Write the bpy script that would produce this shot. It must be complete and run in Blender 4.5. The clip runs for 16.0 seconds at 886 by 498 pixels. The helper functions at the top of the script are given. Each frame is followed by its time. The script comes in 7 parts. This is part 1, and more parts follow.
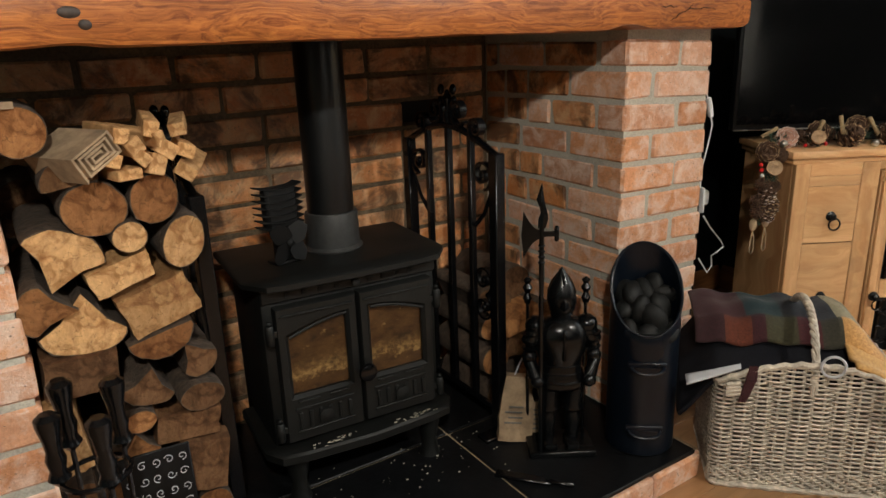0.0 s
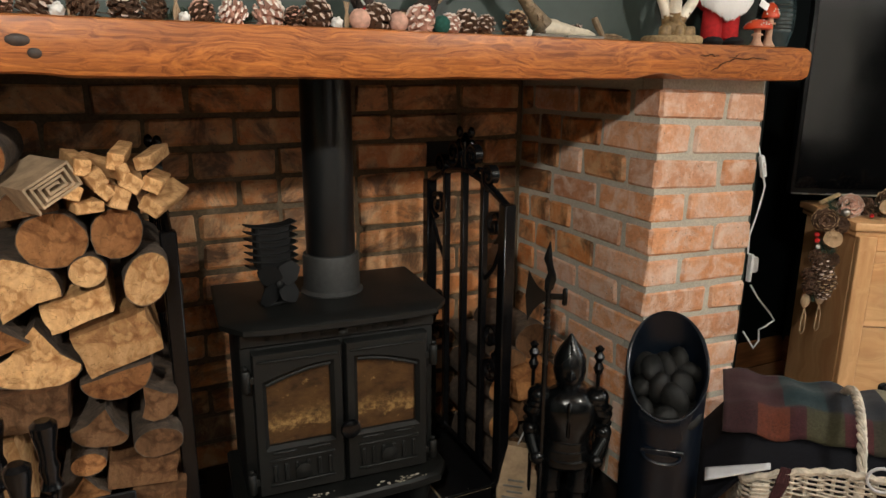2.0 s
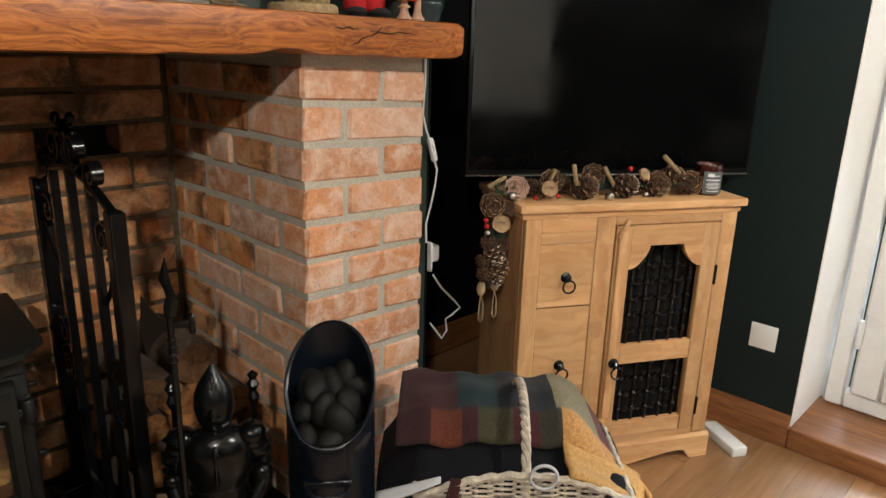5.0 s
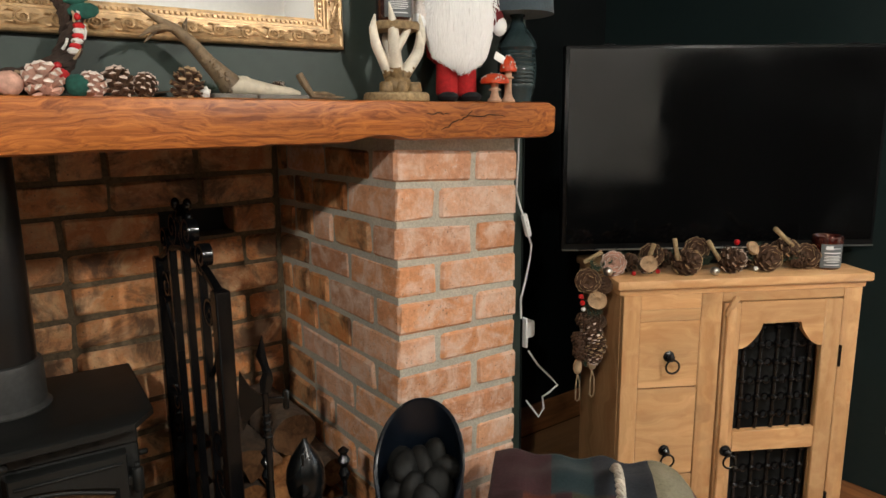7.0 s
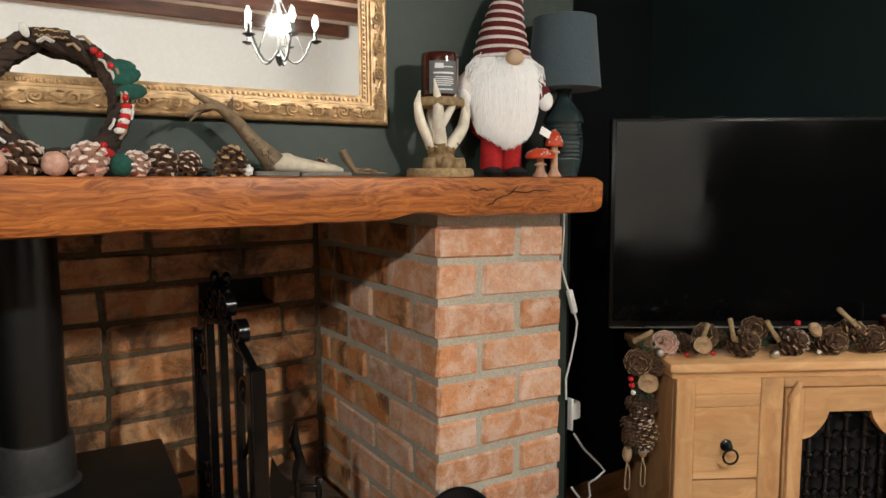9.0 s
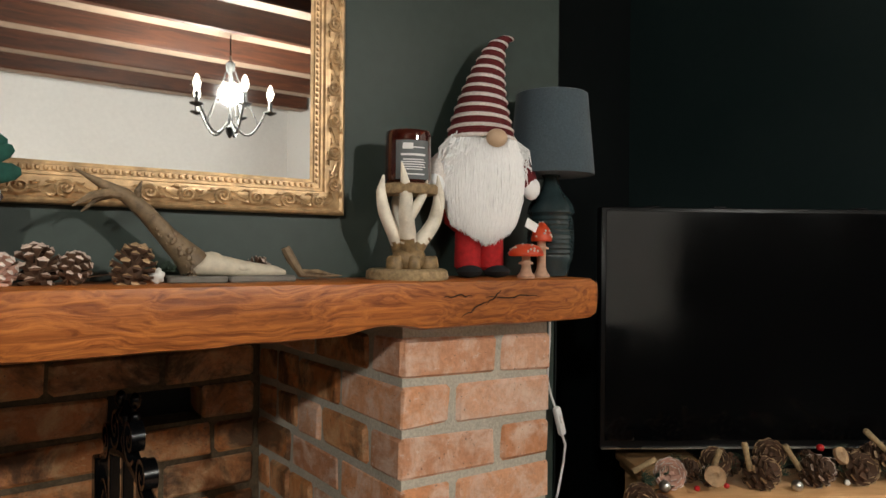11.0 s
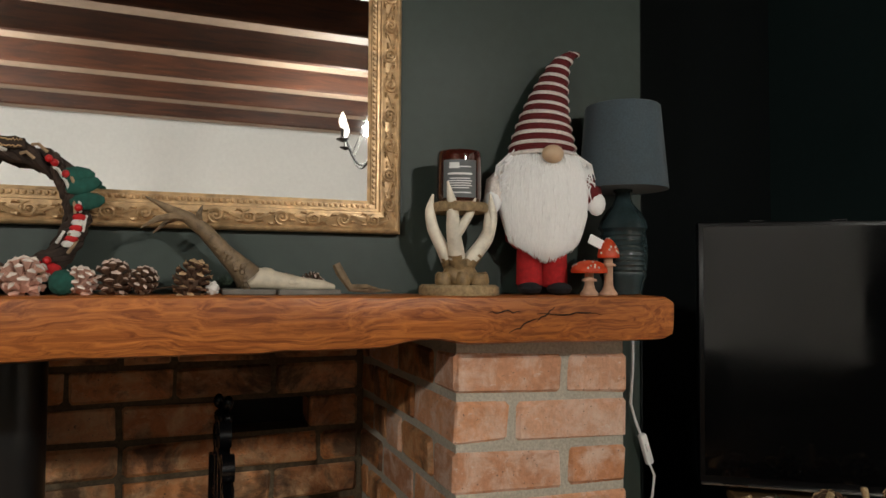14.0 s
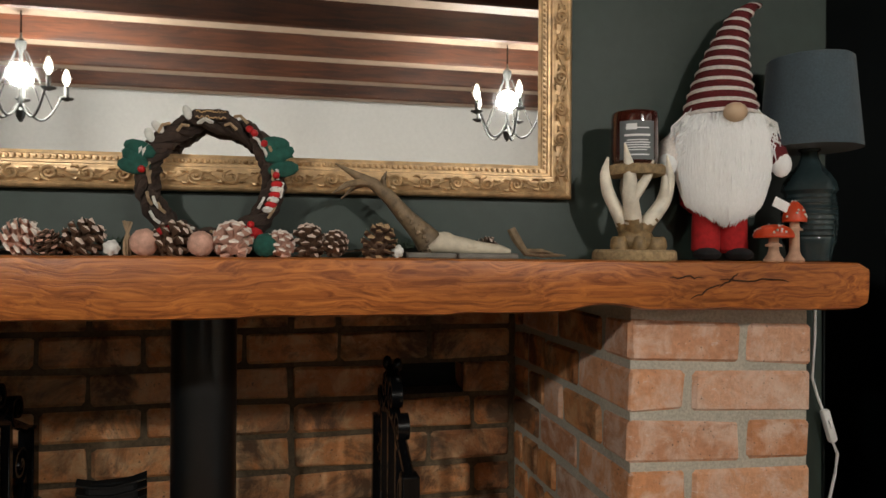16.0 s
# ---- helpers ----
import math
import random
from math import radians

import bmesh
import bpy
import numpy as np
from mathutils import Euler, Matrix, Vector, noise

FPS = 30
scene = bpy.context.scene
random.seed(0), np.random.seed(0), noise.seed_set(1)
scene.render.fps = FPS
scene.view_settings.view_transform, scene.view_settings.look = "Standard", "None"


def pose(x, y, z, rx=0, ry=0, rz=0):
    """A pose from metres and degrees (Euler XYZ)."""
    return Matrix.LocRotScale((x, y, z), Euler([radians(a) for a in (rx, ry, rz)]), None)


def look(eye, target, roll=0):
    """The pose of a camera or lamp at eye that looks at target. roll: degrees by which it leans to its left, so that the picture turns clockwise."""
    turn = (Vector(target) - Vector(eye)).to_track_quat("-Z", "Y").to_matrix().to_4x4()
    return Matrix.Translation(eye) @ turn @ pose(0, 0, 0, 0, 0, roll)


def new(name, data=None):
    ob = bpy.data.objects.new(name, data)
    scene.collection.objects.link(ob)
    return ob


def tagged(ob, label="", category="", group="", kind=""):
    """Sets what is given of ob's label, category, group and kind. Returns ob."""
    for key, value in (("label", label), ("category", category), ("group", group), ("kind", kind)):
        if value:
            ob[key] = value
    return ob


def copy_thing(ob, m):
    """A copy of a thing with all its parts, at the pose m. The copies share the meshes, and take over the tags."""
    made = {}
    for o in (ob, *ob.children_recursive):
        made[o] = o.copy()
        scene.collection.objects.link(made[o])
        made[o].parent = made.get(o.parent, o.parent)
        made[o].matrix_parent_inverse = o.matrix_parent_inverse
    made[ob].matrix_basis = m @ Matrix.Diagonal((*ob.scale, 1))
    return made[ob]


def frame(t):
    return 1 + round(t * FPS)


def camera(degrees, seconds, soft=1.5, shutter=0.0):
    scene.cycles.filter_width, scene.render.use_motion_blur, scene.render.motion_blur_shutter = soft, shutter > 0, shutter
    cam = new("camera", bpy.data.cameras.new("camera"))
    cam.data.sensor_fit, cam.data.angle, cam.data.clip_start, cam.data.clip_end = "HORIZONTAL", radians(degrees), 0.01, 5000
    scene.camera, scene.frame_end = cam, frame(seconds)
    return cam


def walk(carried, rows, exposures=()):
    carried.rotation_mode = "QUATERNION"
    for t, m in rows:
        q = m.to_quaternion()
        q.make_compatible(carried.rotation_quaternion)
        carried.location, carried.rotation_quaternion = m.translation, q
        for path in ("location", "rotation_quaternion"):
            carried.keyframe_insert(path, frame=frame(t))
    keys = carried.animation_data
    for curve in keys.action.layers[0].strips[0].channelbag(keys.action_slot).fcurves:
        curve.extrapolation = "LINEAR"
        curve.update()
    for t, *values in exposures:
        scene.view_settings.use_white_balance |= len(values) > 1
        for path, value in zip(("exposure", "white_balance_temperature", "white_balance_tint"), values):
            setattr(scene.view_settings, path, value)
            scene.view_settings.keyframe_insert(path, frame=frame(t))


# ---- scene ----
cam = camera(66.1, 16.0)
PATH = [
    (0, (-1.441, -1.306, 1.183), (-0.408, 0.305, 0.601), -2.1),
    (0.5, (-1.412, -1.293, 1.184), (-0.693, 0.494, 0.646), -2.4),
    (1, (-1.321, -1.283, 1.191), (-0.699, 0.546, 0.673), -3.8),
    (1.5, (-1.245, -1.295, 1.198), (-0.507, 0.492, 0.685), -1.5),
    (2, (-1.204, -1.286, 1.199), (-0.361, 0.46, 0.706), 0.4),
    (2.5, (-1.114, -1.204, 1.197), (-0.092, 0.429, 0.659), 1.5),
    (3, (-1.067, -1.157, 1.16), (0.161, 0.264, 0.473), 2.2),
    (3.5, (-1.043, -1.162, 1.138), (0.288, 0.091, 0.326), 2.4),
    (4, (-0.969, -1.206, 1.164), (0.45, 0.022, 0.473), 1.1),
    (4.2, (-0.933, -1.203, 1.206), (0.505, 0.026, 0.555), 1.8),
    (6.5, (-0.795, -1.255, 1.225), (0.426, 0.268, 0.789), -0.4),
    (7, (-0.797, -1.245, 1.242), (0.374, 0.331, 0.861), -0.6),
    (7.5, (-0.805, -1.248, 1.241), (0.326, 0.381, 0.978), -0.2),
    (8, (-0.802, -1.243, 1.258), (0.276, 0.43, 1.054), -0.1),
    (10.3, (-0.69, -1.016, 1.299), (0.467, 0.603, 1.092), 0.7),
    (10.5, (-0.675, -0.982, 1.313), (0.501, 0.633, 1.204), 1.0),
    (11, (-0.639, -0.966, 1.328), (0.562, 0.634, 1.325), 0.5),
    (11.5, (-0.57, -0.994, 1.331), (0.555, 0.658, 1.398), -0.0),
    (12, (-0.519, -1.028, 1.332), (0.486, 0.698, 1.419), 0.1),
    (12.5, (-0.481, -1.066, 1.323), (0.391, 0.73, 1.437), 0.3),
    (13, (-0.475, -1.077, 1.332), (0.298, 0.764, 1.455), 0.7),
    (13.5, (-0.467, -1.089, 1.325), (0.254, 0.772, 1.454), 0.6),
    (14, (-0.453, -1.099, 1.309), (0.276, 0.762, 1.386), 0.3),
    (14.5, (-0.456, -1.094, 1.306), (0.322, 0.748, 1.327), 0.3),
    (15, (-0.464, -1.099, 1.305), (0.308, 0.746, 1.303), 0.1),
    (15.5, (-0.493, -1.096, 1.297), (0.195, 0.782, 1.301), 0.2),
    (16, (-0.553, -1.068, 1.29), (-0.135, 0.888, 1.294), 0.3),
]
walk(cam, [(t, look(eye, target, roll)) for t, eye, target, roll in PATH],
     [(0, -0.80), (1.0, -0.70), (3.0, -0.66), (4.2, -0.68), (7.0, -0.70), (8.0, -0.77), (10.5, -0.90), (11.7, -1.32), (15.2, -1.42), (16.0, -1.42)])

# ---- world, daylight and lamps ----
world = bpy.data.worlds.new("overcast_sky")
scene.world = world
world.use_nodes = True
wn = world.node_tree.nodes
sky = wn.new("ShaderNodeTexSky")
sky.sky_type = 'NISHITA'
sky.sun_disc = False
sky.sun_elevation = radians(28)
sky.sun_rotation = radians(120)
wn["Background"].inputs["Strength"].default_value = 0.15
world.node_tree.links.new(sky.outputs["Color"], wn["Background"].inputs["Color"])


def lamp(name, kind, energy, colour, m, **more):
    data = bpy.data.lights.new(name, kind)
    data.energy, data.color = energy, colour
    if kind == 'AREA':
        data.shape, data.size, data.size_y = 'RECTANGLE', more["size"], more["size_y"]
    else:
        data.shadow_soft_size = more.get("soft", 0.05)
    ob = new(name, data)
    ob.matrix_world = m
    return ob


# daylight through the patio door, and the two chandeliers
daylight = lamp("door_daylight", 'AREA', 46, (0.74, 0.88, 1.0), look((1.63, -1.56, 1.08), (0.0, -1.75, 0.45)), size=1.66, size_y=1.85)
daylight.data.spread = radians(75)
CHANDELIERS = ((0.40, -1.85, 1.80), (-1.65, -1.85, 1.80))
for (cx, cy, cz), watts in zip(CHANDELIERS, (178, 235)):
    lamp("chandelier_glow", 'POINT', watts, (1.0, 0.985, 0.90), pose(cx, cy, cz + 0.19), soft=0.045)

# ---- materials ----
def shader(name):
    m = bpy.data.materials.new(name)
    m.use_nodes = True
    return m, m.node_tree.nodes, m.node_tree.links, m.node_tree.nodes["Principled BSDF"]


def ramp(nodes, links, source, stops):
    r = nodes.new("ShaderNodeValToRGB")
    while len(r.color_ramp.elements) < len(stops):
        r.color_ramp.elements.new(0.5)
    for e, (p, c) in zip(r.color_ramp.elements, stops):
        e.position = p
        e.color = (*c, 1) if len(c) == 3 else c
    links.new(source, r.inputs["Fac"])
    return r.outputs["Color"]


def noise_tex(nodes, links, coord, scale, detail=4, rough=0.55, stretch=None, distort=0.0):
    if stretch:
        mp = nodes.new("ShaderNodeMapping")
        mp.inputs["Scale"].default_value = stretch
        links.new(coord, mp.inputs["Vector"])
        coord = mp.outputs["Vector"]
    n = nodes.new("ShaderNodeTexNoise")
    n.inputs["Scale"].default_value = scale
    n.inputs["Detail"].default_value = detail
    n.inputs["Roughness"].default_value = rough
    n.inputs["Distortion"].default_value = distort
    links.new(coord, n.inputs["Vector"])
    return n.outputs["Fac"]


def mix(nodes, links, fac, a, b, how='MIX'):
    x = nodes.new("ShaderNodeMix")
    x.data_type, x.blend_type = 'RGBA', how
    for sock, v in ((x.inputs[0], fac), (x.inputs[6], a), (x.inputs[7], b)):
        if isinstance(v, (int, float)):
            sock.default_value = v
        elif isinstance(v, tuple):
            sock.default_value = (*v, 1) if len(v) == 3 else v
        else:
            links.new(v, sock)
    return x.outputs[2]


def bump(nodes, links, bsdf, height, strength, distance):
    b = nodes.new("ShaderNodeBump")
    b.inputs["Strength"].default_value = strength
    b.inputs["Distance"].default_value = distance
    links.new(height, b.inputs["Height"])
    links.new(b.outputs["Normal"], bsdf.inputs["Normal"])


def coords(nodes):
    return nodes.new("ShaderNodeTexCoord").outputs["Object"]


def plain(name, colour, rough=0.6, metal=0.0, vary=0.25, scale=30, relief=0.15, depth=0.001, sheen=0.0, coat=0.0, big=4.0, stretch=None, spec=0.5):
    """Base colour with variation at two scales, and fine relief."""
    m, n, l, b = shader(name)
    c = coords(n)
    fine = noise_tex(n, l, c, scale, 5, 0.6, stretch)
    wide = noise_tex(n, l, c, big, 3, 0.5, stretch)
    dark = tuple(v * (1 - vary) for v in colour)
    light = tuple(min(1, v * (1 + vary)) for v in colour)
    one = ramp(n, l, fine, ((0.3, dark), (0.7, light)))
    two = ramp(n, l, wide, ((0.3, tuple(v * (1 - vary) for v in (1, 1, 1))), (0.7, (1, 1, 1))))
    l.new(mix(n, l, 1.0, one, two, 'MULTIPLY'), b.inputs["Base Color"])
    r = ramp(n, l, wide, ((0.3, (max(0.02, rough - 0.08),) * 3), (0.7, (min(1, rough + 0.08),) * 3)))
    l.new(r, b.inputs["Roughness"])
    b.inputs["Metallic"].default_value = metal
    b.inputs["Specular IOR Level"].default_value = spec
    b.inputs["Sheen Weight"].default_value = sheen
    b.inputs["Coat Weight"].default_value = coat
    if relief:
        bump(n, l, b, fine, relief, depth)
    return m


def wood(name, light, dark, along=0, rough=0.45, scale=1.0, relief=0.2, contrast=1.0, coat=0.0, loose=False, stretch=0.9, spec=0.5, tight=0.0, warp=0.0):
    """Long grain along one axis (0 x, 1 y, 2 z), with streaks and broad figure."""
    m, n, l, b = shader(name)
    c = coords(n)
    if loose:
        info = n.new("ShaderNodeObjectInfo")
        add = n.new("ShaderNodeVectorMath")
        add.operation = 'ADD'
        mul = n.new("ShaderNodeVectorMath")
        mul.operation = 'SCALE'
        mul.inputs["Scale"].default_value = 37.0
        comb = n.new("ShaderNodeCombineXYZ")
        for k in range(3):
            l.new(info.outputs["Random"], comb.inputs[k])
        l.new(comb.outputs[0], mul.inputs[0])
        l.new(c, add.inputs[0])
        l.new(mul.outputs[0], add.inputs[1])
        c = add.outputs[0]
    if warp:
        bend = n.new("ShaderNodeVectorMath")
        bend.operation = 'SCALE'
        bend.inputs["Scale"].default_value = warp
        lift = n.new("ShaderNodeCombineXYZ")
        sway = noise_tex(n, l, c, 3.4, 3, 0.5, (1.0, 0.6, 2.2))
        l.new(sway, lift.inputs[1])
        l.new(sway, lift.inputs[2])
        l.new(lift.outputs[0], bend.inputs[0])
        bent = n.new("ShaderNodeVectorMath")
        bent.operation = 'ADD'
        l.new(c, bent.inputs[0])
        l.new(bend.outputs[0], bent.inputs[1])
        c = bent.outputs[0]
    st = [10.0, 10.0, 10.0]
    st[along] = stretch
    grain = noise_tex(n, l, c, 9 * scale, 6, 0.62, tuple(st), 0.6)
    st2 = [5.0, 5.0, 5.0]
    st2[along] = 0.8
    figure = noise_tex(n, l, c, 1.6 * scale, 3, 0.5, tuple(st2), 1.2)
    mid = tuple((p + q) / 2 for p, q in zip(light, dark))
    g = ramp(n, l, grain, ((0.34 + tight, dark), (0.5, mid), (0.66 - tight, light)))
    b.inputs["Specular IOR Level"].default_value = spec
    f = ramp(n, l, figure, ((0.3, tuple(1 - 0.45 * contrast for _ in range(3))), (0.65, (1.08, 1.08, 1.08))))
    col = mix(n, l, 1.0, g, f, 'MULTIPLY')
    l.new(col, b.inputs["Base Color"])
    b.inputs["Roughness"].default_value = rough
    b.inputs["Coat Weight"].default_value = coat
    b.inputs["Coat Roughness"].default_value = 0.26
    b.inputs["Coat IOR"].default_value = 1.6
    bump(n, l, b, grain, relief, 0.002)
    return m


def brick_material(name, sooty=False):
    m, n, l, b = shader(name)
    info = n.new("ShaderNodeObjectInfo")
    geo = n.new("ShaderNodeNewGeometry")
    c = geo.outputs["Position"]
    base = ramp(n, l, info.outputs["Random"], ((0.0, (0.54, 0.26, 0.145)), (0.2, (0.76, 0.36, 0.155)), (0.4, (0.75, 0.445, 0.29)),
                                               (0.6, (0.70, 0.33, 0.155)), (0.8, (0.75, 0.465, 0.325)), (0.95, (0.60, 0.31, 0.18)), (1.0, (0.32, 0.20, 0.13))))
    fine = noise_tex(n, l, c, 95, 6, 0.7)
    wide = noise_tex(n, l, c, 11, 4, 0.6)
    col = mix(n, l, 1.0, base, ramp(n, l, fine, ((0.3, (0.80, 0.77, 0.75)), (0.7, (1.08, 1.07, 1.06)))), 'MULTIPLY')
    col = mix(n, l, 1.0, col, ramp(n, l, wide, ((0.3, (0.86, 0.80, 0.76)), (0.6, (1.05, 1.02, 1.0)))), 'MULTIPLY')
    bloom = noise_tex(n, l, c, 18, 6, 0.66, None, 0.5)
    patch = ramp(n, l, bloom, ((0.44, (0, 0, 0)), (0.66, (0.75, 0.75, 0.75))))
    col = mix(n, l, patch, col, (0.80, 0.64, 0.54))
    crust = ramp(n, l, noise_tex(n, l, c, 34, 7, 0.72, (1.0, 1.0, 1.8), 0.3), ((0.60, (0, 0, 0)), (0.70, (0.6, 0.6, 0.6))))
    col = mix(n, l, crust, col, (0.82, 0.76, 0.70))
    pits = noise_tex(n, l, c, 150, 2, 0.5)
    col = mix(n, l, ramp(n, l, pits, ((0.68, (0, 0, 0)), (0.74, (0.8, 0.8, 0.8)))), col, (0.07, 0.05, 0.045))
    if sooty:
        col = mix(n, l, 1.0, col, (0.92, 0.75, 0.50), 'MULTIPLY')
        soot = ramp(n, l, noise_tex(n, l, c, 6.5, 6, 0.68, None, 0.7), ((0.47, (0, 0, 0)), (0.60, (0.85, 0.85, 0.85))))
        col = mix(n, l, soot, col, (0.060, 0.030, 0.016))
    l.new(col, b.inputs["Base Color"])
    b.inputs["Roughness"].default_value = 0.50 if sooty else 0.82
    h = n.new("ShaderNodeMath")
    h.operation = 'ADD'
    l.new(fine, h.inputs[0])
    l.new(wide, h.inputs[1])
    bump(n, l, b, h.outputs[0], 0.6, 0.006)
    return m


def mirror_material():
    m, n, l, b = shader("silvered_glass")
    b.inputs["Base Color"].default_value = (0.95, 0.95, 0.94, 1)
    b.inputs["Metallic"].default_value = 1.0
    b.inputs["Roughness"].default_value = 0.015
    return m


def glowing(name, colour, strength):
    m, n, l, b = shader(name)
    b.inputs["Emission Color"].default_value = (*colour, 1)
    b.inputs["Emission Strength"].default_value = strength
    return m


def glass_material(name, colour=(1, 1, 1), rough=0.0):
    m, n, l, b = shader(name)
    b.inputs["Base Color"].default_value = (*colour, 1)
    b.inputs["Transmission Weight"].default_value = 1.0
    b.inputs["Roughness"].default_value = rough
    b.inputs["IOR"].default_value = 1.45
    return m


def plaid_material():
    """Woven check in wine, teal, black, olive and mustard."""
    m, n, l, b = shader("checked_wool")
    uv = n.new("ShaderNodeUVMap").outputs["UV"]
    sep = n.new("ShaderNodeSeparateXYZ")
    l.new(uv, sep.inputs[0])
    top = ((0.0, (0.034, 0.006, 0.009)), (0.27, (0.006, 0.024, 0.029)), (0.46, (0.007, 0.010, 0.016)), (0.72, (0.20, 0.175, 0.105)), (0.93, (0.10, 0.02, 0.022)))
    low = ((0.0, (0.026, 0.005, 0.007)), (0.15, (0.105, 0.022, 0.008)), (0.29, (0.038, 0.005, 0.008)), (0.36, (0.044, 0.038, 0.016)), (0.52, (0.055, 0.008, 0.010)), (0.64, (0.028, 0.024, 0.014)), (0.74, (0.48, 0.24, 0.075)))
    cols = []
    for bands in (low, top):
        out = ramp(n, l, sep.outputs["X"], bands)
        out.node.color_ramp.interpolation = 'CONSTANT'
        cols.append(out)
    weft = ramp(n, l, sep.outputs["Y"], ((0.0, (0, 0, 0)), (0.24, (0.12, 0.12, 0.12)), (0.29, (1, 1, 1))))
    col = mix(n, l, weft, cols[0], cols[1])
    threads = noise_tex(n, l, uv, 60, 3, 0.6, (1.0, 9.0, 1.0))
    col = mix(n, l, 1.0, col, ramp(n, l, threads, ((0.3, (0.6, 0.6, 0.6)), (0.7, (1.3, 1.3, 1.3)))), 'MULTIPLY')
    fuzz = noise_tex(n, l, coords(n), 160, 4, 0.7)
    col = mix(n, l, 1.0, col, ramp(n, l, fuzz, ((0.3, (0.6, 0.6, 0.6)), (0.7, (1.25, 1.25, 1.25)))), 'MULTIPLY')
    l.new(col, b.inputs["Base Color"])
    b.inputs["Roughness"].default_value = 0.95
    b.inputs["Sheen Weight"].default_value = 0.05
    bump(n, l, b, fuzz, 0.6, 0.002)
    return m


def stained_glass_material():
    """Stove glass, baked brown and clouded by soot from below."""
    m, n, l, b = shader("sooted_glass")
    c = coords(n)
    cloud = noise_tex(n, l, c, 12, 6, 0.7, (1.0, 1.0, 1.6))
    flake = noise_tex(n, l, c, 60, 5, 0.75)
    col = ramp(n, l, cloud, ((0.3, (0.014, 0.008, 0.005)), (0.5, (0.055, 0.026, 0.010)), (0.75, (0.10, 0.05, 0.018))))
    col = mix(n, l, ramp(n, l, flake, ((0.62, (0, 0, 0)), (0.72, (0.5, 0.5, 0.5)))), col, (0.34, 0.22, 0.09))
    sep = n.new("ShaderNodeSeparateXYZ")
    l.new(c, sep.inputs[0])
    low = n.new("ShaderNodeMath")
    low.operation = 'MULTIPLY_ADD'
    low.inputs[1].default_value = 1.0
    l.new(sep.outputs["Z"], low.inputs[0])
    drift = n.new("ShaderNodeMath")
    drift.operation = 'MULTIPLY'
    drift.inputs[1].default_value = 0.09
    l.new(noise_tex(n, l, c, 22, 5, 0.7), drift.inputs[0])
    l.new(drift.outputs[0], low.inputs[2])
    band = ramp(n, l, low.outputs[0], ((0.372, (0, 0, 0)), (0.378, (0.75, 0.75, 0.75)), (0.395, (0.5, 0.5, 0.5)), (0.425, (0, 0, 0))))
    col = mix(n, l, mix(n, l, 1.0, band, ramp(n, l, flake, ((0.42, (0.1, 0.1, 0.1)), (0.6, (0.9, 0.9, 0.9)))), 'MULTIPLY'), col, (0.36, 0.22, 0.08))
    l.new(col, b.inputs["Base Color"])
    b.inputs["Roughness"].default_value = 0.22
    b.inputs["Specular IOR Level"].default_value = 0.35
    return m


def log_material(name, colour, stain):
    """Sawn or split wood: grain, brown staining, dark checks; each log of its own tone."""
    m, n, l, b = shader(name)
    c = coords(n)
    info = n.new("ShaderNodeObjectInfo")
    fine = noise_tex(n, l, c, 70, 5, 0.55, (1.0, 0.35, 1.0))
    wide = noise_tex(n, l, c, 13, 5, 0.65, None, 0.8)
    rings_ = noise_tex(n, l, c, 30, 3, 0.5, (1.0, 0.2, 1.0), 1.5)
    col = ramp(n, l, fine, ((0.3, tuple(v * 0.82 for v in colour)), (0.68, tuple(v * 1.12 for v in colour))))
    low = 1 - stain
    col = mix(n, l, 1.0, col, ramp(n, l, wide, ((0.36, (low, low * 0.8, low * 0.65)), (0.52, (1.0, 0.96, 0.9)), (0.7, (1.12, 1.1, 1.1)))), 'MULTIPLY')
    col = mix(n, l, 1.0, col, ramp(n, l, rings_, ((0.40, (0.72, 0.66, 0.6)), (0.52, (1, 1, 1)))), 'MULTIPLY')
    checks = noise_tex(n, l, c, 24, 2, 0.4, None, 2.2)
    col = mix(n, l, ramp(n, l, checks, ((0.492, (0, 0, 0)), (0.5, (0.6, 0.6, 0.6)), (0.508, (0, 0, 0)))), col, (0.035, 0.02, 0.01))
    tone = ramp(n, l, info.outputs["Random"], ((0.0, (0.62, 0.56, 0.5)), (0.5, (1.0, 0.97, 0.93)), (1.0, (1.12, 1.05, 0.95))))
    l.new(mix(n, l, 1.0, col, tone, 'MULTIPLY'), b.inputs["Base Color"])
    b.inputs["Roughness"].default_value = 0.9
    b.inputs["Specular IOR Level"].default_value = 0.25
    h = n.new("ShaderNodeMath")
    h.operation = 'ADD'
    l.new(fine, h.inputs[0])
    l.new(wide, h.inputs[1])
    bump(n, l, b, h.outputs[0], 0.8, 0.004)
    return m


BRICK = brick_material("reclaimed_brick")
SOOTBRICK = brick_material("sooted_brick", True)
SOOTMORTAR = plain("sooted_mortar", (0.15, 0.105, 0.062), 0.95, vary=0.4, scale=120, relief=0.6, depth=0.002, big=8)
# the wall green darkened tenfold, so the alcove's shade sits in the colour
SHADED_GREEN = plain("shaded_green_paint", (0.0026, 0.0042, 0.0045), 0.6, spec=0.2, vary=0.10, scale=40, relief=0.08, big=2.2)
# the same green for the side wall, darkened less for its shade
SIDE_SHADED_GREEN = plain("side_shaded_green_paint", (0.0075, 0.016, 0.016), 0.55, spec=0.3, vary=0.10, scale=40, relief=0.08, big=2.2)
MORTAR = plain("lime_mortar", (0.50, 0.465, 0.39), 0.95, vary=0.2, scale=220, relief=0.6, depth=0.002, big=9)
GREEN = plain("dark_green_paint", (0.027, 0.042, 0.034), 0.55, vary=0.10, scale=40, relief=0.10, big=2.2)
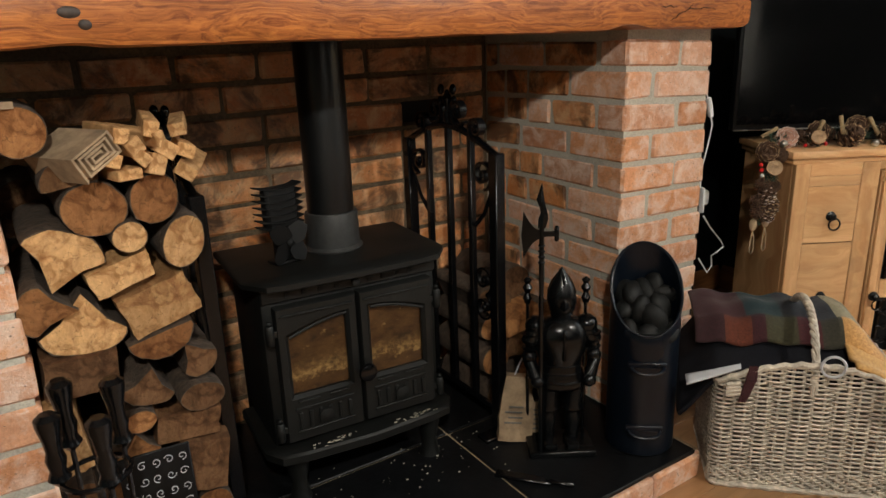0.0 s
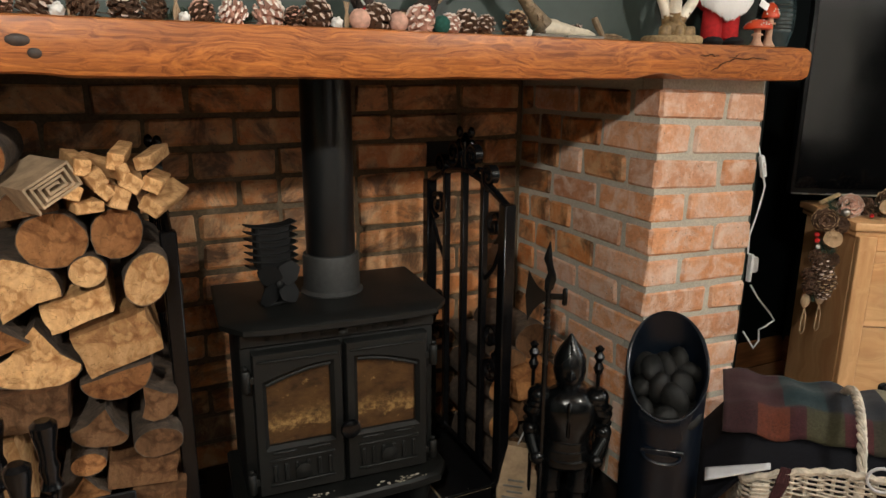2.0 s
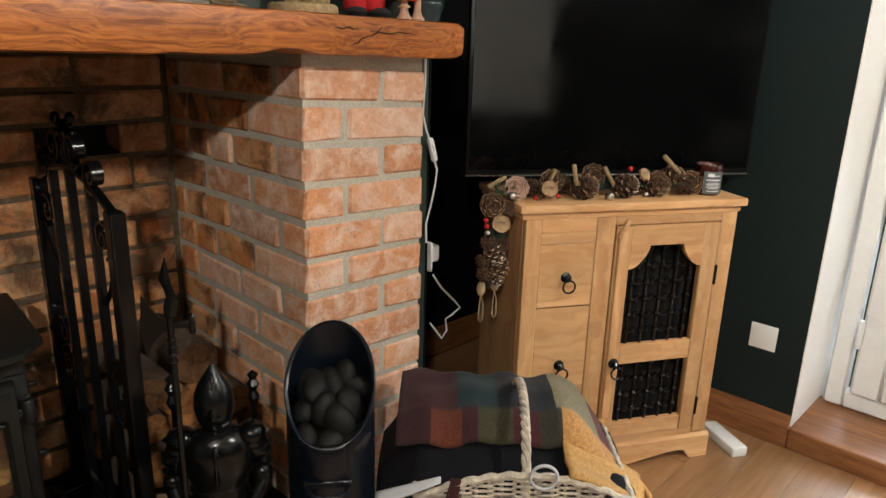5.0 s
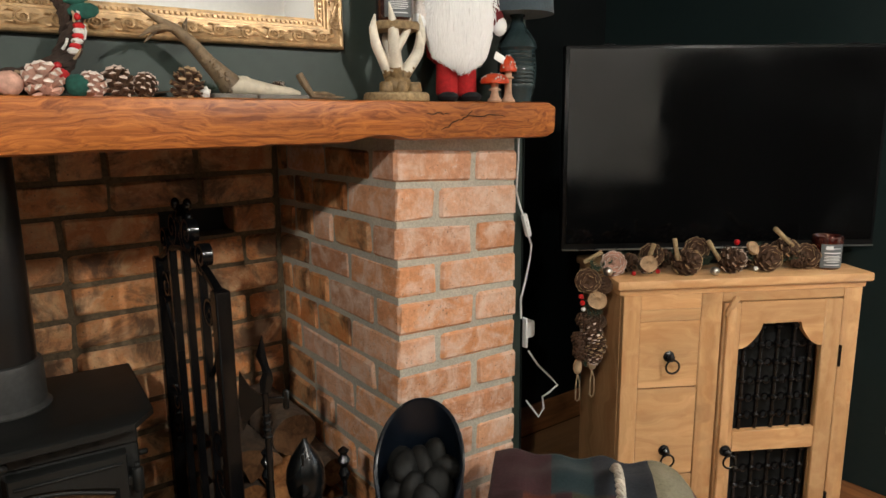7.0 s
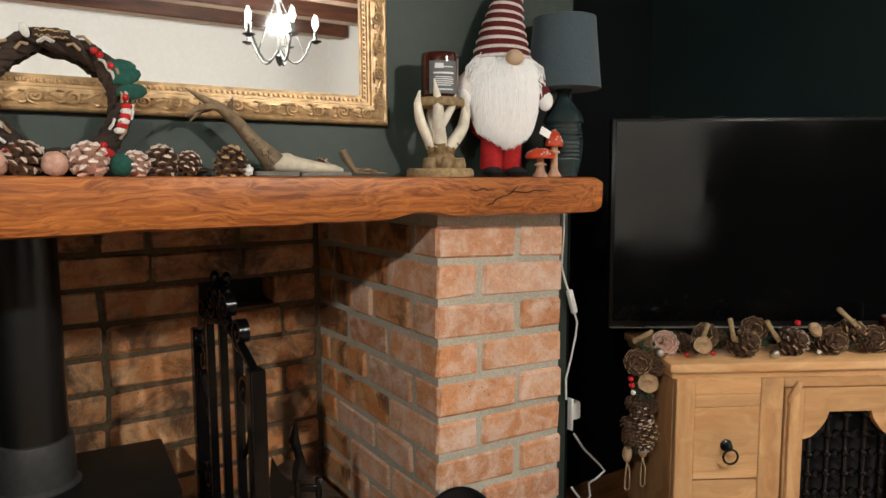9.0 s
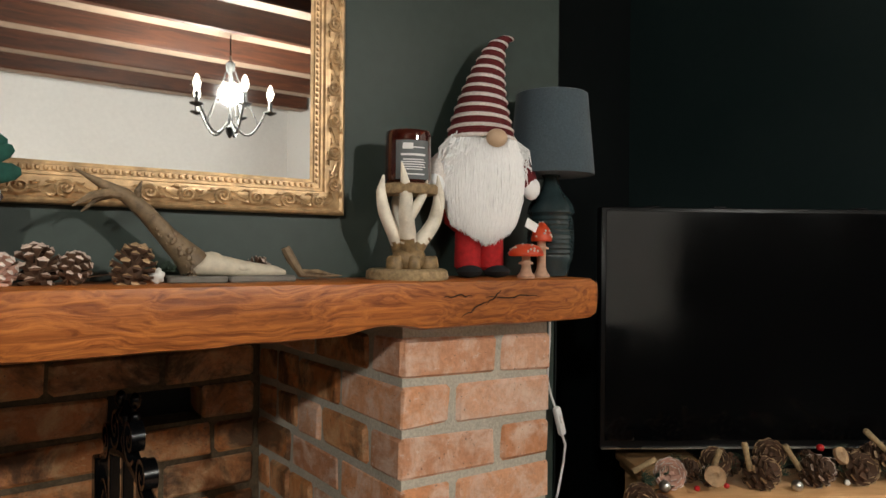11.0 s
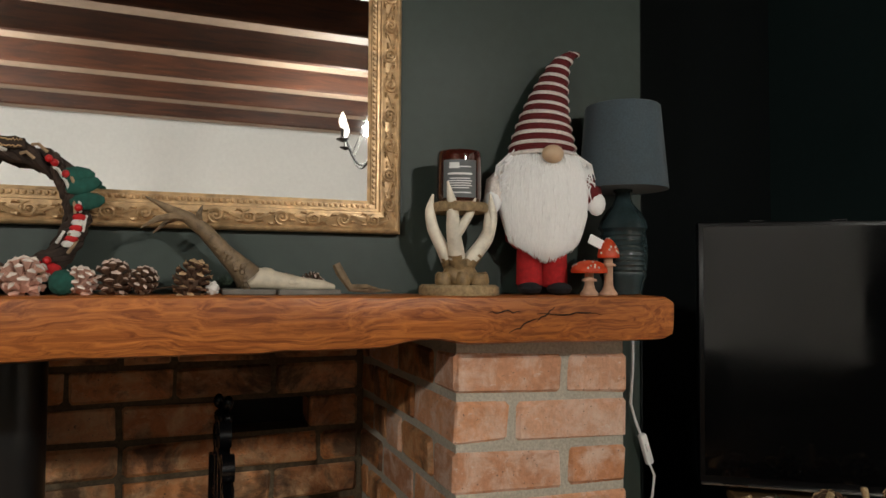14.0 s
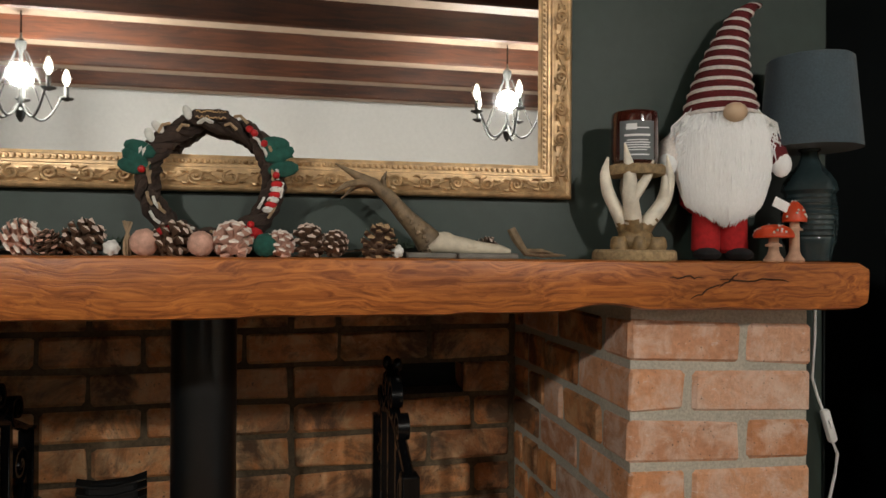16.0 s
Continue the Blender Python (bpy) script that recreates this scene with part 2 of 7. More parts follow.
WHITE = plain("white_paint", (0.84, 0.83, 0.81), 0.7, vary=0.03, scale=60, relief=0.08, big=2)
PVC = plain("white_plastic", (0.80, 0.80, 0.79), 0.35, vary=0.03, relief=0)
SLATE = plain("black_slate", (0.006, 0.0063, 0.007), 0.40, spec=0.22, vary=0.4, scale=55, relief=0.35, depth=0.002, big=6)
GROUT = plain("sandy_grout", (0.30, 0.22, 0.14), 0.95, vary=0.3, scale=180)
OAK = wood("waxed_oak", (0.50, 0.165, 0.036), (0.165, 0.040, 0.008), 0, 0.40, 1.7, 0.35, 0.55, stretch=0.42, spec=0.35, tight=0.0, warp=0.14)
PINE = wood("honey_mango_wood", (0.75, 0.455, 0.225), (0.58, 0.300, 0.125), 2, 0.40, 0.35, 0.08, 0.75, loose=True, warp=0.16)
PINE_X = wood("honey_mango_wood_across", (0.75, 0.455, 0.225), (0.58, 0.300, 0.125), 0, 0.40, 0.35, 0.08, 0.75, loose=True, warp=0.16)
FLOOR = wood("oak_floorboard", (0.40, 0.215, 0.098), (0.26, 0.125, 0.048), 0, 0.36, 0.5, 0.06, 0.55, coat=1.0, loose=True)
FLOOR.node_tree.nodes["Principled BSDF"].inputs["Coat Roughness"].default_value = 0.40
SKIRT = wood("stained_skirting", (0.34, 0.14, 0.05), (0.17, 0.06, 0.02), 1, 0.4, 0.6, 0.1)
BEAM = wood("dark_beam", (0.105, 0.030, 0.010), (0.030, 0.0095, 0.005), 0, 0.55, 0.5, 0.3)
IRON = plain("stove_black", (0.0065, 0.0068, 0.0062), 0.5, spec=0.32, vary=0.2, scale=140, relief=0.25, big=5)
STEEL = plain("flue_enamel", (0.0045, 0.005, 0.0055), 0.33, vary=0.15, scale=60, relief=0.05)
COLLAR = plain("grey_collar", (0.035, 0.035, 0.034), 0.5, vary=0.3, scale=80)
WROUGHT = plain("wrought_iron", (0.0035, 0.0035, 0.004), 0.22, spec=0.35, vary=0.2, scale=90, relief=0.3)
HODBLACK = plain("hod_paint", (0.003, 0.0055, 0.0105), 0.34, spec=0.35, vary=0.2, scale=50, relief=0.08)
COAL = plain("coal_ovoid", (0.007, 0.007, 0.0065), 0.65, spec=0.3, vary=0.35, scale=120, relief=0.5)
STATUE = plain("cast_black", (0.003, 0.0034, 0.0038), 0.26, spec=0.33, vary=0.35, scale=90, relief=0.3)
SOOTGLASS = stained_glass_material()
ASH = plain("ash_flecks", (0.45, 0.40, 0.32), 0.9, vary=0.3)
LOGEND = log_material("cut_log_end", (0.29, 0.14, 0.057), 0.45)
LOGPALE = log_material("split_log_face", (0.56, 0.35, 0.175), 0.34)
LOGBROWN = log_material("weathered_log_end", (0.135, 0.072, 0.036), 0.55)
FANBLACK = plain("fan_black", (0.006, 0.006, 0.006), 0.6, vary=0.2, spec=0.2)
BARK = plain("bark", (0.085, 0.055, 0.035), 0.95, vary=0.5, scale=60, relief=1.0, depth=0.006, big=10)
LICHEN = plain("pale_lichen", (0.55, 0.48, 0.33), 0.95, vary=0.3, scale=90)
GOLD = plain("gilt_plaster", (0.60, 0.39, 0.20), 0.38, 0.35, vary=0.32, scale=60, relief=0.3, big=16)
MIRROR = mirror_material()
SCREEN = plain("tv_screen", (0.002, 0.002, 0.0022), 0.09, spec=0.75, vary=0.05, relief=0)
BEZEL = plain("tv_bezel", (0.004, 0.004, 0.0045), 0.35, spec=0.2, vary=0.05, relief=0)
SILVER = plain("brushed_trim", (0.6, 0.6, 0.58), 0.3, 1.0, vary=0.05, relief=0)
WICKER = plain("grey_wicker", (0.56, 0.49, 0.395), 0.8, vary=0.35, scale=70, relief=0.5, big=18)
PLAID = plaid_material()
DARKCLOTH = plain("black_cloth", (0.006, 0.006, 0.009), 0.95, vary=0.3, scale=150, relief=0.5, spec=0.2)
PALECLOTH = plain("pale_lining", (0.50, 0.50, 0.52), 0.9, vary=0.1)
MUSTARD = plain("mustard_fringe", (0.50, 0.27, 0.085), 0.95, vary=0.25, scale=140, relief=0.6)
CONE = plain("pine_cone", (0.095, 0.045, 0.022), 0.85, vary=0.4, scale=90)
CONETIP = plain("frosted_cone", (0.64, 0.50, 0.42), 0.9, vary=0.35, scale=90)
PINKCONE = plain("blush_cone", (0.58, 0.33, 0.25), 0.9, vary=0.3, scale=80)
FROST = plain("snow_flock", (0.80, 0.67, 0.59), 0.95, vary=0.3, scale=120)
GOLDTIP = plain("pale_scale_edge", (0.50, 0.33, 0.18), 0.7, vary=0.4, scale=140)
SLICE = plain("dried_slice", (0.42, 0.27, 0.15), 0.85, vary=0.35, scale=70, relief=0.5)
NEEDLE = plain("fir_needle", (0.045, 0.075, 0.045), 0.8, vary=0.35)
TWIG = plain("twig", (0.10, 0.062, 0.04), 0.9, vary=0.45, scale=90, relief=0.8)
BONE = plain("bone", (0.60, 0.52, 0.40), 0.6, vary=0.2, scale=50, relief=0.25)
HORN = plain("antler_horn", (0.20, 0.135, 0.075), 0.6, vary=0.45, scale=70, relief=0.5, big=20)
HORNPALE = plain("pale_antler", (0.80, 0.73, 0.61), 0.45, vary=0.22, scale=35, relief=0.2, big=12)
BARKDISC = plain("log_slice", (0.36, 0.25, 0.13), 0.85, vary=0.4, scale=120, relief=0.6)
AMBER = plain("amber_jar", (0.045, 0.007, 0.004), 0.08, vary=0.1, relief=0, coat=0.6)
LABEL = plain("grey_label", (0.11, 0.12, 0.125), 0.6, vary=0.1, relief=0)
INK = plain("white_print", (0.7, 0.7, 0.7), 0.6, vary=0.05, relief=0)
FUR = plain("white_fur", (0.93, 0.93, 0.93), 0.9, vary=0.05, scale=90, relief=0.1, sheen=0.3, stretch=(6, 6, 1))
REDKNIT = plain("wine_knit", (0.14, 0.012, 0.015), 0.95, vary=0.3, scale=220, relief=0.8)
WHITEKNIT = plain("cream_knit", (0.80, 0.73, 0.69), 0.95, vary=0.2, scale=220, relief=0.8)
REDFELT = plain("red_felt", (0.48, 0.012, 0.014), 0.9, vary=0.25, scale=120, relief=0.4)
SKINWOOD = plain("pale_nose", (0.62, 0.44, 0.29), 0.6, vary=0.08, relief=0)
BLACKFELT = plain("black_felt", (0.010, 0.010, 0.012), 0.9, vary=0.2, scale=100)
TEAL = plain("teal_glaze", (0.028, 0.046, 0.050), 0.16, vary=0.3, scale=25, relief=0.05, big=9)
SHADE = plain("slate_blue_linen", (0.055, 0.080, 0.098), 0.9, vary=0.18, scale=260, relief=0.5, sheen=0.15, big=22)
CAPRED = plain("toadstool_red", (0.62, 0.06, 0.012), 0.45, vary=0.15)
STEM = plain("toadstool_stem", (0.60, 0.36, 0.24), 0.7, vary=0.2, scale=60)
HOLLY = plain("green_felt", (0.010, 0.075, 0.055), 0.9, vary=0.3, scale=100)
WHITEFELT = plain("white_felt", (0.66, 0.64, 0.60), 0.9, vary=0.15, scale=80)
CARD = plain("brown_paper", (0.38, 0.26, 0.155), 0.85, vary=0.35, scale=30, relief=0.4, depth=0.004)
PRINT = plain("grey_print", (0.16, 0.14, 0.12), 0.85, vary=0.3)
SATIN = plain("nickel", (0.55, 0.55, 0.53), 0.3, 1.0, vary=0.1, relief=0)
RESIN = plain("carved_brown_resin", (0.30, 0.19, 0.085), 0.55, vary=0.45, scale=90, relief=0.5, big=25)
DARKTWIG = plain("dark_twig", (0.045, 0.026, 0.018), 0.9, vary=0.45, scale=90, relief=0.8)
PEWTER = plain("grey_metal", (0.06, 0.06, 0.058), 0.4, 0.3, vary=0.15)
GARDEN = plain("garden_lawn", (0.06, 0.09, 0.035), 0.95, vary=0.3, scale=3)
BULB = glowing("lit_bulb", (1.0, 0.9, 0.76), 14.0)
PANE = glass_material("clear_pane")
BERRY = plain("red_berry", (0.45, 0.01, 0.012), 0.3, vary=0.1)

# ---- mesh helpers ----
def rot_to(direction):
    return Vector(direction).normalized().to_track_quat("Z", "Y").to_matrix().to_4x4()


def box(bm, cx, cy, cz, sx, sy, sz, bevel=0.0, m=None, seg=1):
    """A box round (cx, cy, cz) with chamfered or rounded edges."""
    r = bmesh.ops.create_cube(bm, size=1.0)
    v = r["verts"]
    bmesh.ops.scale(bm, vec=(sx, sy, sz), verts=v)
    if bevel > 0:
        edges = list({e for w in v for e in w.link_edges})
        out = bmesh.ops.bevel(bm, geom=edges, offset=min(bevel, 0.45 * min(sx, sy, sz)), segments=seg, profile=0.5, affect='EDGES')
        v = list({w for f in out["faces"] for w in f.verts} | {w for w in v if w.is_valid})
    mm = Matrix.Translation((cx, cy, cz))
    if m is not None:
        mm = m @ mm
    bmesh.ops.transform(bm, matrix=mm, verts=v)
    return v


def rings(bm, rows, closed=True, caps=True):
    """Joins rows of points, each a ring (or an open strip), into a skin."""
    made = [[bm.verts.new(p) for p in row] for row in rows]
    n = len(made[0])
    for a, b in zip(made, made[1:]):
        for k in range(n if closed else n - 1):
            j = (k + 1) % n
            bm.faces.new((a[k], a[j], b[j], b[k]))
    if caps and closed:
        bm.faces.new(list(reversed(made[0])))
        bm.faces.new(made[-1])
    return [v for row in made for v in row]


def lathe(bm, profile, seg=24, at=(0, 0, 0), m=None, squash=1.0):
    rows = []
    for r, z in profile:
        row = []
        for k in range(seg):
            a = 2 * math.pi * k / seg
            p = Vector((at[0] + max(r, 1e-4) * math.cos(a), at[1] + max(r, 1e-4) * math.sin(a) * squash, at[2] + z))
            row.append(m @ p if m is not None else p)
        rows.append(row)
    return rings(bm, rows)


def tube(bm, pts, radius, seg=8, closed=False, radii=None):
    """A round bar along points; radii give its taper."""
    pts = [Vector(p) for p in pts]
    rows, n = [], len(pts)
    up = Vector((0.13, 0.21, 0.97))
    for k, p in enumerate(pts):
        a = pts[(k - 1) % n] if closed or k > 0 else p
        b = pts[(k + 1) % n] if closed or k < n - 1 else p
        d = (b - a).normalized()
        side = d.cross(up)
        if side.length < 1e-3:
            side = d.cross(Vector((1, 0, 0)))
        side.normalize()
        over = side.cross(d)
        r = radii[k] if radii else radius
        rows.append([p + r * (math.cos(t) * side + math.sin(t) * over) for t in (2 * math.pi * j / seg for j in range(seg))])
    if closed:
        rows.append(rows[0])
        made = [[bm.verts.new(q) for q in row] for row in rows[:-1]]
        made.append(made[0])
        for a, b in zip(made, made[1:]):
            for k in range(seg):
                j = (k + 1) % seg
                bm.faces.new((a[k], a[j], b[j], b[k]))
        return [v for row in made[:-1] for v in row]
    return rings(bm, rows)


def ball(bm, c, r, seg=12, squash=(1, 1, 1), m=None):
    rows, half = [], max(4, seg // 2)
    for i in range(half + 1):
        t = math.pi * (0.02 + 0.96 * i / half)
        row = []
        for k in range(seg):
            a = 2 * math.pi * k / seg
            p = Vector((c[0] + r * squash[0] * math.sin(t) * math.cos(a), c[1] + r * squash[1] * math.sin(t) * math.sin(a), c[2] - r * squash[2] * math.cos(t)))
            row.append(m @ p if m is not None else p)
        rows.append(row)
    return rings(bm, rows)


def finish(bm, name, material, smooth=True):
    bmesh.ops.recalc_face_normals(bm, faces=bm.faces)
    me = bpy.data.meshes.new(name)
    bm.to_mesh(me)
    bm.free()
    for mat in material if isinstance(material, (list, tuple)) else (material,):
        me.materials.append(mat)
    if smooth:
        me.shade_smooth()
        me.set_sharp_from_angle(angle=radians(38))
    return me


def thing(name, m, label, category, group="", kind=""):
    """An empty at a thing's base, that holds its parts."""
    ob = new(name)
    ob.empty_display_size = 0.05
    ob.matrix_world = m
    return tagged(ob, label, category, group, kind)


def part(name, bm, material, parent, label="", smooth=True):
    ob = new(name, finish(bm, name, material, smooth))
    ob.parent = parent
    return tagged(ob, label)


def single(name, bm, material, m, label, category, group="", kind="", smooth=True):
    """A thing that is one mesh."""
    ob = new(name, finish(bm, name, material, smooth))
    ob.matrix_world = m
    return tagged(ob, label, category, group, kind)


def slab(name, x0, x1, y0, y1, z0, z1, material, label, category="wall", bevel=0.0):
    bm = bmesh.new()
    box(bm, 0, 0, 0, x1 - x0, y1 - y0, z1 - z0, bevel)
    return single(name, bm, material, pose((x0 + x1) / 2, (y0 + y1) / 2, (z0 + z1) / 2), label, category, "", "structure", smooth=False)


def wobble(verts, amount, scale, seed=0.0):
    for v in verts:
        v.co += noise.noise_vector(v.co * scale + Vector((seed, seed * 1.7, 3.1))) * amount


def paint(bm, verts, index):
    """Gives the faces made of these corners one of the mesh's materials."""
    for f in {f for v in verts if v.is_valid for f in v.link_faces}:
        f.material_index = index


def spiral(cx, cz, r0, r1, start, turns, y=0.0, n=18):
    """Points of a flat scroll in the x-z plane."""
    return [(cx + (r0 + (r1 - r0) * k / n) * math.cos(start + turns * 2 * math.pi * k / n), y,
             cz + (r0 + (r1 - r0) * k / n) * math.sin(start + turns * 2 * math.pi * k / n)) for k in range(n + 1)]

# ---- the room ----
FLOOR_Z = -0.015
HEARTH_Z, BACK_Y, COURSE, TOP_COURSE = 0.065, 0.63, 0.086, 1.172


def mantel_top(x):
    return 1.279 - 0.006 * (x + 0.7)


slab("floor", -3.2, 1.75, -3.5, 0.9, -0.135, -0.027, plain("floor_base", (0.12, 0.06, 0.025), 0.8), "honey oak board floor", "floor")
# alcove and side wall carry their shade in the darkened greens
slab("wall_alcove", 0.45, 1.50, 0.62, 0.75, -0.1, 2.45, SHADED_GREEN, "green painted alcove wall, its shade put into the colour")
slab("wall_right", 1.40, 1.50, -0.68, 0.62, -0.1, 2.45, SIDE_SHADED_GREEN, "green painted side wall, darkened with shade in its colour")
# unseen far stretch, coloured dark up to 1.72 m to cut fill light
slab("wall_right_far", 1.40, 1.50, -3.5, -2.45, -0.1, 1.72, SIDE_SHADED_GREEN, "green painted side wall, darkened with shade in its colour")
slab("wall_right_far_upper", 1.40, 1.50, -3.5, -2.45, 1.72, 2.45, WHITE, "white painted upper side wall")
slab("wall_over_door", 1.40, 1.76, -2.45, -0.68, 2.10, 2.45, WHITE, "white plaster over the patio door")
slab("reveal_near", 1.502, 1.80, -0.68, -0.50, -0.1, 2.45, WHITE, "white plastered door reveal")
slab("reveal_far", 1.502, 1.80, -2.65, -2.45, -0.1, 2.45, WHITE, "white plastered door reveal")
reveal_face = slab("reveal_lining", 1.397, 1.72, -0.684, -0.68, 0.06, 2.10, WHITE, "white plastered door reveal")
slab("wall_left", -3.3, -3.2, -3.5, 0.9, -0.1, 2.45, GREEN, "dark green painted side wall")
slab("wall_far_upper", -3.3, 1.80, -3.6, -3.5, 1.72, 2.45, plain("aged_white_paint", (0.70, 0.69, 0.67), 0.8, vary=0.04, scale=50, relief=0.08, big=1.5), "white painted upper far wall")
# unseen lower far wall, coloured dark to keep bounced light off the recess
slab("wall_far_lower", -3.3, -1.25, -3.6, -3.5, -0.1, 1.72, SHADED_GREEN, "unseen lower far wall, darkened to cut bounced light")
slab("wall_far_lower", -1.25, -0.10, -3.6, -3.5, -0.1, 0.75, SHADED_GREEN, "unseen lower far wall, darkened to cut bounced light")
# unseen pale panel, added to give the dark screen its grey reflection
slab("wall_tv_reflector", -1.25, -0.10, -3.6, -3.5, 0.75, 1.72, plain("reflector_paint", (0.52, 0.51, 0.49), 0.8, vary=0.05), "unseen pale stretch of the far wall, added for the television's reflection")
slab("wall_far_lower", -0.10, 1.80, -3.6, -3.5, -0.1, 1.72, SHADED_GREEN, "unseen lower far wall, darkened to cut bounced light")
slab("wall_chimney_left", -3.2, -2.05, 0.07, 0.75, -0.1, 2.45, GREEN, "dark green painted chimney wall")
slab("wall_chimney_over", -2.05, 0.448, 0.07, 0.16, 1.215, 2.45, GREEN, "dark green painted chimney breast")
slab("chimney_core", -2.05, 0.448, 0.16, 0.75, 1.31, 2.45, GREEN, "dark chimney breast above the recess")
slab("chimney_packing", 0.008, 0.446, 0.162, 0.75, 1.2145, 1.3085, MORTAR, "mortar packing over the brick recess")
slab("chimney_packing", -2.05, -1.474, 0.162, 0.75, 1.2145, 1.3085, MORTAR, "mortar packing over the brick recess")
slab("chimney_packing", -1.472, 0.006, BACK_Y + 0.008, 0.75, 1.3015, 1.3085, MORTAR, "mortar packing over the brick recess")
# flank with the alcove's shade painted in
slab("chimney_flank", 0.448, 0.452, 0.072, 0.62, -0.1, 2.45, SHADED_GREEN, "green painted flank of the chimney breast, shade put into its colour")
slab("wall_chimney_right", 0.112, 0.448, 0.0765, 0.75, -0.1, 1.213, GREEN, "dark green painted chimney breast edge")
slab("ceiling", -3.3, 1.80, -3.6, 0.75, 2.42, 2.52, plain("ceiling_plaster", (0.42, 0.38, 0.33), 0.9, vary=0.08, scale=50, relief=0.2, big=1.5), "cream plaster ceiling between beams", "ceiling")

for k in range(9):
    y = -0.10 - 0.44 * k
    bm = bmesh.new()
    v = box(bm, 0, 0, 0, 4.58, 0.10, 0.17, 0.008, seg=1)
    wobble(v, 0.004, 3.0, k)
    # undersides take a paler colour that paints in the lamplight from below
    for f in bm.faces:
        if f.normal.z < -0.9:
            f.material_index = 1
    beam = single("ceiling_beam", bm, (BEAM, plain("lit_beam_soffit", (0.36, 0.26, 0.19), 0.6, vary=0.15) if k == 0 else bpy.data.materials["lit_beam_soffit"]),
                  pose(-0.91, y, 2.335), "dark brown ceiling beam, lamplight on its underside put into a paler colour", "beam", "ceiling beams", smooth=False)

# skirting and threshold
def skirting(name, m, length):
    bm = bmesh.new()
    prof = [(0, 0), (0.020, 0), (0.020, 0.075), (0.015, 0.092), (0.008, 0.108), (0, 0.112)]
    rings(bm, [[(x, y, z) for x, z in prof] for y in (0, length)])
    return single(name, bm, SKIRT, m, "varnished brown wooden skirting board", "skirting", "", "structure", smooth=False)


skirting("baseboard", pose(1.398, 0.60, FLOOR_Z, 0, 0, 0) @ Matrix.Diagonal((-1, -1, 1, 1)), 1.28)
skirting("baseboard", pose(0.46, 0.618, FLOOR_Z, 0, 0, -90), 0.92)
bm = bmesh.new()
box(bm, 0, 0, -0.0075, 0.335, 1.77, 0.073, 0.006, seg=2)
single("door_threshold", bm, SKIRT, pose(1.548, -1.565, 0.029), "varnished wooden patio door threshold", "threshold", "", "structure", smooth=False)

# patio door with a white plastic frame
door = thing("patio_door", pose(1.70, -0.70, 0.06), "white plastic glazed patio door, closed", "door", "", "structure")
bm = bmesh.new()
for y in (-0.03, -1.70):
    box(bm, 0, y, 1.01, 0.06, 0.06, 2.02, 0.006)
box(bm, 0, -0.865, 2.00, 0.06, 1.61, 0.06, 0.006)
box(bm, 0, -0.865, 0.03, 0.06, 1.61, 0.06, 0.006)
part("door_frame", bm, PVC, door)
for s in (0, 1):
    y0 = -0.075 - 0.80 * s
    bm = bmesh.new()
    for y in (y0 - 0.045, y0 - 0.735):
        box(bm, -0.012, y, 1.01, 0.055, 0.09, 1.90, 0.008)
    box(bm, -0.012, y0 - 0.39, 0.12, 0.055, 0.60, 0.12, 0.008)
    box(bm, -0.012, y0 - 0.39, 1.91, 0.055, 0.60, 0.10, 0.008)
    leaf = part("leaf", bm, PVC, door)
    bm = bmesh.new()
    box(bm, 0.0, y0 - 0.39, 1.02, 0.012, 0.60, 1.68)
    pane = part("pane", bm, PANE, leaf, smooth=False)
    pane.visible_shadow = False
    for z in (0.28, 1.0, 1.72):
        bm = bmesh.new()
        lathe(bm, ((0.008, -0.05), (0.010, -0.045), (0.010, 0.045), (0.008, 0.05)), 10, (-0.045, y0 + 0.002 - 0.78 * s, z))
        part("hinge", bm, PVC, leaf)
bm = bmesh.new()
box(bm, 0, 0, 0, 60, 60, 0.1)
single("ground", bm, GARDEN, pose(31.85, 0, -0.35), "lawn outside the patio door", "lawn", "", "structure", smooth=False)

# hearth: two rows of slate slabs on a brick kerb
bm = bmesh.new()
box(bm, -0.97, 0.175, 0.02, 2.04, 0.90, 0.075)
hearth = single("hearth", bm, GROUT, pose(0, 0, 0), "raised black slate hearth with a brick edge", "hearth", "", "structure", smooth=False)
for x0, x1 in ((-1.98, -1.475), (-1.467, -0.486), (-0.478, 0.032)):
    for y0, y1 in ((-0.282, 0.196), (0.204, BACK_Y)):
        if y1 > 0.5 and x1 > -0.01:
            x1 = -0.012
        bm = bmesh.new()
        v = box(bm, (x0 + x1) / 2, (y0 + y1) / 2, 0.056, x1 - x0, y1 - y0, 0.018, 0.003)
        wobble(v, 0.0015, 9)
        part("slate_slab", bm, SLATE, hearth, smooth=False)
random.seed(11)
bm = bmesh.new()
for k in range(90):
    x, y = random.uniform(-1.0, -0.2), random.gauss(0.10, 0.09)
    if -0.27 < y < 0.30:
        s = random.uniform(0.0008, 0.0028)
        box(bm, x, y, HEARTH_Z + s * 0.4, s * random.uniform(1, 2.2), s, s, 0, None)
single("ash_crumbs", bm, ASH, pose(0, 0, 0), "pale ash and wood crumbs on the slate hearth", "crumbs", "", "stuff", smooth=False)

# mortar cores of the brickwork
pier = slab("wall_pier_right", 0.006, 0.354, 0.006, 0.075, -0.05, 1.205, MORTAR, "reclaimed red brick pier with pale mortar joints")
side = slab("wall_recess_right", 0.006, 0.11, 0.0765, BACK_Y + 0.02, -0.05, 1.212, MORTAR, "reclaimed red brick side of the recess")
HOLE = (-0.336, -0.134, 0.925, 1.003)
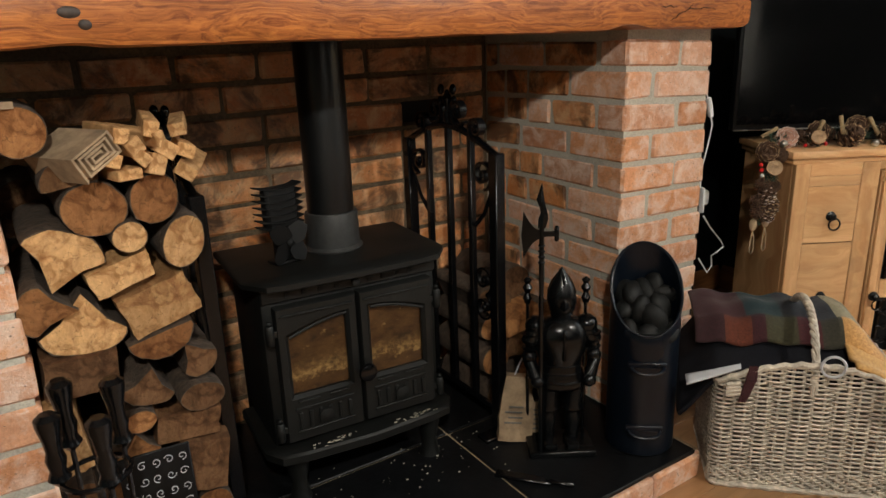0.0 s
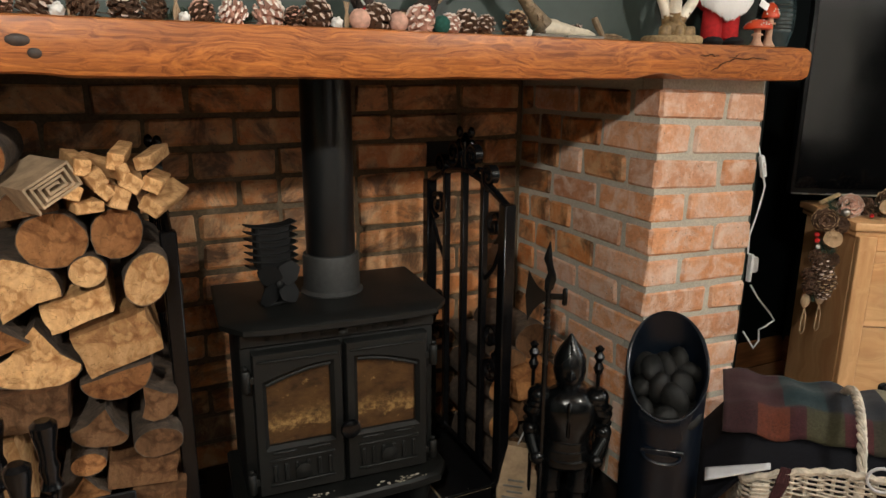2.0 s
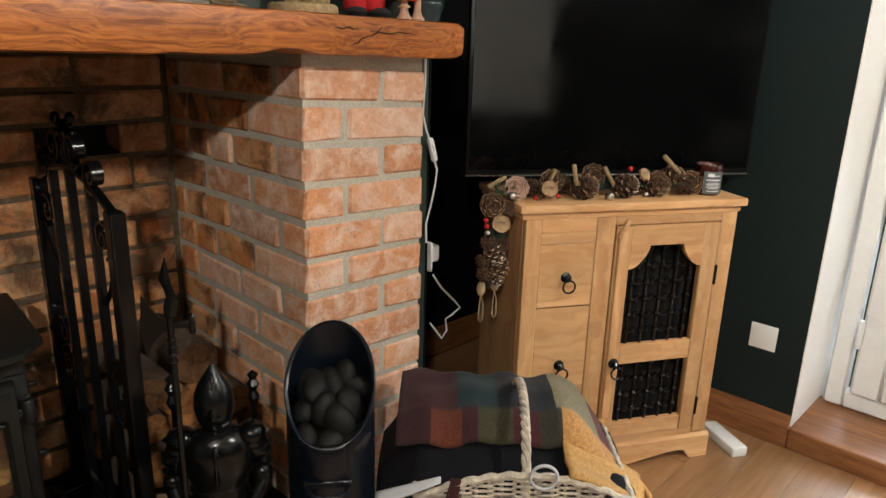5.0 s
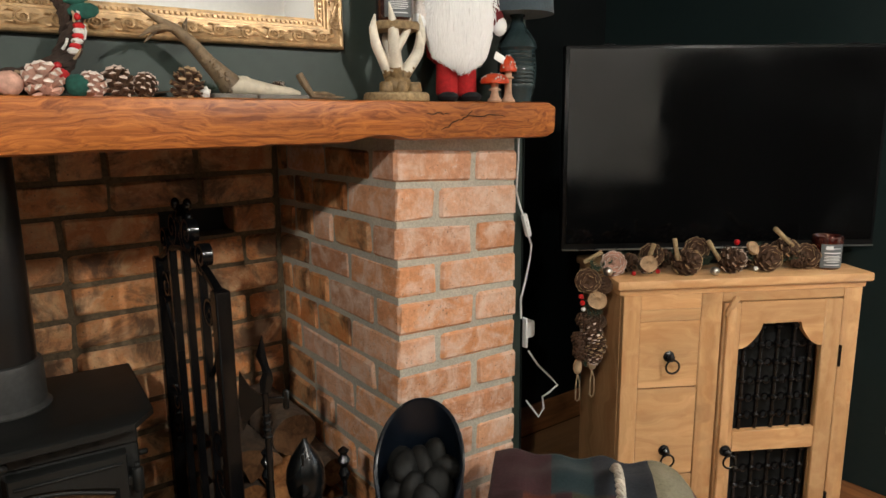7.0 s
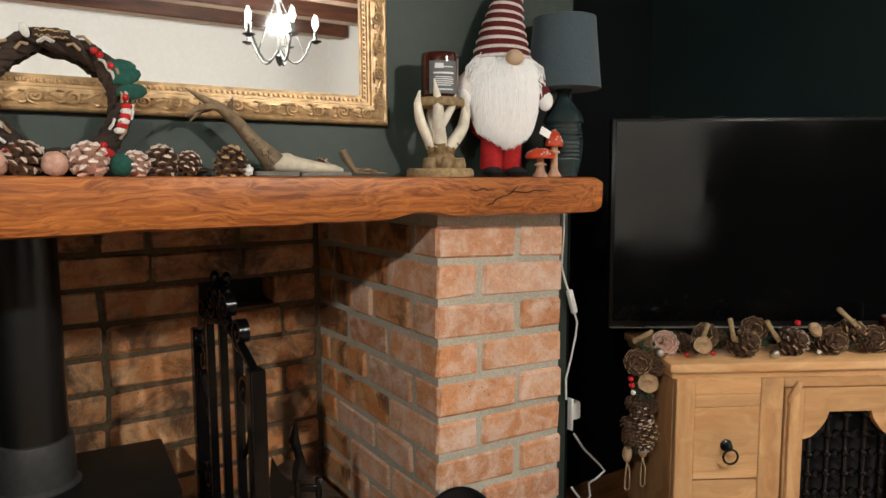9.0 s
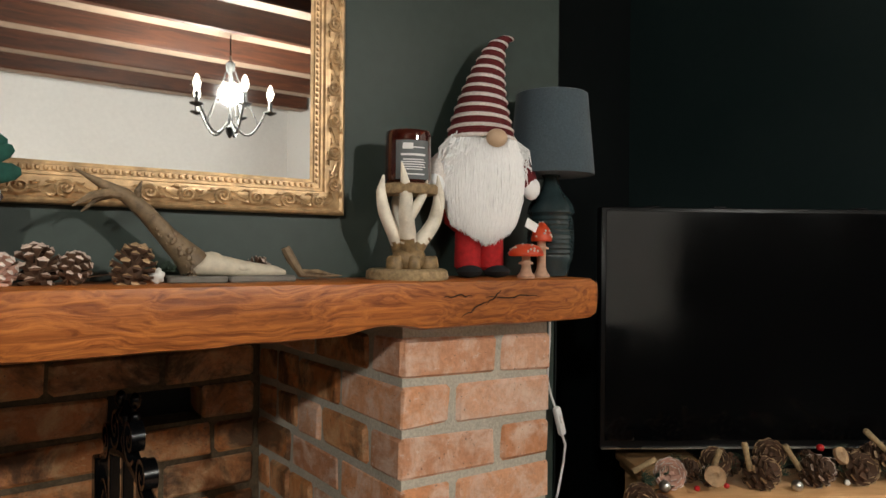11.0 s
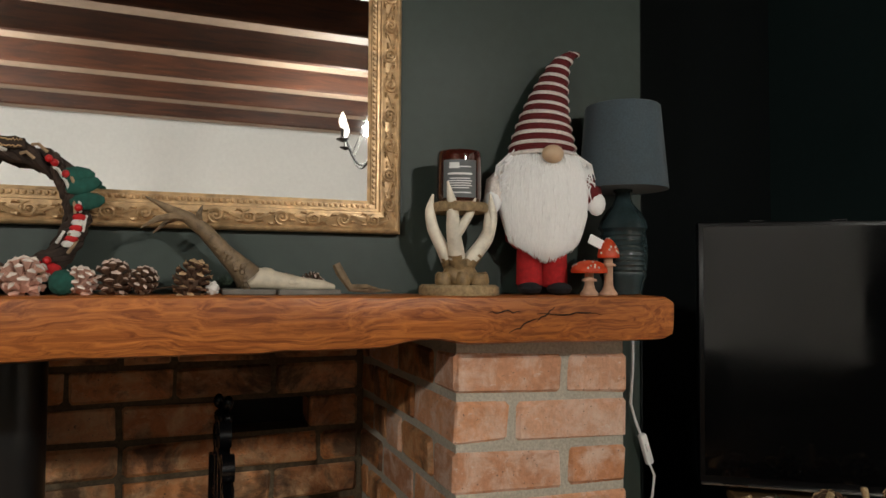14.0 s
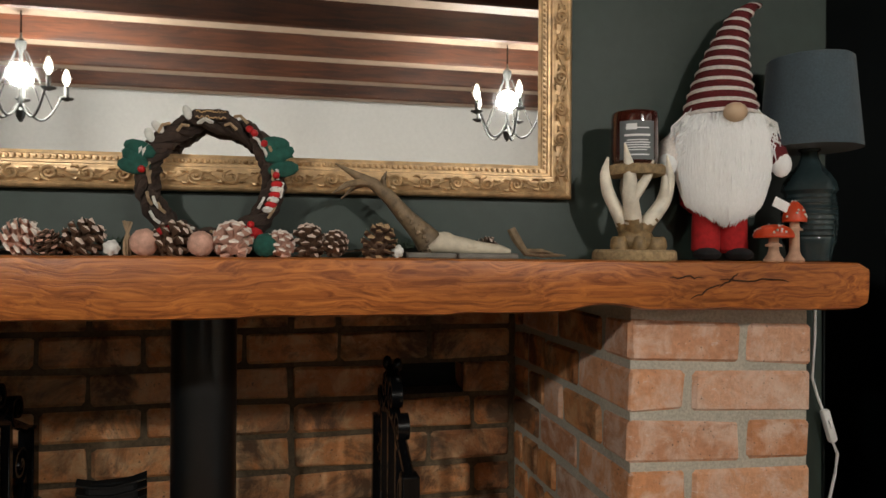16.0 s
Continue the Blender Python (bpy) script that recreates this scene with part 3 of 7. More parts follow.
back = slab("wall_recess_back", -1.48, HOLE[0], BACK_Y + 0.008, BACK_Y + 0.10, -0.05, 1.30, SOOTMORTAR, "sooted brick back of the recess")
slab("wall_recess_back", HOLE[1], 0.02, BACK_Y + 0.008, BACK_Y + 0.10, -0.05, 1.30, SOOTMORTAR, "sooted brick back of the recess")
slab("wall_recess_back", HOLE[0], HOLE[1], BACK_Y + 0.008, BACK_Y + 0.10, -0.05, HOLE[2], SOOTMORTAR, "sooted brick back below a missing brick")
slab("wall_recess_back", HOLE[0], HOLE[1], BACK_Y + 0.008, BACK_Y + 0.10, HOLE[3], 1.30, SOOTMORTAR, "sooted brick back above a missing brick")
# near-black slab puts the void's shade behind the missing brick
slab("void_back", HOLE[0] - 0.01, HOLE[1] + 0.01, BACK_Y + 0.101, BACK_Y + 0.115, HOLE[2] - 0.01, HOLE[3] + 0.01, COAL, "near-black slab standing in for the shade where a brick is missing", "wall")
left = slab("wall_pier_left", -2.05, -1.474, 0.046, BACK_Y + 0.02, -0.05, 1.212, MORTAR, "reclaimed red brick pier with pale mortar joints")
bm = bmesh.new()
box(bm, -0.735, 0.36, 1.285, 1.50, 0.54, 0.012)
single("register_plate", bm, IRON, pose(0, 0, 0), "black steel plate closing the chimney throat", "plate", "", "structure", smooth=False)

# mantel beam
def mantel_beam():
    bm = bmesh.new()
    rows, n = [], 150
    for k in range(n + 1):
        x = -1.95 + 2.352 * k / n
        end = min(1.0, (0.402 - x) / 0.022)
        shrink = 1 - 0.22 * (1 - end) ** 2
        w = noise.noise(Vector((x * 3.1, 1.7, 0.3)))
        w2 = noise.noise(Vector((x * 9.0, 4.7, 0.9)))
        scoop = max(0.0, noise.noise(Vector((x * 6.5, 9.2, 2.0))) - 0.15) * 0.018
        top = mantel_top(x) + 0.0015 * w2
        low = 1.193 + 0.006 * w + scoop
        front = -0.083 + 0.006 * noise.noise(Vector((x * 2.2, 0.2, 5.0)))
        chop = 0.010 + 0.009 * max(0, noise.noise(Vector((x * 11, 3, 3))))
        cut = 0.006 + 0.004 * abs(w2)
        mid = (top + low) / 2
        ring = [(0.068, low + 0.002), (0.068, top), (front + cut, top), (front + 0.3 * cut, top - 0.4 * cut), (front, top - cut - 0.004),
                (front - 0.002 * w, mid), (front + 0.002, low + chop + 0.004), (front + 0.45 * chop, low + 0.35 * chop), (front + chop + 0.008, low)]
        rows.append([(x, y, mid + (z - mid) * shrink) for y, z in ring])
    rings(bm, rows)
    beam = thing("mantel_shelf", pose(0, 0, 0), "thick waxed oak mantel beam with hewn edges", "mantel")
    part("beam", bm, OAK, beam)
    bm = bmesh.new()
    random.seed(4)
    for x0, z0, dx, dz, steps in ((0.150, 1.258, -0.035, -0.028, 8), (0.115, 1.246, 0.13, -0.004, 10), (0.118, 1.238, -0.055, -0.024, 8), (0.085, 1.250, -0.06, -0.003, 8)):
        pts = []
        for k in range(steps + 1):
            t = k / steps
            pts.append((x0 + dx * t, -0.0845, z0 + dz * t + random.uniform(-0.003, 0.003)))
        tube(bm, pts, 0.001, 5, radii=[0.0003 + 0.0010 * math.sin(math.pi * (0.05 + 0.9 * k / steps)) for k in range(steps + 1)])
    part("drying_crack", bm, plain("crack_shadow", (0.035, 0.014, 0.006), 0.95), beam)
    bm = bmesh.new()
    ball(bm, (-1.315, -0.0765, 1.246), 0.020, 16, (1.1, 0.40, 0.6))
    ball(bm, (-1.295, -0.0775, 1.228), 0.012, 14, (1, 0.5, 0.8))
    part("knot", bm, plain("dark_knot", (0.05, 0.028, 0.018), 0.6, vary=0.5, scale=120), beam)
    return beam


mantel_beam()

# ---- stove ----
def stove():
    st = thing("wood_stove", pose(-0.765, 0.165, HEARTH_Z, 0, 0, -4), "matt black cast-iron double-door wood stove on the slate hearth", "stove")
    W, D = 0.47, 0.30
    bm = bmesh.new()
    box(bm, 0, 0.165, 0.345, W, D, 0.47, 0.012, seg=2)
    body = part("body", bm, IRON, st)
    bm = bmesh.new()
    rows = []
    for z, g in ((0.578, -0.006), (0.582, 0.0), (0.594, 0.0), (0.598, -0.005)):
        ring = []
        w, f, b = W / 2 + 0.035 + g, -0.045 - g, 0.335 + g
        for x, y in ((-w, b), (-w, f + 0.07), (-w + 0.045, f + 0.010), (-w + 0.10, f), (0, f - 0.006), (w - 0.10, f), (w - 0.045, f + 0.010), (w, f + 0.07), (w, b)):
            ring.append((x, y, z))
        rows.append(ring)
    rings(bm, rows)
    part("top_plate", bm, IRON, st)
    bm = bmesh.new()
    rows = []
    for z, g in ((0.125, -0.008), (0.131, 0.0), (0.150, 0.0), (0.156, -0.006)):
        w, f = W / 2 + 0.03 + g, -0.055 - g
        rows.append([(x, y, z) for x, y in ((-w, 0.25), (-w, f + 0.06), (-w + 0.03, f + 0.012), (-w + 0.09, f), (0, f - 0.01), (w - 0.09, f), (w - 0.03, f + 0.012), (w, f + 0.06), (w, 0.25))])
    rings(bm, rows)
    part("ash_lip", bm, IRON, st)
    bm = bmesh.new()
    random.seed(8)
    for k in range(46):
        x = random.choice((-0.10, 0.13)) + random.gauss(0, 0.035)
        s = random.uniform(0.001, 0.004)
        box(bm, x, -0.052 + random.uniform(0, 0.022), 0.157, s * 2.2, s, 0.0015)
    tagged(part("ash_dust", bm, ASH, st), "pale ash spilt on the lip", kind="stuff")
    for x in (-0.19, 0.19):
        for y in (0.0, 0.29):
            bm = bmesh.new()
            lathe(bm, ((0.030, 0.0), (0.026, 0.012), (0.020, 0.05), (0.030, 0.10), (0.034, 0.13)), 10, (x, y, 0))
            part("foot", bm, IRON, st)
    # vent slots under the top: near-black boxes paint the shade of openings
    bm = bmesh.new()
    box(bm, 0, 0.012, 0.556, W - 0.005, 0.012, 0.038, 0.003)
    vent = part("vent_rail", bm, IRON, st)
    dark = bpy.data.materials.get("gap_shade") or plain("gap_shade", (0.003, 0.003, 0.003), 0.9)
    for x in (-0.17, -0.128, -0.086, -0.044, 0.044, 0.082, 0.120, 0.158):
        bm = bmesh.new()
        box(bm, x, 0.0055, 0.556, 0.012, 0.004, 0.020)
        part("slot", bm, dark, vent)
    bm = bmesh.new()
    lathe(bm, ((0.006, 0), (0.006, 0.012), (0.011, 0.016), (0.011, 0.024), (0.004, 0.028)), 12, m=Matrix.Translation((0, 0.006, 0.556)) @ pose(0, 0, 0, 90, 0, 0))
    part("vent_knob", bm, IRON, vent)
    # doors, hung on both sides, with arched panes
    for s in (-1, 1):
        w, z0, z1 = 0.205, 0.168, 0.528
        cx = s * (w / 2 + 0.004)
        bm = bmesh.new()
        # frame as a strip round the arched pane
        ix, iz0, iz1 = 0.074, 0.292, 0.462
        n = 10

        outer, inner = [], []
        for k in range(n + 1):
            x = -w / 2 + w * k / n
            outer.append((cx + x, z1))
            xi = -ix + 2 * ix * k / n
            t = 0.5 - 0.5 * s * xi / ix
            inner.append((cx + xi, iz1 + 0.034 * math.sin(0.5 * math.pi * t) - 0.012))
        outer += [(cx + w / 2, z0), (cx - w / 2, z0)]
        inner += [(cx + ix, iz0), (cx - ix, iz0)]
        rows = []
        for y, pts in ((0.015, outer), (-0.008, outer), (-0.013, [(cx + (x - cx) * 0.97, z0 + (z - z0) * 0.985 + 0.002) for x, z in outer]), (-0.013, [(cx + (x - cx) * 1.12, z + (0.008 if z > 0.4 else -0.008)) for x, z in inner]), (-0.004, inner), (0.012, inner)):
            rows.append([(x, y, z) for x, z in pts])
        rings(bm, rows, caps=False)
        leaf = part("door", bm, IRON, st)
        bm = bmesh.new()
        box(bm, cx, 0.006, 0.39, ix * 2.06, 0.004, 0.22)
        part("pane", bm, SOOTGLASS, leaf, "fire-stained brown glass", smooth=False)
        bm = bmesh.new()
        ribs = [(0, 0.195, 0.155, 0.007), (0, 0.258, 0.155, 0.007), (-0.04, 0.277, 0.055, 0.006), (0.04, 0.277, 0.055, 0.006), (0, 0.508, 0.185, 0.006)]
        ribs += [(-0.065 + 0.026 * k, 0.225, 0.010, 0.045) for k in range(6)]
        for dx, z, rw, rh in ribs:
            bm = bmesh.new()
            box(bm, cx + dx, -0.0155, z, rw, 0.006, rh, 0.002)
            part("cast_rib", bm, IRON, leaf)
        bm = bmesh.new()
        tube(bm, [(x, -0.014, z) for x, z in inner[:n + 1]], 0.004, 6)
        part("arched_bead", bm, IRON, leaf)
        bm = bmesh.new()
        lathe(bm, ((0.010, 0), (0.012, 0.004), (0.020, 0.007), (0.020, 0.011), (0.006, 0.016)), 14, m=Matrix.Translation((cx, -0.012, 0.222)) @ pose(0, 0, 0, 90, 0, 0))
        part("air_wheel", bm, IRON, leaf)
        for z in (0.205, 0.465):
            bm = bmesh.new()
            hx = s * (W / 2 - 0.010)
            lathe(bm, ((0.008, -0.026), (0.011, -0.022), (0.011, 0.022), (0.008, 0.026)), 10, (hx, -0.010, z))
            box(bm, hx - s * 0.014, -0.006, z, 0.030, 0.010, 0.018, 0.002)
            ball(bm, (hx, -0.010, z + 0.032), 0.006, 8)
            part("hinge", bm, IRON, leaf)
    bm = bmesh.new()
    knob = Matrix.Translation((0.006, -0.013, 0.318)) @ pose(0, 0, 0, 90, 0, 0)
    lathe(bm, ((0.009, 0), (0.009, 0.014), (0.022, 0.018), (0.025, 0.024), (0.022, 0.030), (0.012, 0.034)), 18, m=knob)
    part("door_knob", bm, WROUGHT, st)
    for z in (0.31, 0.47):
        bm = bmesh.new()
        box(bm, W / 2 + 0.012, 0.10, z, 0.03, 0.012, 0.012, 0.003)
        part("side_lug", bm, IRON, st)
    # flue
    bm = bmesh.new()
    lathe(bm, ((0.078, 0.597), (0.080, 0.602), (0.072, 0.610), (0.071, 0.690), (0.069, 0.698), (0.066, 0.700)), 32, (0.02, 0.185, 0))
    part("collar", bm, COLLAR, st, "grey iron flue collar")
    bm = bmesh.new()
    lathe(bm, ((0.062, 0.690), (0.062, 1.225)), 32, (0.02, 0.185, 0))
    part("flue_pipe", bm, STEEL, st, "glossy black flue pipe")
    return st


stove()


# ---- heat-driven stove fan ----
def stove_fan():
    fan = thing("stove_fan", pose(-0.888, 0.30, HEARTH_Z + 0.599, 0, 0, 12), "black heat-powered fan standing on the stove top", "fan")
    bm = bmesh.new()
    box(bm, 0, 0, 0.004, 0.075, 0.05, 0.008, 0.003)
    box(bm, 0, 0.005, 0.045, 0.045, 0.022, 0.08, 0.004)
    box(bm, 0, 0.002, 0.140, 0.088, 0.036, 0.108, 0.008)
    part("base", bm, FANBLACK, fan)
    for k in range(7):
        bm = bmesh.new()
        z = 0.088 + 0.0165 * k
        rows = []
        for x in (-0.060, -0.035, 0, 0.035, 0.060):
            y = -0.008 + 0.012 * (x / 0.06) ** 2
            zz = z + 0.008 * abs(x / 0.06) ** 1.5
            rows.append([(x, y - 0.018, zz), (x, y + 0.022, zz), (x, y + 0.022, zz + 0.003), (x, y - 0.018, zz + 0.003)])
        rings(bm, rows)
        part("fin", bm, FANBLACK, fan)
    for k in range(4):
        bm = bmesh.new()
        a = math.pi / 4 + k * math.pi / 2
        rows = []
        for t in (0.008, 0.03, 0.052, 0.062):
            wdt = 0.010 + 0.016 * math.sin(math.pi * min(1, t / 0.062))
            c, s = math.cos(a), math.sin(a)
            rows.append([(t * c - wdt * s, -0.032 + 0.006, 0.055 + t * s + wdt * c), (t * c + wdt * s, -0.032 - 0.006, 0.055 + t * s - wdt * c),
                         (t * c + wdt * s, -0.030 - 0.006, 0.055 + t * s - wdt * c), (t * c - wdt * s, -0.030 + 0.006, 0.055 + t * s + wdt * c)])
        rings(bm, rows)
        part("blade", bm, FANBLACK, fan)
    bm = bmesh.new()
    lathe(bm, ((0.010, 0), (0.010, 0.03), (0.004, 0.034)), 12, m=Matrix.Translation((0, -0.005, 0.055)) @ pose(0, 0, 0, 90, 0, 0))
    part("hub", bm, FANBLACK, fan)


stove_fan()


# ---- wrought-iron log gates ----
def log_gate(m, label):
    """A gate in its own x-z plane: x from front post (0) to back post (0.45)."""
    g = thing("log_gate", m, label, "log gate", "log gates in the recess")
    for x in (0.0, 0.45):
        bm = bmesh.new()
        box(bm, x, 0, 0.418, 0.034, 0.032, 0.835, 0.003)
        part("post", bm, WROUGHT, g)
        bm = bmesh.new()
        box(bm, x, 0, 0.006, 0.05, 0.13, 0.012, 0.003)
        part("foot", bm, WROUGHT, g)
    for x in (0.115, 0.225, 0.335):
        bm = bmesh.new()
        top = 0.835 + 0.055 * math.cos((x - 0.225) / 0.225 * math.pi / 2)
        box(bm, x, 0, (0.08 + top) / 2, 0.018, 0.018, top - 0.08, 0.002)
        part("bar", bm, WROUGHT, g)
    for z in (0.08,):
        bm = bmesh.new()
        box(bm, 0.225, 0, z, 0.45, 0.012, 0.016, 0.002)
        part("rail", bm, WROUGHT, g)
    bm = bmesh.new()
    tube(bm, [(x, 0, 0.828 + 0.062 * math.cos((x - 0.225) / 0.225 * math.pi / 2)) for x in [0.45 * k / 16 for k in range(17)]], 0.010, 8)
    part("top_rail", bm, WROUGHT, g)
    def scroll(name, cx, cz, r0, r1, start, turns, thick=0.006, wide=0.008):
        """A flat forged strip coiled in the gate's plane round a bead."""
        pts = spiral(cx, cz, r0, r1, start, turns, 0.0, 30)
        bm = bmesh.new()
        rows = []
        for x, y, z in pts:
            d = max(1e-4, math.hypot(x - cx, z - cz))
            ux, uz = (x - cx) / d * thick / 2, (z - cz) / d * thick / 2
            rows.append([(x - ux, -wide, z - uz), (x + ux, -wide, z + uz), (x + ux, wide, z + uz), (x - ux, wide, z - uz)])
        rings(bm, rows)
        ball(bm, (cx, 0, cz), 0.012, 10)
        part(name, bm, WROUGHT, g)

    for s, x in ((1, 0.0), (-1, 0.45)):
        # back-to-back scrolls inside the posts, at the head and at mid height
        for z, flip in ((0.770, 1), (0.470, 1), (0.385, -1)):
            scroll("scroll", x + s * 0.062, z, 0.010, 0.044, math.pi / 2 * flip, 1.45 * flip * s)
        bm = bmesh.new()
        tube(bm, [(x + s * 0.020, 0, 0.79), (x + s * 0.026, 0, 0.72), (x + s * 0.058, 0, 0.66), (x + s * 0.100, 0, 0.62)], 0.006, 7)
        part("scroll_tail", bm, WROUGHT, g)
    for s in (-1, 1):
        for dx, z, r, turn in ((0.055, 0.932, 0.042, 1.5), (0.142, 0.892, 0.036, 1.4)):
            scroll("crest_scroll", 0.225 + s * dx, z, 0.008, r, math.pi / 2 + s * 0.9, turn * s, 0.007, 0.011)
    bm = bmesh.new()
    lathe(bm, ((0.006, 0.885), (0.012, 0.92), (0.007, 0.94), (0.016, 0.965), (0.004, 0.99)), 10, (0.225, 0, 0))
    part("finial", bm, WROUGHT, g)
    for s in (-1, 1):
        for dx, z, r in ((0.018, 0.990, 0.013), (0.022, 0.960, 0.011)):
            bm = bmesh.new()
            ball(bm, (0.225 + s * dx, s * 0.008, z), r, 12, (0.75, 0.8, 1.15))
            part("curled_leaf", bm, WROUGHT, g)
    return g


log_gate(pose(-0.36, 0.105, HEARTH_Z, 0, 0, 90), "black wrought-iron scrollwork gate holding back logs")
log_gate(pose(-1.125, 0.125, HEARTH_Z, 0, 0, 90), "black wrought-iron gate beside the stacked logs")


# ---- television ----
tv = thing("television", pose(0.602, 0.075, 0.83, 0, 0, -34.5), "large black flat television, switched off, on the wooden cabinet", "television")
TW, TH = 0.905, 0.562
bm = bmesh.new()
box(bm, TW / 2, 0.022, 0.035 + TH / 2, TW, 0.040, TH, 0.004, seg=2)
part("casing", bm, BEZEL, tv)
bm = bmesh.new()
box(bm, TW / 2, 0.0005, 0.040 + TH / 2, TW - 0.022, 0.003, TH - 0.030)
part("screen", bm, SCREEN, tv, "glossy black screen", smooth=False)
bm = bmesh.new()
box(bm, TW / 2, 0.0, 0.037, TW - 0.004, 0.008, 0.004, 0.001)
part("trim_strip", bm, SILVER, tv, "thin silver lower trim")
bm = bmesh.new()
box(bm, TW / 2 - 0.03, 0.03, 0.022, 0.06, 0.02, 0.05, 0.003)
box(bm, TW / 2 - 0.03, 0.035, 0.004, 0.36, 0.15, 0.008, 0.003)
part("stand", bm, BEZEL, tv)
for x in (0.12, 0.28, 0.62, 0.80):
    bm = bmesh.new()
    box(bm, x, 0.01, 0.035 + TH + 0.002, 0.03, 0.012, 0.004, 0.001)
    part("top_clip", bm, BEZEL, tv)


# ---- cabinet ----
def cabinet():
    c = thing("cabinet", pose(0.552, -0.167, 0, 0, 0, -30.4), "honey-coloured wooden cabinet with iron-grille door", "cabinet")
    W, D, T = 0.70, 0.345, 0.829
    bm = bmesh.new()
    box(bm, W / 2, D / 2, T - 0.012, W, D + 0.01, 0.024, 0.006, seg=2)
    box(bm, W / 2, D / 2 + 0.006, T - 0.033, W - 0.02, D - 0.006, 0.020, 0.007, seg=2)
    part("top", bm, PINE_X, c)
    x0, x1, f = 0.022, W - 0.022, 0.018
    bm = bmesh.new()
    box(bm, x0 + 0.010, D / 2 + 0.012, 0.425, 0.020, D - 0.04, 0.73, 0.002)
    part("side_panel", bm, PINE, c)
    bm = bmesh.new()
    box(bm, x1 - 0.010, D / 2 + 0.012, 0.425, 0.020, D - 0.04, 0.73, 0.002)
    part("side_panel", bm, PINE, c)
    bm = bmesh.new()
    box(bm, W / 2, D - 0.010, 0.425, x1 - x0 - 0.04, 0.012, 0.73)
    part("back_panel", bm, PINE, c)
    bm = bmesh.new()
    box(bm, W / 2, D / 2 + 0.012, 0.075, x1 - x0 - 0.04, D - 0.05, 0.016)
    part("bottom_board", bm, PINE_X, c)
    for name, a, b in (("stile", x0, x0 + 0.046), ("stile", 0.232, 0.288), ("stile", x1 - 0.050, x1)):
        bm = bmesh.new()
        box(bm, (a + b) / 2, f, 0.432, b - a, 0.022, 0.712, 0.0025)
        part(name, bm, PINE, c)
    for z0, z1, a, b in ((0.748, 0.788, x0 + 0.046, 0.232), (0.762, 0.788, 0.288, x1 - 0.05), (0.068, 0.10, x0 + 0.046, 0.232), (0.068, 0.092, 0.288, x1 - 0.05)):
        bm = bmesh.new()
        box(bm, (a + b) / 2, f + 0.001, (z0 + z1) / 2, b - a, 0.020, z1 - z0, 0.002)
        part("rail", bm, PINE_X, c)
    # two drawer fronts with ring pulls
    for z0, z1, zk in ((0.535, 0.716, 0.620), (0.285, 0.531, 0.355), (0.104, 0.281, 0.19)):
        bm = bmesh.new()
        box(bm, 0.150, f + 0.0005, (z0 + z1) / 2, 0.1625, 0.018, z1 - z0, 0.0012)
        dr = part("drawer_front", bm, PINE_X, c)
        ring_pull(dr, 0.150, f - 0.006, zk)
    bm = bmesh.new()
    box(bm, 0.150, f + 0.0005, 0.7325, 0.1625, 0.018, 0.031, 0.001)
    part("drawer_rail", bm, PINE_X, c)
    # door
    a, b, z0, z1 = 0.292, x1 - 0.053, 0.095, 0.760
    bm = bmesh.new()
    y = f - 0.003
    box(bm, a + 0.024, y, (z0 + z1) / 2, 0.048, 0.022, z1 - z0, 0.003)
    box(bm, b - 0.025, y, (z0 + z1) / 2, 0.050, 0.022, z1 - z0, 0.003)
    d = part("door", bm, PINE, c)
    bm = bmesh.new()
    for q0, q1 in ((0.095, 0.142), (0.338, 0.398)):
        box(bm, (a + b) / 2, y + 0.001, (q0 + q1) / 2, b - a - 0.098, 0.020, q1 - q0, 0.002)
        part("door_rail", bm, PINE_X, d)
        bm = bmesh.new()
    # shaped head: a stepped ogee over the upper grille
    n, head = 44, []
    l0, l1 = a + 0.048, b - 0.050
    for k in range(n + 1):
        t = k / n
        e = min(t, 1 - t) * 2
        zz = 0.632 + 0.058 * (e / 0.54) ** 2.0 if e < 0.54 else 0.700
        head.append((l0 + (l1 - l0) * t, zz))
    rows = [[(x, y - 0.009, z), (x, y - 0.009, 0.760), (x, y + 0.010, 0.760), (x, y + 0.010, z)] for x, z in head]
    rings(bm, rows)
    part("door_head", bm, PINE_X, d)
    bm = bmesh.new()
    box(bm, a - 0.004 + 0.022, y - 0.015, 0.46, 0.026, 0.012, 0.58, 0.005, seg=2)
    part("door_bead", bm, PINE, d)
    # near-black sheet stands in for the shade inside the cabinet
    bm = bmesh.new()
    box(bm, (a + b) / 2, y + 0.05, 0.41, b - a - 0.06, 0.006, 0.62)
    part("shade_sheet", bm, bpy.data.materials["gap_shade"], d)
    for base, top in ((0.142, 0.338), (0.398, 0.690)):
        n = 5
        step = (l1 - l0) / n
        for k in range(n):
            bm = bmesh.new()
            x = l0 + step * (k + 0.5)
            hh = top - (0.062 if (k in (0, n - 1) and top > 0.5) else 0.0)
            prof = []
            z = base
            while z < hh - 0.02:
                prof += [(0.0055, z), (0.0055, z + 0.030), (0.011, z + 0.036), (0.011, z + 0.042), (0.0055, z + 0.048)]
                z += 0.050
            prof.append((0.0055, hh))
            lathe(bm, prof, 8, (x, y + 0.006, 0))
            bar = part("grille_bar", bm, WROUGHT, d)
        bm = bmesh.new()
        z = base + 0.039
        while z < top - 0.015:
            for k in range(n + 1):
                x = l0 + step * k
                if x < l0 + 0.006 or x > l1 - 0.006:
                    continue
                tube(bm, spiral(x, z, 0.010, 0.010, 0, 1, y + 0.006, 8), 0.0028, 5)
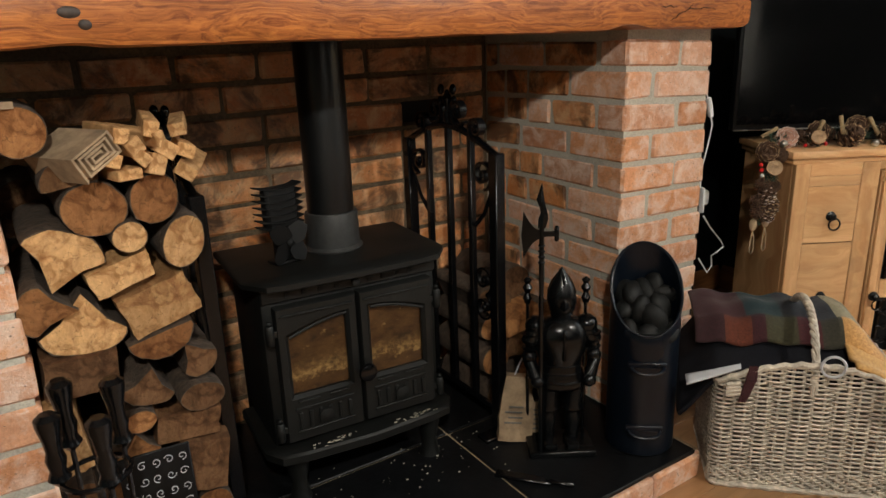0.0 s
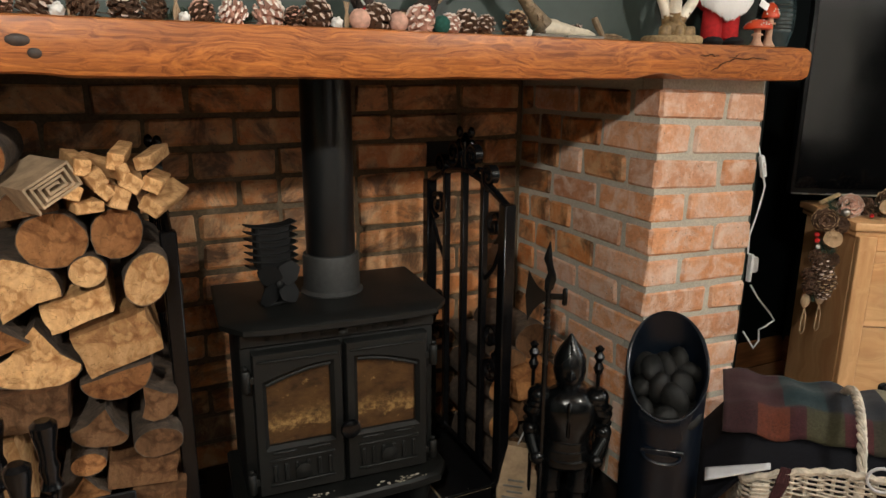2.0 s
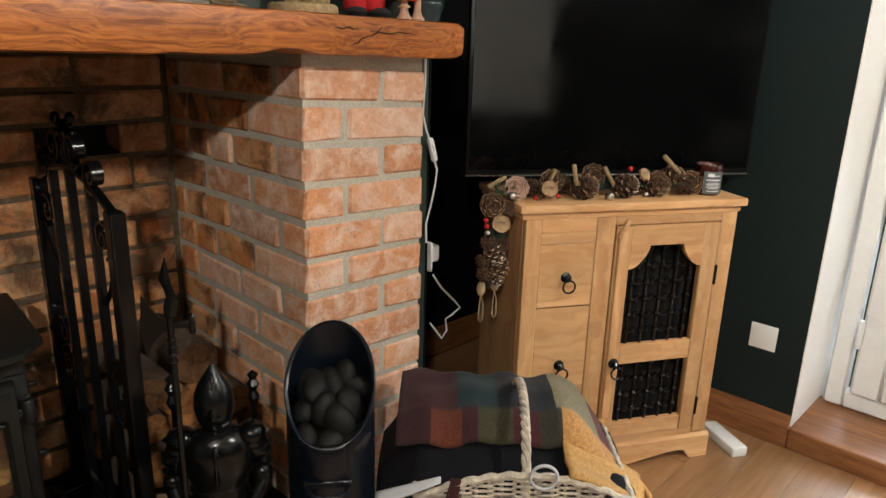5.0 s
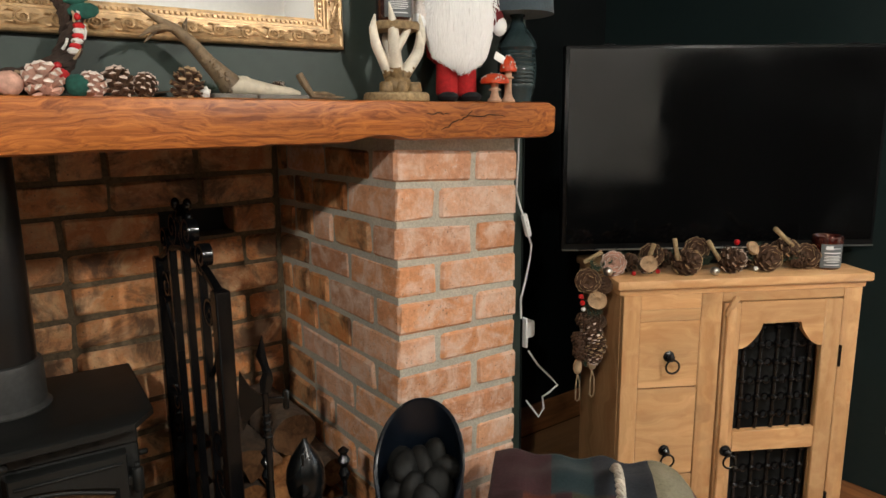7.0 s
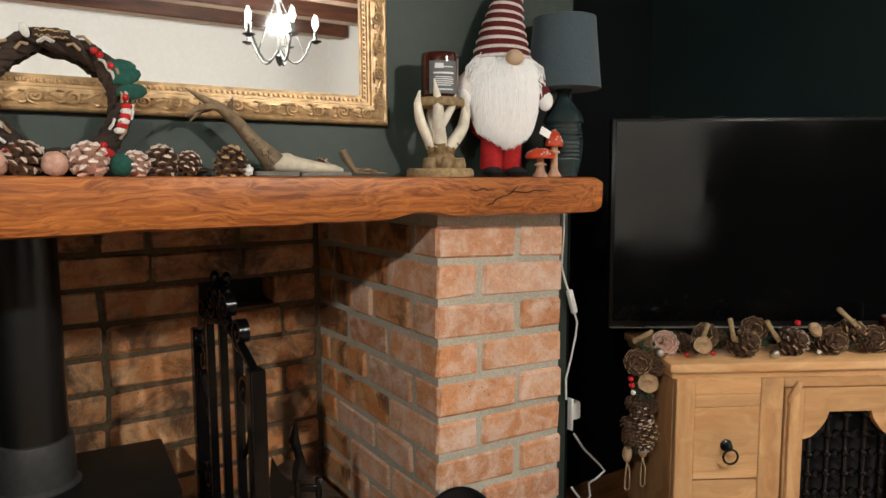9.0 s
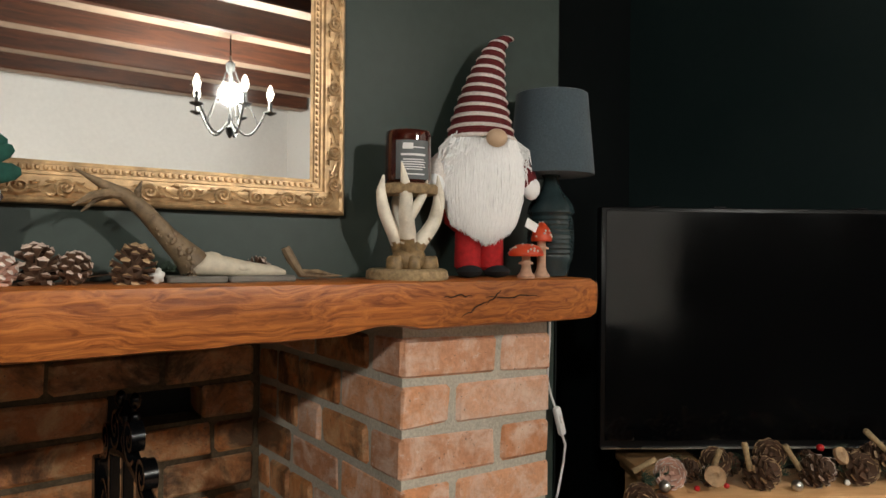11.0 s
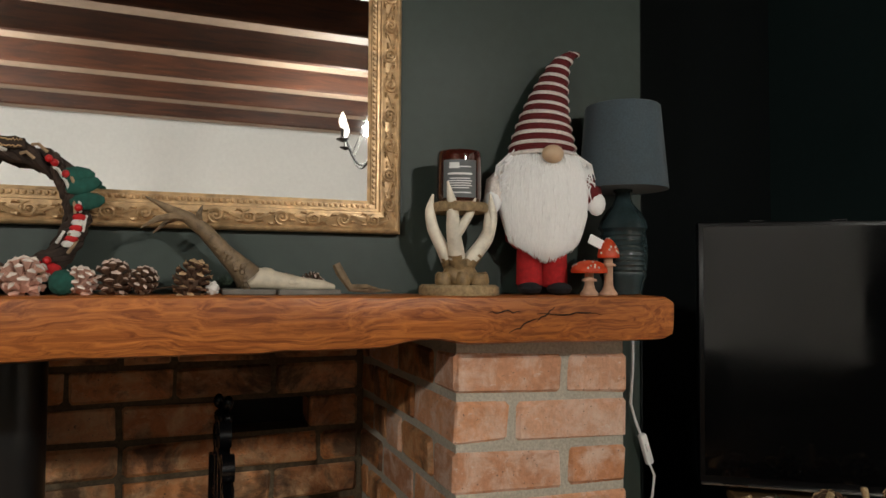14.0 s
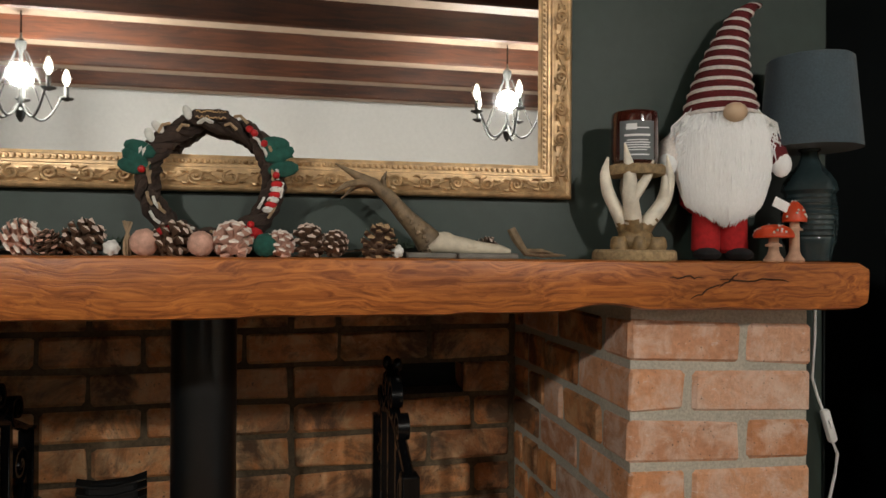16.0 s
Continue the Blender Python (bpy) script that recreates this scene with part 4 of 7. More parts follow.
            z += 0.050
        tagged(part("ring_lattice", bm, WROUGHT, d), "rows of small black iron rings", kind="stuff")
    ring_pull(d, a + 0.022, y - 0.024, 0.352)
    bm = bmesh.new()
    box(bm, 0, 0, 0, 0.016, 0.010, 0.060, 0.005, Matrix.Translation((a + 0.018, y - 0.016, 0.752)) @ pose(0, 0, 0, 0, 28, 0), seg=2)
    part("turn_latch", bm, PINE, c)
    for z in (0.17, 0.60):
        bm = bmesh.new()
        box(bm, b + 0.003, y - 0.010, z, 0.007, 0.008, 0.060, 0.001)
        part("hinge", bm, WROUGHT, c)
    # plinth with a shaped apron on bracket feet
    bm = bmesh.new()
    rows = []
    for k in range(33):
        t = k / 32
        x = 0.006 + (W - 0.012) * t
        e = min(t, 1 - t) * W
        z = 0.0 if e < 0.075 else (0.030 if e < 0.10 else (0.018 + 0.014 * math.cos((e - 0.10) / (W / 2 - 0.1) * math.pi)))
        z += FLOOR_Z
        rows.append([(x, 0.004, z), (x, 0.004, 0.058), (x, 0.012, 0.068), (x, 0.030, 0.068), (x, 0.030, z)])
    rings(bm, rows)
    for x in (0.020, W - 0.020):
        box(bm, x, D - 0.03, 0.034 + FLOOR_Z / 2, 0.028, 0.05, 0.068 - FLOOR_Z, 0.003)
        box(bm, x, D / 2, 0.052, 0.024, D - 0.06, 0.032, 0.002)
    part("plinth", bm, PINE_X, c)


def ring_pull(parent, x, y, z):
    bm = bmesh.new()
    lathe(bm, ((0.016, 0), (0.015, 0.004), (0.008, 0.008), (0.008, 0.014), (0.011, 0.018), (0.004, 0.024)), 14, m=Matrix.Translation((x, y, z)) @ pose(0, 0, 0, 90, 0, 0))
    tube(bm, [(p[0], y - 0.018 - 0.004, p[2]) for p in spiral(x + 0.003, z - 0.022, 0.018, 0.018, 0, 1, 0, 16)], 0.0028, 6)
    part("ring_pull", bm, WROUGHT, parent, "black iron ring pull")


cabinet()


# ---- wicker hamper with a checked blanket ----
def hamper():
    L, D, Hc, He = 0.458, 0.31, 0.380, 0.318
    h = thing("wicker_hamper", pose(0.028, -0.336, FLOOR_Z, 0, 0, -46), "grey-washed wicker picnic hamper with a hoop handle", "hamper")

    def wall_top(x):
        return He + (Hc - He) * (1 - (2 * x / L - 1) ** 2)

    def around(t):
        """A place on the rounded plan, t from 0 to 1, with its outward way."""
        r = 0.018
        segs = [((r, 0), (L - r, 0)), ((L, r), (L, D - r)), ((L - r, D), (r, D)), ((0, D - r), (0, r))]
        cents = [(L - r, r), (L - r, D - r), (r, D - r), (r, r)]
        lens = [math.dist(*s) for s in segs]
        arc = math.pi * r / 2
        total = sum(lens) + 4 * arc
        d = (t % 1) * total
        for i in range(4):
            if d < lens[i]:
                (ax, ay), (bx, by) = segs[i]
                k = d / lens[i]
                nx, ny = ((0, -1), (1, 0), (0, 1), (-1, 0))[i]
                return ax + (bx - ax) * k, ay + (by - ay) * k, nx, ny
            d -= lens[i]
            if d < arc:
                a = -math.pi / 2 + i * math.pi / 2 + d / r
                return cents[i][0] + r * math.cos(a), cents[i][1] + r * math.sin(a), math.cos(a), math.sin(a)
            d -= arc
        return 0, 0, 0, -1

    stakes = 56
    rise, wave = 0.0064, 0.092
    edge = 2 * (L + D) - 8 * 0.018 + 2 * math.pi * 0.018
    for k in range(58):
        z = 0.014 + rise * k
        if z < He:
            bm = bmesh.new()
            pts = []
            n = stakes * 4
            for j in range(n):
                x, y, nx, ny = around(j / n)
                if k < 9:
                    off = 0.0042 * math.cos(2 * math.pi * (j / n * round(edge / 0.033) + k / 3.0))
                else:
                    off = 0.0056 * math.cos(2 * math.pi * j / n * round(edge / wave) + (k % 2) * math.pi)
                    off = max(-0.0058, min(0.0058, 1.7 * off))
                jit = 0.0016 * noise.noise(Vector((x * 30, y * 30, k * 1.3)))
                pts.append((x + nx * (off + 0.001 * jit), y + ny * off, z + jit))
            tube(bm, pts, 0.0030, 5, closed=True)
            part("weaver", bm, WICKER, h)
            continue
        # the upper rows follow the humped rim of the long sides
        xs = [L * j / 90 for j in range(91) if wall_top(L * j / 90) > z]
        for yy, way in ((0.0, -1), (D, 1)):
            if len(xs) < 4:
                continue
            bm = bmesh.new()
            pts = []
            for x in xs:
                off = max(-0.0058, min(0.0058, 0.0095 * math.cos(2 * math.pi * x / wave + (k % 2) * math.pi)))
                pts.append((x, yy + way * off, z))
            tube(bm, pts, 0.0030, 5)
            part("weaver", bm, WICKER, h)
    for j in range(stakes):
        x, y, nx, ny = around(j / stakes)
        bm = bmesh.new()
        top = wall_top(x) if (ny != 0 and abs(ny) > 0.9) else He
        tube(bm, [(x, y, 0.004), (x, y, top * 0.5), (x, y, top)], 0.0042, 5)
        part("stake", bm, WICKER, h)
    bm = bmesh.new()
    pts = []
    for j in range(120):
        x, y, nx, ny = around(j / 120)
        w = 0.003 * math.sin(j * 1.9)
        z = (wall_top(x) if abs(ny) > 0.9 else He) + w
        pts.append((x + nx * 0.004, y + ny * 0.004, z))
    tube(bm, pts, 0.0085, 7, closed=True)
    part("rim", bm, WICKER, h)
    bm = bmesh.new()
    pts = [(around(j / 90)[0], around(j / 90)[1], 0.008 + 0.002 * math.sin(j * 2.2)) for j in range(90)]
    tube(bm, pts, 0.009, 6, closed=True)
    part("foot_border", bm, WICKER, h)
    bm = bmesh.new()
    box(bm, L / 2, D / 2, 0.012, L - 0.03, D - 0.03, 0.008)
    part("base_mat", bm, WICKER, h)
    bm = bmesh.new()
    box(bm, L / 2, D / 2, 0.20, L - 0.024, D - 0.024, 0.02)
    part("lid", bm, WICKER, h)
    # hoop handle: three canes twisted round one another
    for s in range(3):
        bm = bmesh.new()
        pts = []
        for j in range(61):
            t = j / 60
            y = -0.006 + (D + 0.012) * t
            z = 0.30 + 0.20 * math.sin(math.pi * t) ** 0.42
            a = j * 0.75 + s * 2 * math.pi / 3
            pts.append((L / 2 + 0.0055 * math.cos(a), y, z + 0.0055 * math.sin(a)))
        tube(bm, pts, 0.0060, 6)
        part("handle_cane", bm, WICKER, h)
    for y in (-0.012,):
        bm = bmesh.new()
        tube(bm, spiral(L / 2 + 0.035, 0.385, 0.028, 0.028, 0, 1, y - 0.004, 20), 0.0035, 6)
        part("loop", bm, PALECLOTH, h)
        for x in (0.035, L - 0.03):
            bm = bmesh.new()
            for q in range(4):
                tube(bm, [(x - 0.018, y - 0.006, He - 0.03 + 0.010 * q), (x + 0.018, y - 0.006, He - 0.024 + 0.010 * q)], 0.006, 6)
            part("fastening", bm, WICKER, h)
    return h


hamper()
HAMPER = pose(0.028, -0.336, FLOOR_Z, 0, 0, -46)


def cloth(name, material, label, nx, ny, place, thick=0.006, uv=True, category="blanket"):
    """A thick draped sheet; place(u, v) gives a point of it."""
    bm = bmesh.new()
    layer = bm.loops.layers.uv.new("UVMap")
    grid = [[bm.verts.new(place(i / nx, j / ny)) for j in range(ny + 1)] for i in range(nx + 1)]
    for i in range(nx):
        for j in range(ny):
            fc = bm.faces.new((grid[i][j], grid[i + 1][j], grid[i + 1][j + 1], grid[i][j + 1]))
            for lp, (a, b) in zip(fc.loops, ((i, j), (i + 1, j), (i + 1, j + 1), (i, j + 1))):
                lp[layer].uv = (a / nx, b / ny)
    ob = single(name, bm, material, HAMPER, label, category)
    mod = ob.modifiers.new("thickness", 'SOLIDIFY')
    mod.thickness, mod.offset = thick, -1.0
    return ob


def ease(a, b, t):
    t = min(1.0, max(0.0, (t - a) / (b - a)))
    return t * t * (3 - 2 * t)


def heap(x, y):
    """The height of the things that the hamper holds."""
    return 0.335 + 0.105 * ease(0.03, 0.15, y) * (1 - 0.75 * ease(0.34, 0.46, x))


def black_coat(u, v):
    x, y = -0.095 + 0.58 * u, 0.016 + 0.296 * v
    z = heap(x, y) - 0.008 - 0.022 * ease(0.07, 0.11, y) + 0.010 * noise.noise(Vector((x * 14, y * 14, 1.0)))
    if 0.0 < x < 0.45 and y < 0.04:
        z = min(z, 0.335 + 0.05 * (1 - (2 * x / 0.458 - 1) ** 2) + 0.2 * (y - 0.016))
    if x < 0.0:
        z -= (0.0 - x) * 1.3
    if x > 0.45:
        z -= (x - 0.45) * 1.1
    return (x, y, max(0.06, z))


def tartan(u, v):
    x, y = -0.05 + 0.50 * u, 0.085 + 0.245 * v
    z = heap(x, y) + 0.010 + 0.012 * noise.noise(Vector((x * 9, y * 11, 7.0))) + 0.005 * math.sin(x * 60 + 5 * y)
    if x > 0.38:
        z -= (x - 0.38) * 0.5
    return (x, y + 0.007 * math.sin(x * 9) * (1 - v), z)


cloth("coat", DARKCLOTH, "crumpled black cloth spread under the blanket on the hamper", 40, 30, black_coat, 0.010, category="cloth")
cloth("checked_blanket", PLAID, "folded wool blanket checked in wine, teal, black, olive and mustard", 50, 34, tartan, 0.009)


def tail(u, v):
    x = 0.32 + 0.20 * u
    y = -0.012 + 0.15 * v + 0.02 * u
    z = 0.405 - 0.12 * u ** 1.3 + 0.008 * math.sin(v * 12) - 0.02 * (1 - v)
    return (x, y, z)


def lapel(u, v):
    x, y = -0.085 + 0.135 * u, -0.045 + 0.040 * v * (1 - 0.7 * u) + 0.03 * u
    return (x, y, 0.325 + 0.040 * u + 0.008 * v)


def sleeve(u, v):
    a = v * 2 * math.pi
    r = 0.026 + 0.012 * u
    return (0.40 + 0.135 * u, -0.005 + r * math.cos(a) * 1.3, 0.330 - 0.085 * u + r * 0.6 * math.sin(a))


cloth("blanket_end", MUSTARD, "mustard fringed end of the wool blanket", 14, 10, tail, 0.007)
cloth("pale_lapel", PALECLOTH, "pale lining edge of the black cloth", 12, 4, lapel, 0.004, category="cloth")
cloth("cloth_sleeve", DARKCLOTH, "dark grey sleeve hanging over the hamper rim", 10, 14, sleeve, 0.004, category="cloth")
bm = bmesh.new()
for k in range(16):
    t = k / 15
    y = -0.004 + 0.10 * t
    tube(bm, [(0.515, y + 0.03, 0.285), (0.530 + 0.006 * math.sin(k * 2.1), y + 0.025, 0.262), (0.536, y + 0.020 + 0.006 * math.sin(k), 0.236)], 0.0028, 5)
single("blanket_fringe", bm, MUSTARD, HAMPER, "mustard wool tassels at the blanket end", "fringe", "", "stuff")

bm = bmesh.new()
for k in range(5):
    tube(bm, [(0.075 + 0.004 * k, -0.004, 0.368), (0.066 + 0.005 * k, -0.018, 0.335), (0.058 + 0.004 * k, -0.021, 0.300), (0.052 + 0.003 * k, -0.020, 0.272 + 0.004 * (k % 2))], 0.0036, 5)
single("blanket_tassel", bm, plain("wine_wool", (0.045, 0.008, 0.010), 0.95, vary=0.3, scale=150), HAMPER, "dark wine wool tassel over the hamper rim", "tassel")

# ---- gilt mirror over the mantel ----
def gilt_mirror():
    X0, X1, Z0, Z1, Y = -1.383, -0.084, 1.381, 2.12, 0.069
    g = thing("wall_mirror", pose(0, 0, 0), "large wall mirror in an ornate gilt scrollwork frame", "mirror")
    # profile across the frame: distance in from the outer edge, and how proud it is
    prof = ((0.000, 0.0), (0.000, 0.016), (0.003, 0.020), (0.006, 0.021), (0.010, 0.018), (0.024, 0.0225), (0.034, 0.019), (0.037, 0.019), (0.039, 0.014),
            (0.043, 0.014), (0.0445, 0.011), (0.052, 0.010), (0.0535, 0.007), (0.058, 0.006), (0.058, 0.0))
    corners = ((X0, Z0, 1, 1), (X1, Z0, -1, 1), (X1, Z1, -1, -1), (X0, Z1, 1, -1))
    for k in range(4):
        a, b = corners[k], corners[(k + 1) % 4]
        bm = bmesh.new()
        rings(bm, [[(q[0] + q[2] * d, Y - h, q[1] + q[3] * d) for d, h in prof] for q in (a, b)])
        rail = part("frame_rail", bm, GOLD, g)
        length = math.dist(a[:2], b[:2])
        dx, dz = (b[0] - a[0]) / length, (b[1] - a[1]) / length
        nx, nz = -dz, dx
        # beading
        bm = bmesh.new()
        step = 0.0095
        n = int((length - 0.10) / step)
        for j in range(n):
            t = 0.05 + step * (j + 0.5)
            ball(bm, (a[0] + dx * t + nx * 0.048, Y - 0.0115, a[1] + dz * t + nz * 0.048), 0.0036, 6)
        tagged(part("beading", bm, GOLD, rail), kind="stuff")
        # a vine of leaf scrolls along the outer band
        count = round((length - 0.05) / 0.053)
        pitch = (length - 0.05) / count

        def along(t, w, lift):
            return (a[0] + dx * t + nx * (0.0225 + w), Y - lift, a[1] + dz * t + nz * (0.0225 + w))
        bm = bmesh.new()
        n = count * 10
        tube(bm, [along(0.025 + (length - 0.05) * q / n, 0.0065 * math.sin(math.pi * q / 10), 0.0225) for q in range(n + 1)], 0.0016, 5)
        part("vine", bm, GOLD, rail)
        for j in range(count):
            t = 0.025 + pitch * (j + 0.5)
            flip = 1 if j % 2 else -1
            bm = bmesh.new()
            pts = []
            for i in range(25):
                u = i / 24
                ang = flip * (0.5 * math.pi + u * 3.4 * math.pi)
                r = 0.0115 * (1 - 0.82 * u)
                pts.append(along(t + r * 1.15 * math.cos(ang), r * math.sin(ang), 0.0228 + 0.0035 * u))
            tube(bm, pts, 0.002, 5, radii=[0.0010 + 0.0017 * math.sin(math.pi * min(1, 0.12 + i / 24)) for i in range(25)])
            ball(bm, along(t, 0, 0.0262), 0.0030, 7)
            for q, w, turn in ((-1, 0.008, 0.7), (-1, -0.006, -0.5), (1, -0.008, 0.7), (1, 0.006, -0.5)):
                leaf = [along(t + q * (0.011 + 0.0125 * u), flip * (w + 0.0045 * turn * math.sin(math.pi * u)), 0.0222 + 0.0025 * math.sin(math.pi * u)) for u in (0, 0.3, 0.6, 1)]
                tube(bm, leaf, 0.002, 5, radii=[0.0008, 0.0028, 0.0022, 0.0004])
            part("leaf_scroll", bm, GOLD, rail)
    bm = bmesh.new()
    box(bm, (X0 + X1) / 2, Y - 0.004, (Z0 + Z1) / 2, X1 - X0 - 0.112, 0.003, Z1 - Z0 - 0.112)
    part("mirror_glass", bm, MIRROR, g, "clear silvered glass", smooth=False)


gilt_mirror()


# ---- chandeliers ----
def chandelier():
    cx, cy, cz = CHANDELIERS[0]
    c = thing("chandelier", pose(cx, cy, cz), "grey metal five-arm candle chandelier, lit", "chandelier", "chandeliers")
    bm = bmesh.new()
    lathe(bm, ((0.004, 0.0), (0.016, 0.02), (0.020, 0.045), (0.008, 0.06), (0.012, 0.08), (0.007, 0.11), (0.007, 0.28), (0.018, 0.30), (0.022, 0.325), (0.006, 0.34), (0.004, 0.36)), 12)
    part("stem", bm, PEWTER, c)
    bm = bmesh.new()
    tube(bm, [(0, 0, 0.355), (0, 0, 0.62)], 0.003, 6)
    part("chain", bm, WROUGHT, c)
    for k in range(5):
        a = 2 * math.pi * k / 5 + 0.3
        bm = bmesh.new()
        pts = []
        for j in range(15):
            t = j / 14
            r = 0.012 + 0.158 * t
            z = 0.07 - 0.065 * math.sin(math.pi * min(1, t * 1.15)) + 0.065 * t * t
            pts.append((r * math.cos(a), r * math.sin(a), z))
        tube(bm, pts, 0.005, 7)
        tube(bm, [(0.02 * math.cos(a), 0.02 * math.sin(a), 0.29), (0.07 * math.cos(a), 0.07 * math.sin(a), 0.17), (0.12 * math.cos(a), 0.12 * math.sin(a), 0.06)], 0.0025, 5)
        arm = part("arm", bm, PEWTER, c)
        x, y = 0.17 * math.cos(a), 0.17 * math.sin(a)
        bm = bmesh.new()
        lathe(bm, ((0.006, 0.110), (0.028, 0.120), (0.030, 0.124), (0.009, 0.126), (0.009, 0.172), (0.006, 0.174)), 12, (x, y, 0))
        part("candle_cup", bm, PEWTER, arm)
        bm = bmesh.new()
        lathe(bm, ((0.005, 0.174), (0.015, 0.195), (0.016, 0.208), (0.009, 0.232), (0.002, 0.245)), 10, (x, y, 0))
        part("bulb", bm, BULB, arm, "lit candle bulb")
    return c


first = chandelier()
copy_thing(first, pose(*CHANDELIERS[1], 0, 0, 20))


# ---- firewood ----
def log(x, z, shape, w, h, turn, face, length=0.30, y=0.055, skew=0.0, rough=1.0):
    """A log with its cut end towards the room: a round, half, wedge or block."""
    outline = []
    if shape == "round":
        outline = [(w / 2 * math.cos(t), h / 2 * math.sin(t)) for t in (2 * math.pi * k / 22 for k in range(22))]
    elif shape == "half":
        outline = [(w / 2 * math.cos(t), h * (math.sin(t) - 0.4)) for t in (math.pi * k / 14 for k in range(15))] + [(w / 2 * (-1 + k / 4), -0.4 * h) for k in range(1, 8)]
    elif shape == "wedge":
        outline = [(0.0, h * 0.55)] + [(-w * 0.25, h * 0.1)] + [(w / 2 * math.cos(t), -h * 0.12 + h * 0.36 * math.sin(t)) for t in (math.pi + math.pi * k / 12 for k in range(13))] + [(w * 0.25, h * 0.1)]
    else:
        for sx, sz in ((-1, -1), (1, -1), (1, 1), (-1, 1)):
            for k in range(5):
                nx, nz = ((1, -1), (1, 1), (-1, 1), (-1, -1))[((-1, -1), (1, -1), (1, 1), (-1, 1)).index((sx, sz))]
                ex, ez = ((sx, sz), (nx, nz))[0], ((sx, sz), (nx, nz))[1]
                t = k / 5
                outline.append((w / 2 * (ex[0] + (ez[0] - ex[0]) * t), h / 2 * (ex[1] + (ez[1] - ex[1]) * t)))
    seed = x * 17 + z * 29
    bent = []
    for k, (px, pz) in enumerate(outline):
        d = 1 + 0.07 * rough * noise.noise(Vector((px * 30, pz * 30, seed))) + 0.02 * noise.noise(Vector((k * 1.9, seed, 2)))
        bent.append((px * d, pz * d))
    bm = bmesh.new()
    rows = []
    n = 9
    for i in range(n + 1):
        t = i / n
        s = 0.96 if i == 0 else 1.0
        row = []
        for k, (px, pz) in enumerate(bent):
            b = 1 + 0.05 * noise.noise(Vector((k * 0.9, t * 5, seed + 9)))
            row.append((px * s * b + skew * t * length, t * length + (0.004 if i == 1 else 0) - (0.0 if i else 0.001), pz * s * b))
        rows.append(row)
    made = [[bm.verts.new(p) for p in row] for row in rows]
    m = len(bent)
    for a, b in zip(made, made[1:]):
        for k in range(m):
            f = bm.faces.new((a[k], a[(k + 1) % m], b[(k + 1) % m], b[k]))
            f.material_index = 1 if shape != "block" or rough < 0.9 else 0
    # the cut end, as rings towards its heart, rough and slightly dished
    prev = made[0]
    for ring, shrink in enumerate((0.93, 0.72, 0.48, 0.24)):
        cur = []
        for k, (px, pz) in enumerate(bent):
            lift = 0.0028 * noise.noise(Vector((px * 60 * shrink, pz * 60 * shrink, seed + ring)))
            cur.append(bm.verts.new((px * shrink, lift - 0.001, pz * shrink)))
        for k in range(m):
            f = bm.faces.new((prev[k], cur[k], cur[(k + 1) % m], prev[(k + 1) % m]))
            arc = shape == "round" or (shape == "half" and k < 15) or (shape == "wedge" and 2 <= k < 15)
            f.material_index = 1 if ring == 0 and arc else 0
        prev = cur
    bm.faces.new(prev)
    bm.faces.new(made[-1])
    return single("log", bm, (face, BARK), pose(x, y, z, 0, turn, 0), "split firewood log stacked in the recess beside the stove" if x < -1 else "firewood log stacked behind the iron gate", "log",
                  "stacked logs by the stove" if x < -1 else "logs behind the gate")


STACK = ((-1.412, 1.063, "round", 0.094, 0.092, 10, LOGEND), (-1.350, 0.978, "half", 0.105, 0.052, -8, LOGBROWN), (-1.318, 0.912, "round", 0.118, 0.108, 0, LOGEND),
         (-1.213, 0.918, "round", 0.092, 0.100, 25, LOGEND), (-1.268, 0.853, "round", 0.066, 0.062, 0, LOGPALE), (-1.384, 0.826, "wedge", 0.150, 0.120, 205, LOGPALE),
         (-1.292, 0.779, "block", 0.118, 0.055, -16, LOGPALE), (-1.172, 0.826, "round", 0.080, 0.115, 20, LOGPALE), (-1.428, 0.742, "wedge", 0.10, 0.100, 100, LOGEND),
         (-1.371, 0.692, "wedge", 0.160, 0.125, 4, LOGPALE), (-1.232, 0.704, "block", 0.138, 0.090, -17, LOGPALE), (-1.237, 0.628, "half", 0.135, 0.055, 168, LOGEND),
         (-1.391, 0.601, "block", 0.130, 0.078, 3, LOGBROWN), (-1.177, 0.570, "wedge", 0.080, 0.085, -30, LOGBROWN), (-1.280, 0.535, "wedge", 0.105, 0.080, 15, LOGBROWN),
         (-1.181, 0.488, "round", 0.095, 0.065, 0, LOGBROWN), (-1.308, 0.474, "round", 0.065, 0.050, 0, LOGEND), (-1.214, 0.424, "block", 0.135, 0.062, 6, LOGBROWN),
         (-1.320, 0.408, "wedge", 0.090, 0.070, 0, LOGEND), (-1.198, 0.325, "block", 0.105, 0.120, 10, LOGBROWN), (-1.436, 0.480, "block", 0.055, 0.150, -8, LOGPALE),
         (-1.330, 0.320, "round", 0.110, 0.100, 0, LOGEND), (-1.425, 0.330, "round", 0.080, 0.085, 0, LOGBROWN), (-1.400, 0.220, "round", 0.110, 0.105, 0, LOGEND),
         (-1.285, 0.215, "half", 0.120, 0.090, 0, LOGBROWN), (-1.190, 0.205, "round", 0.095, 0.100, 0, LOGEND), (-1.390, 0.115, "half", 0.130, 0.075, 0, LOGBROWN),
         (-1.270, 0.113, "round", 0.100, 0.095, 0, LOGEND), (-1.185, 0.110, "round", 0.080, 0.085, 0, LOGBROWN))
for k, (x, z, shape, w, h, turn, face) in enumerate(STACK):
    log(x, z, shape, w, h, turn, face, 0.27 + 0.03 * (k % 3), 0.050 + 0.006 * ((k * 7) % 4))
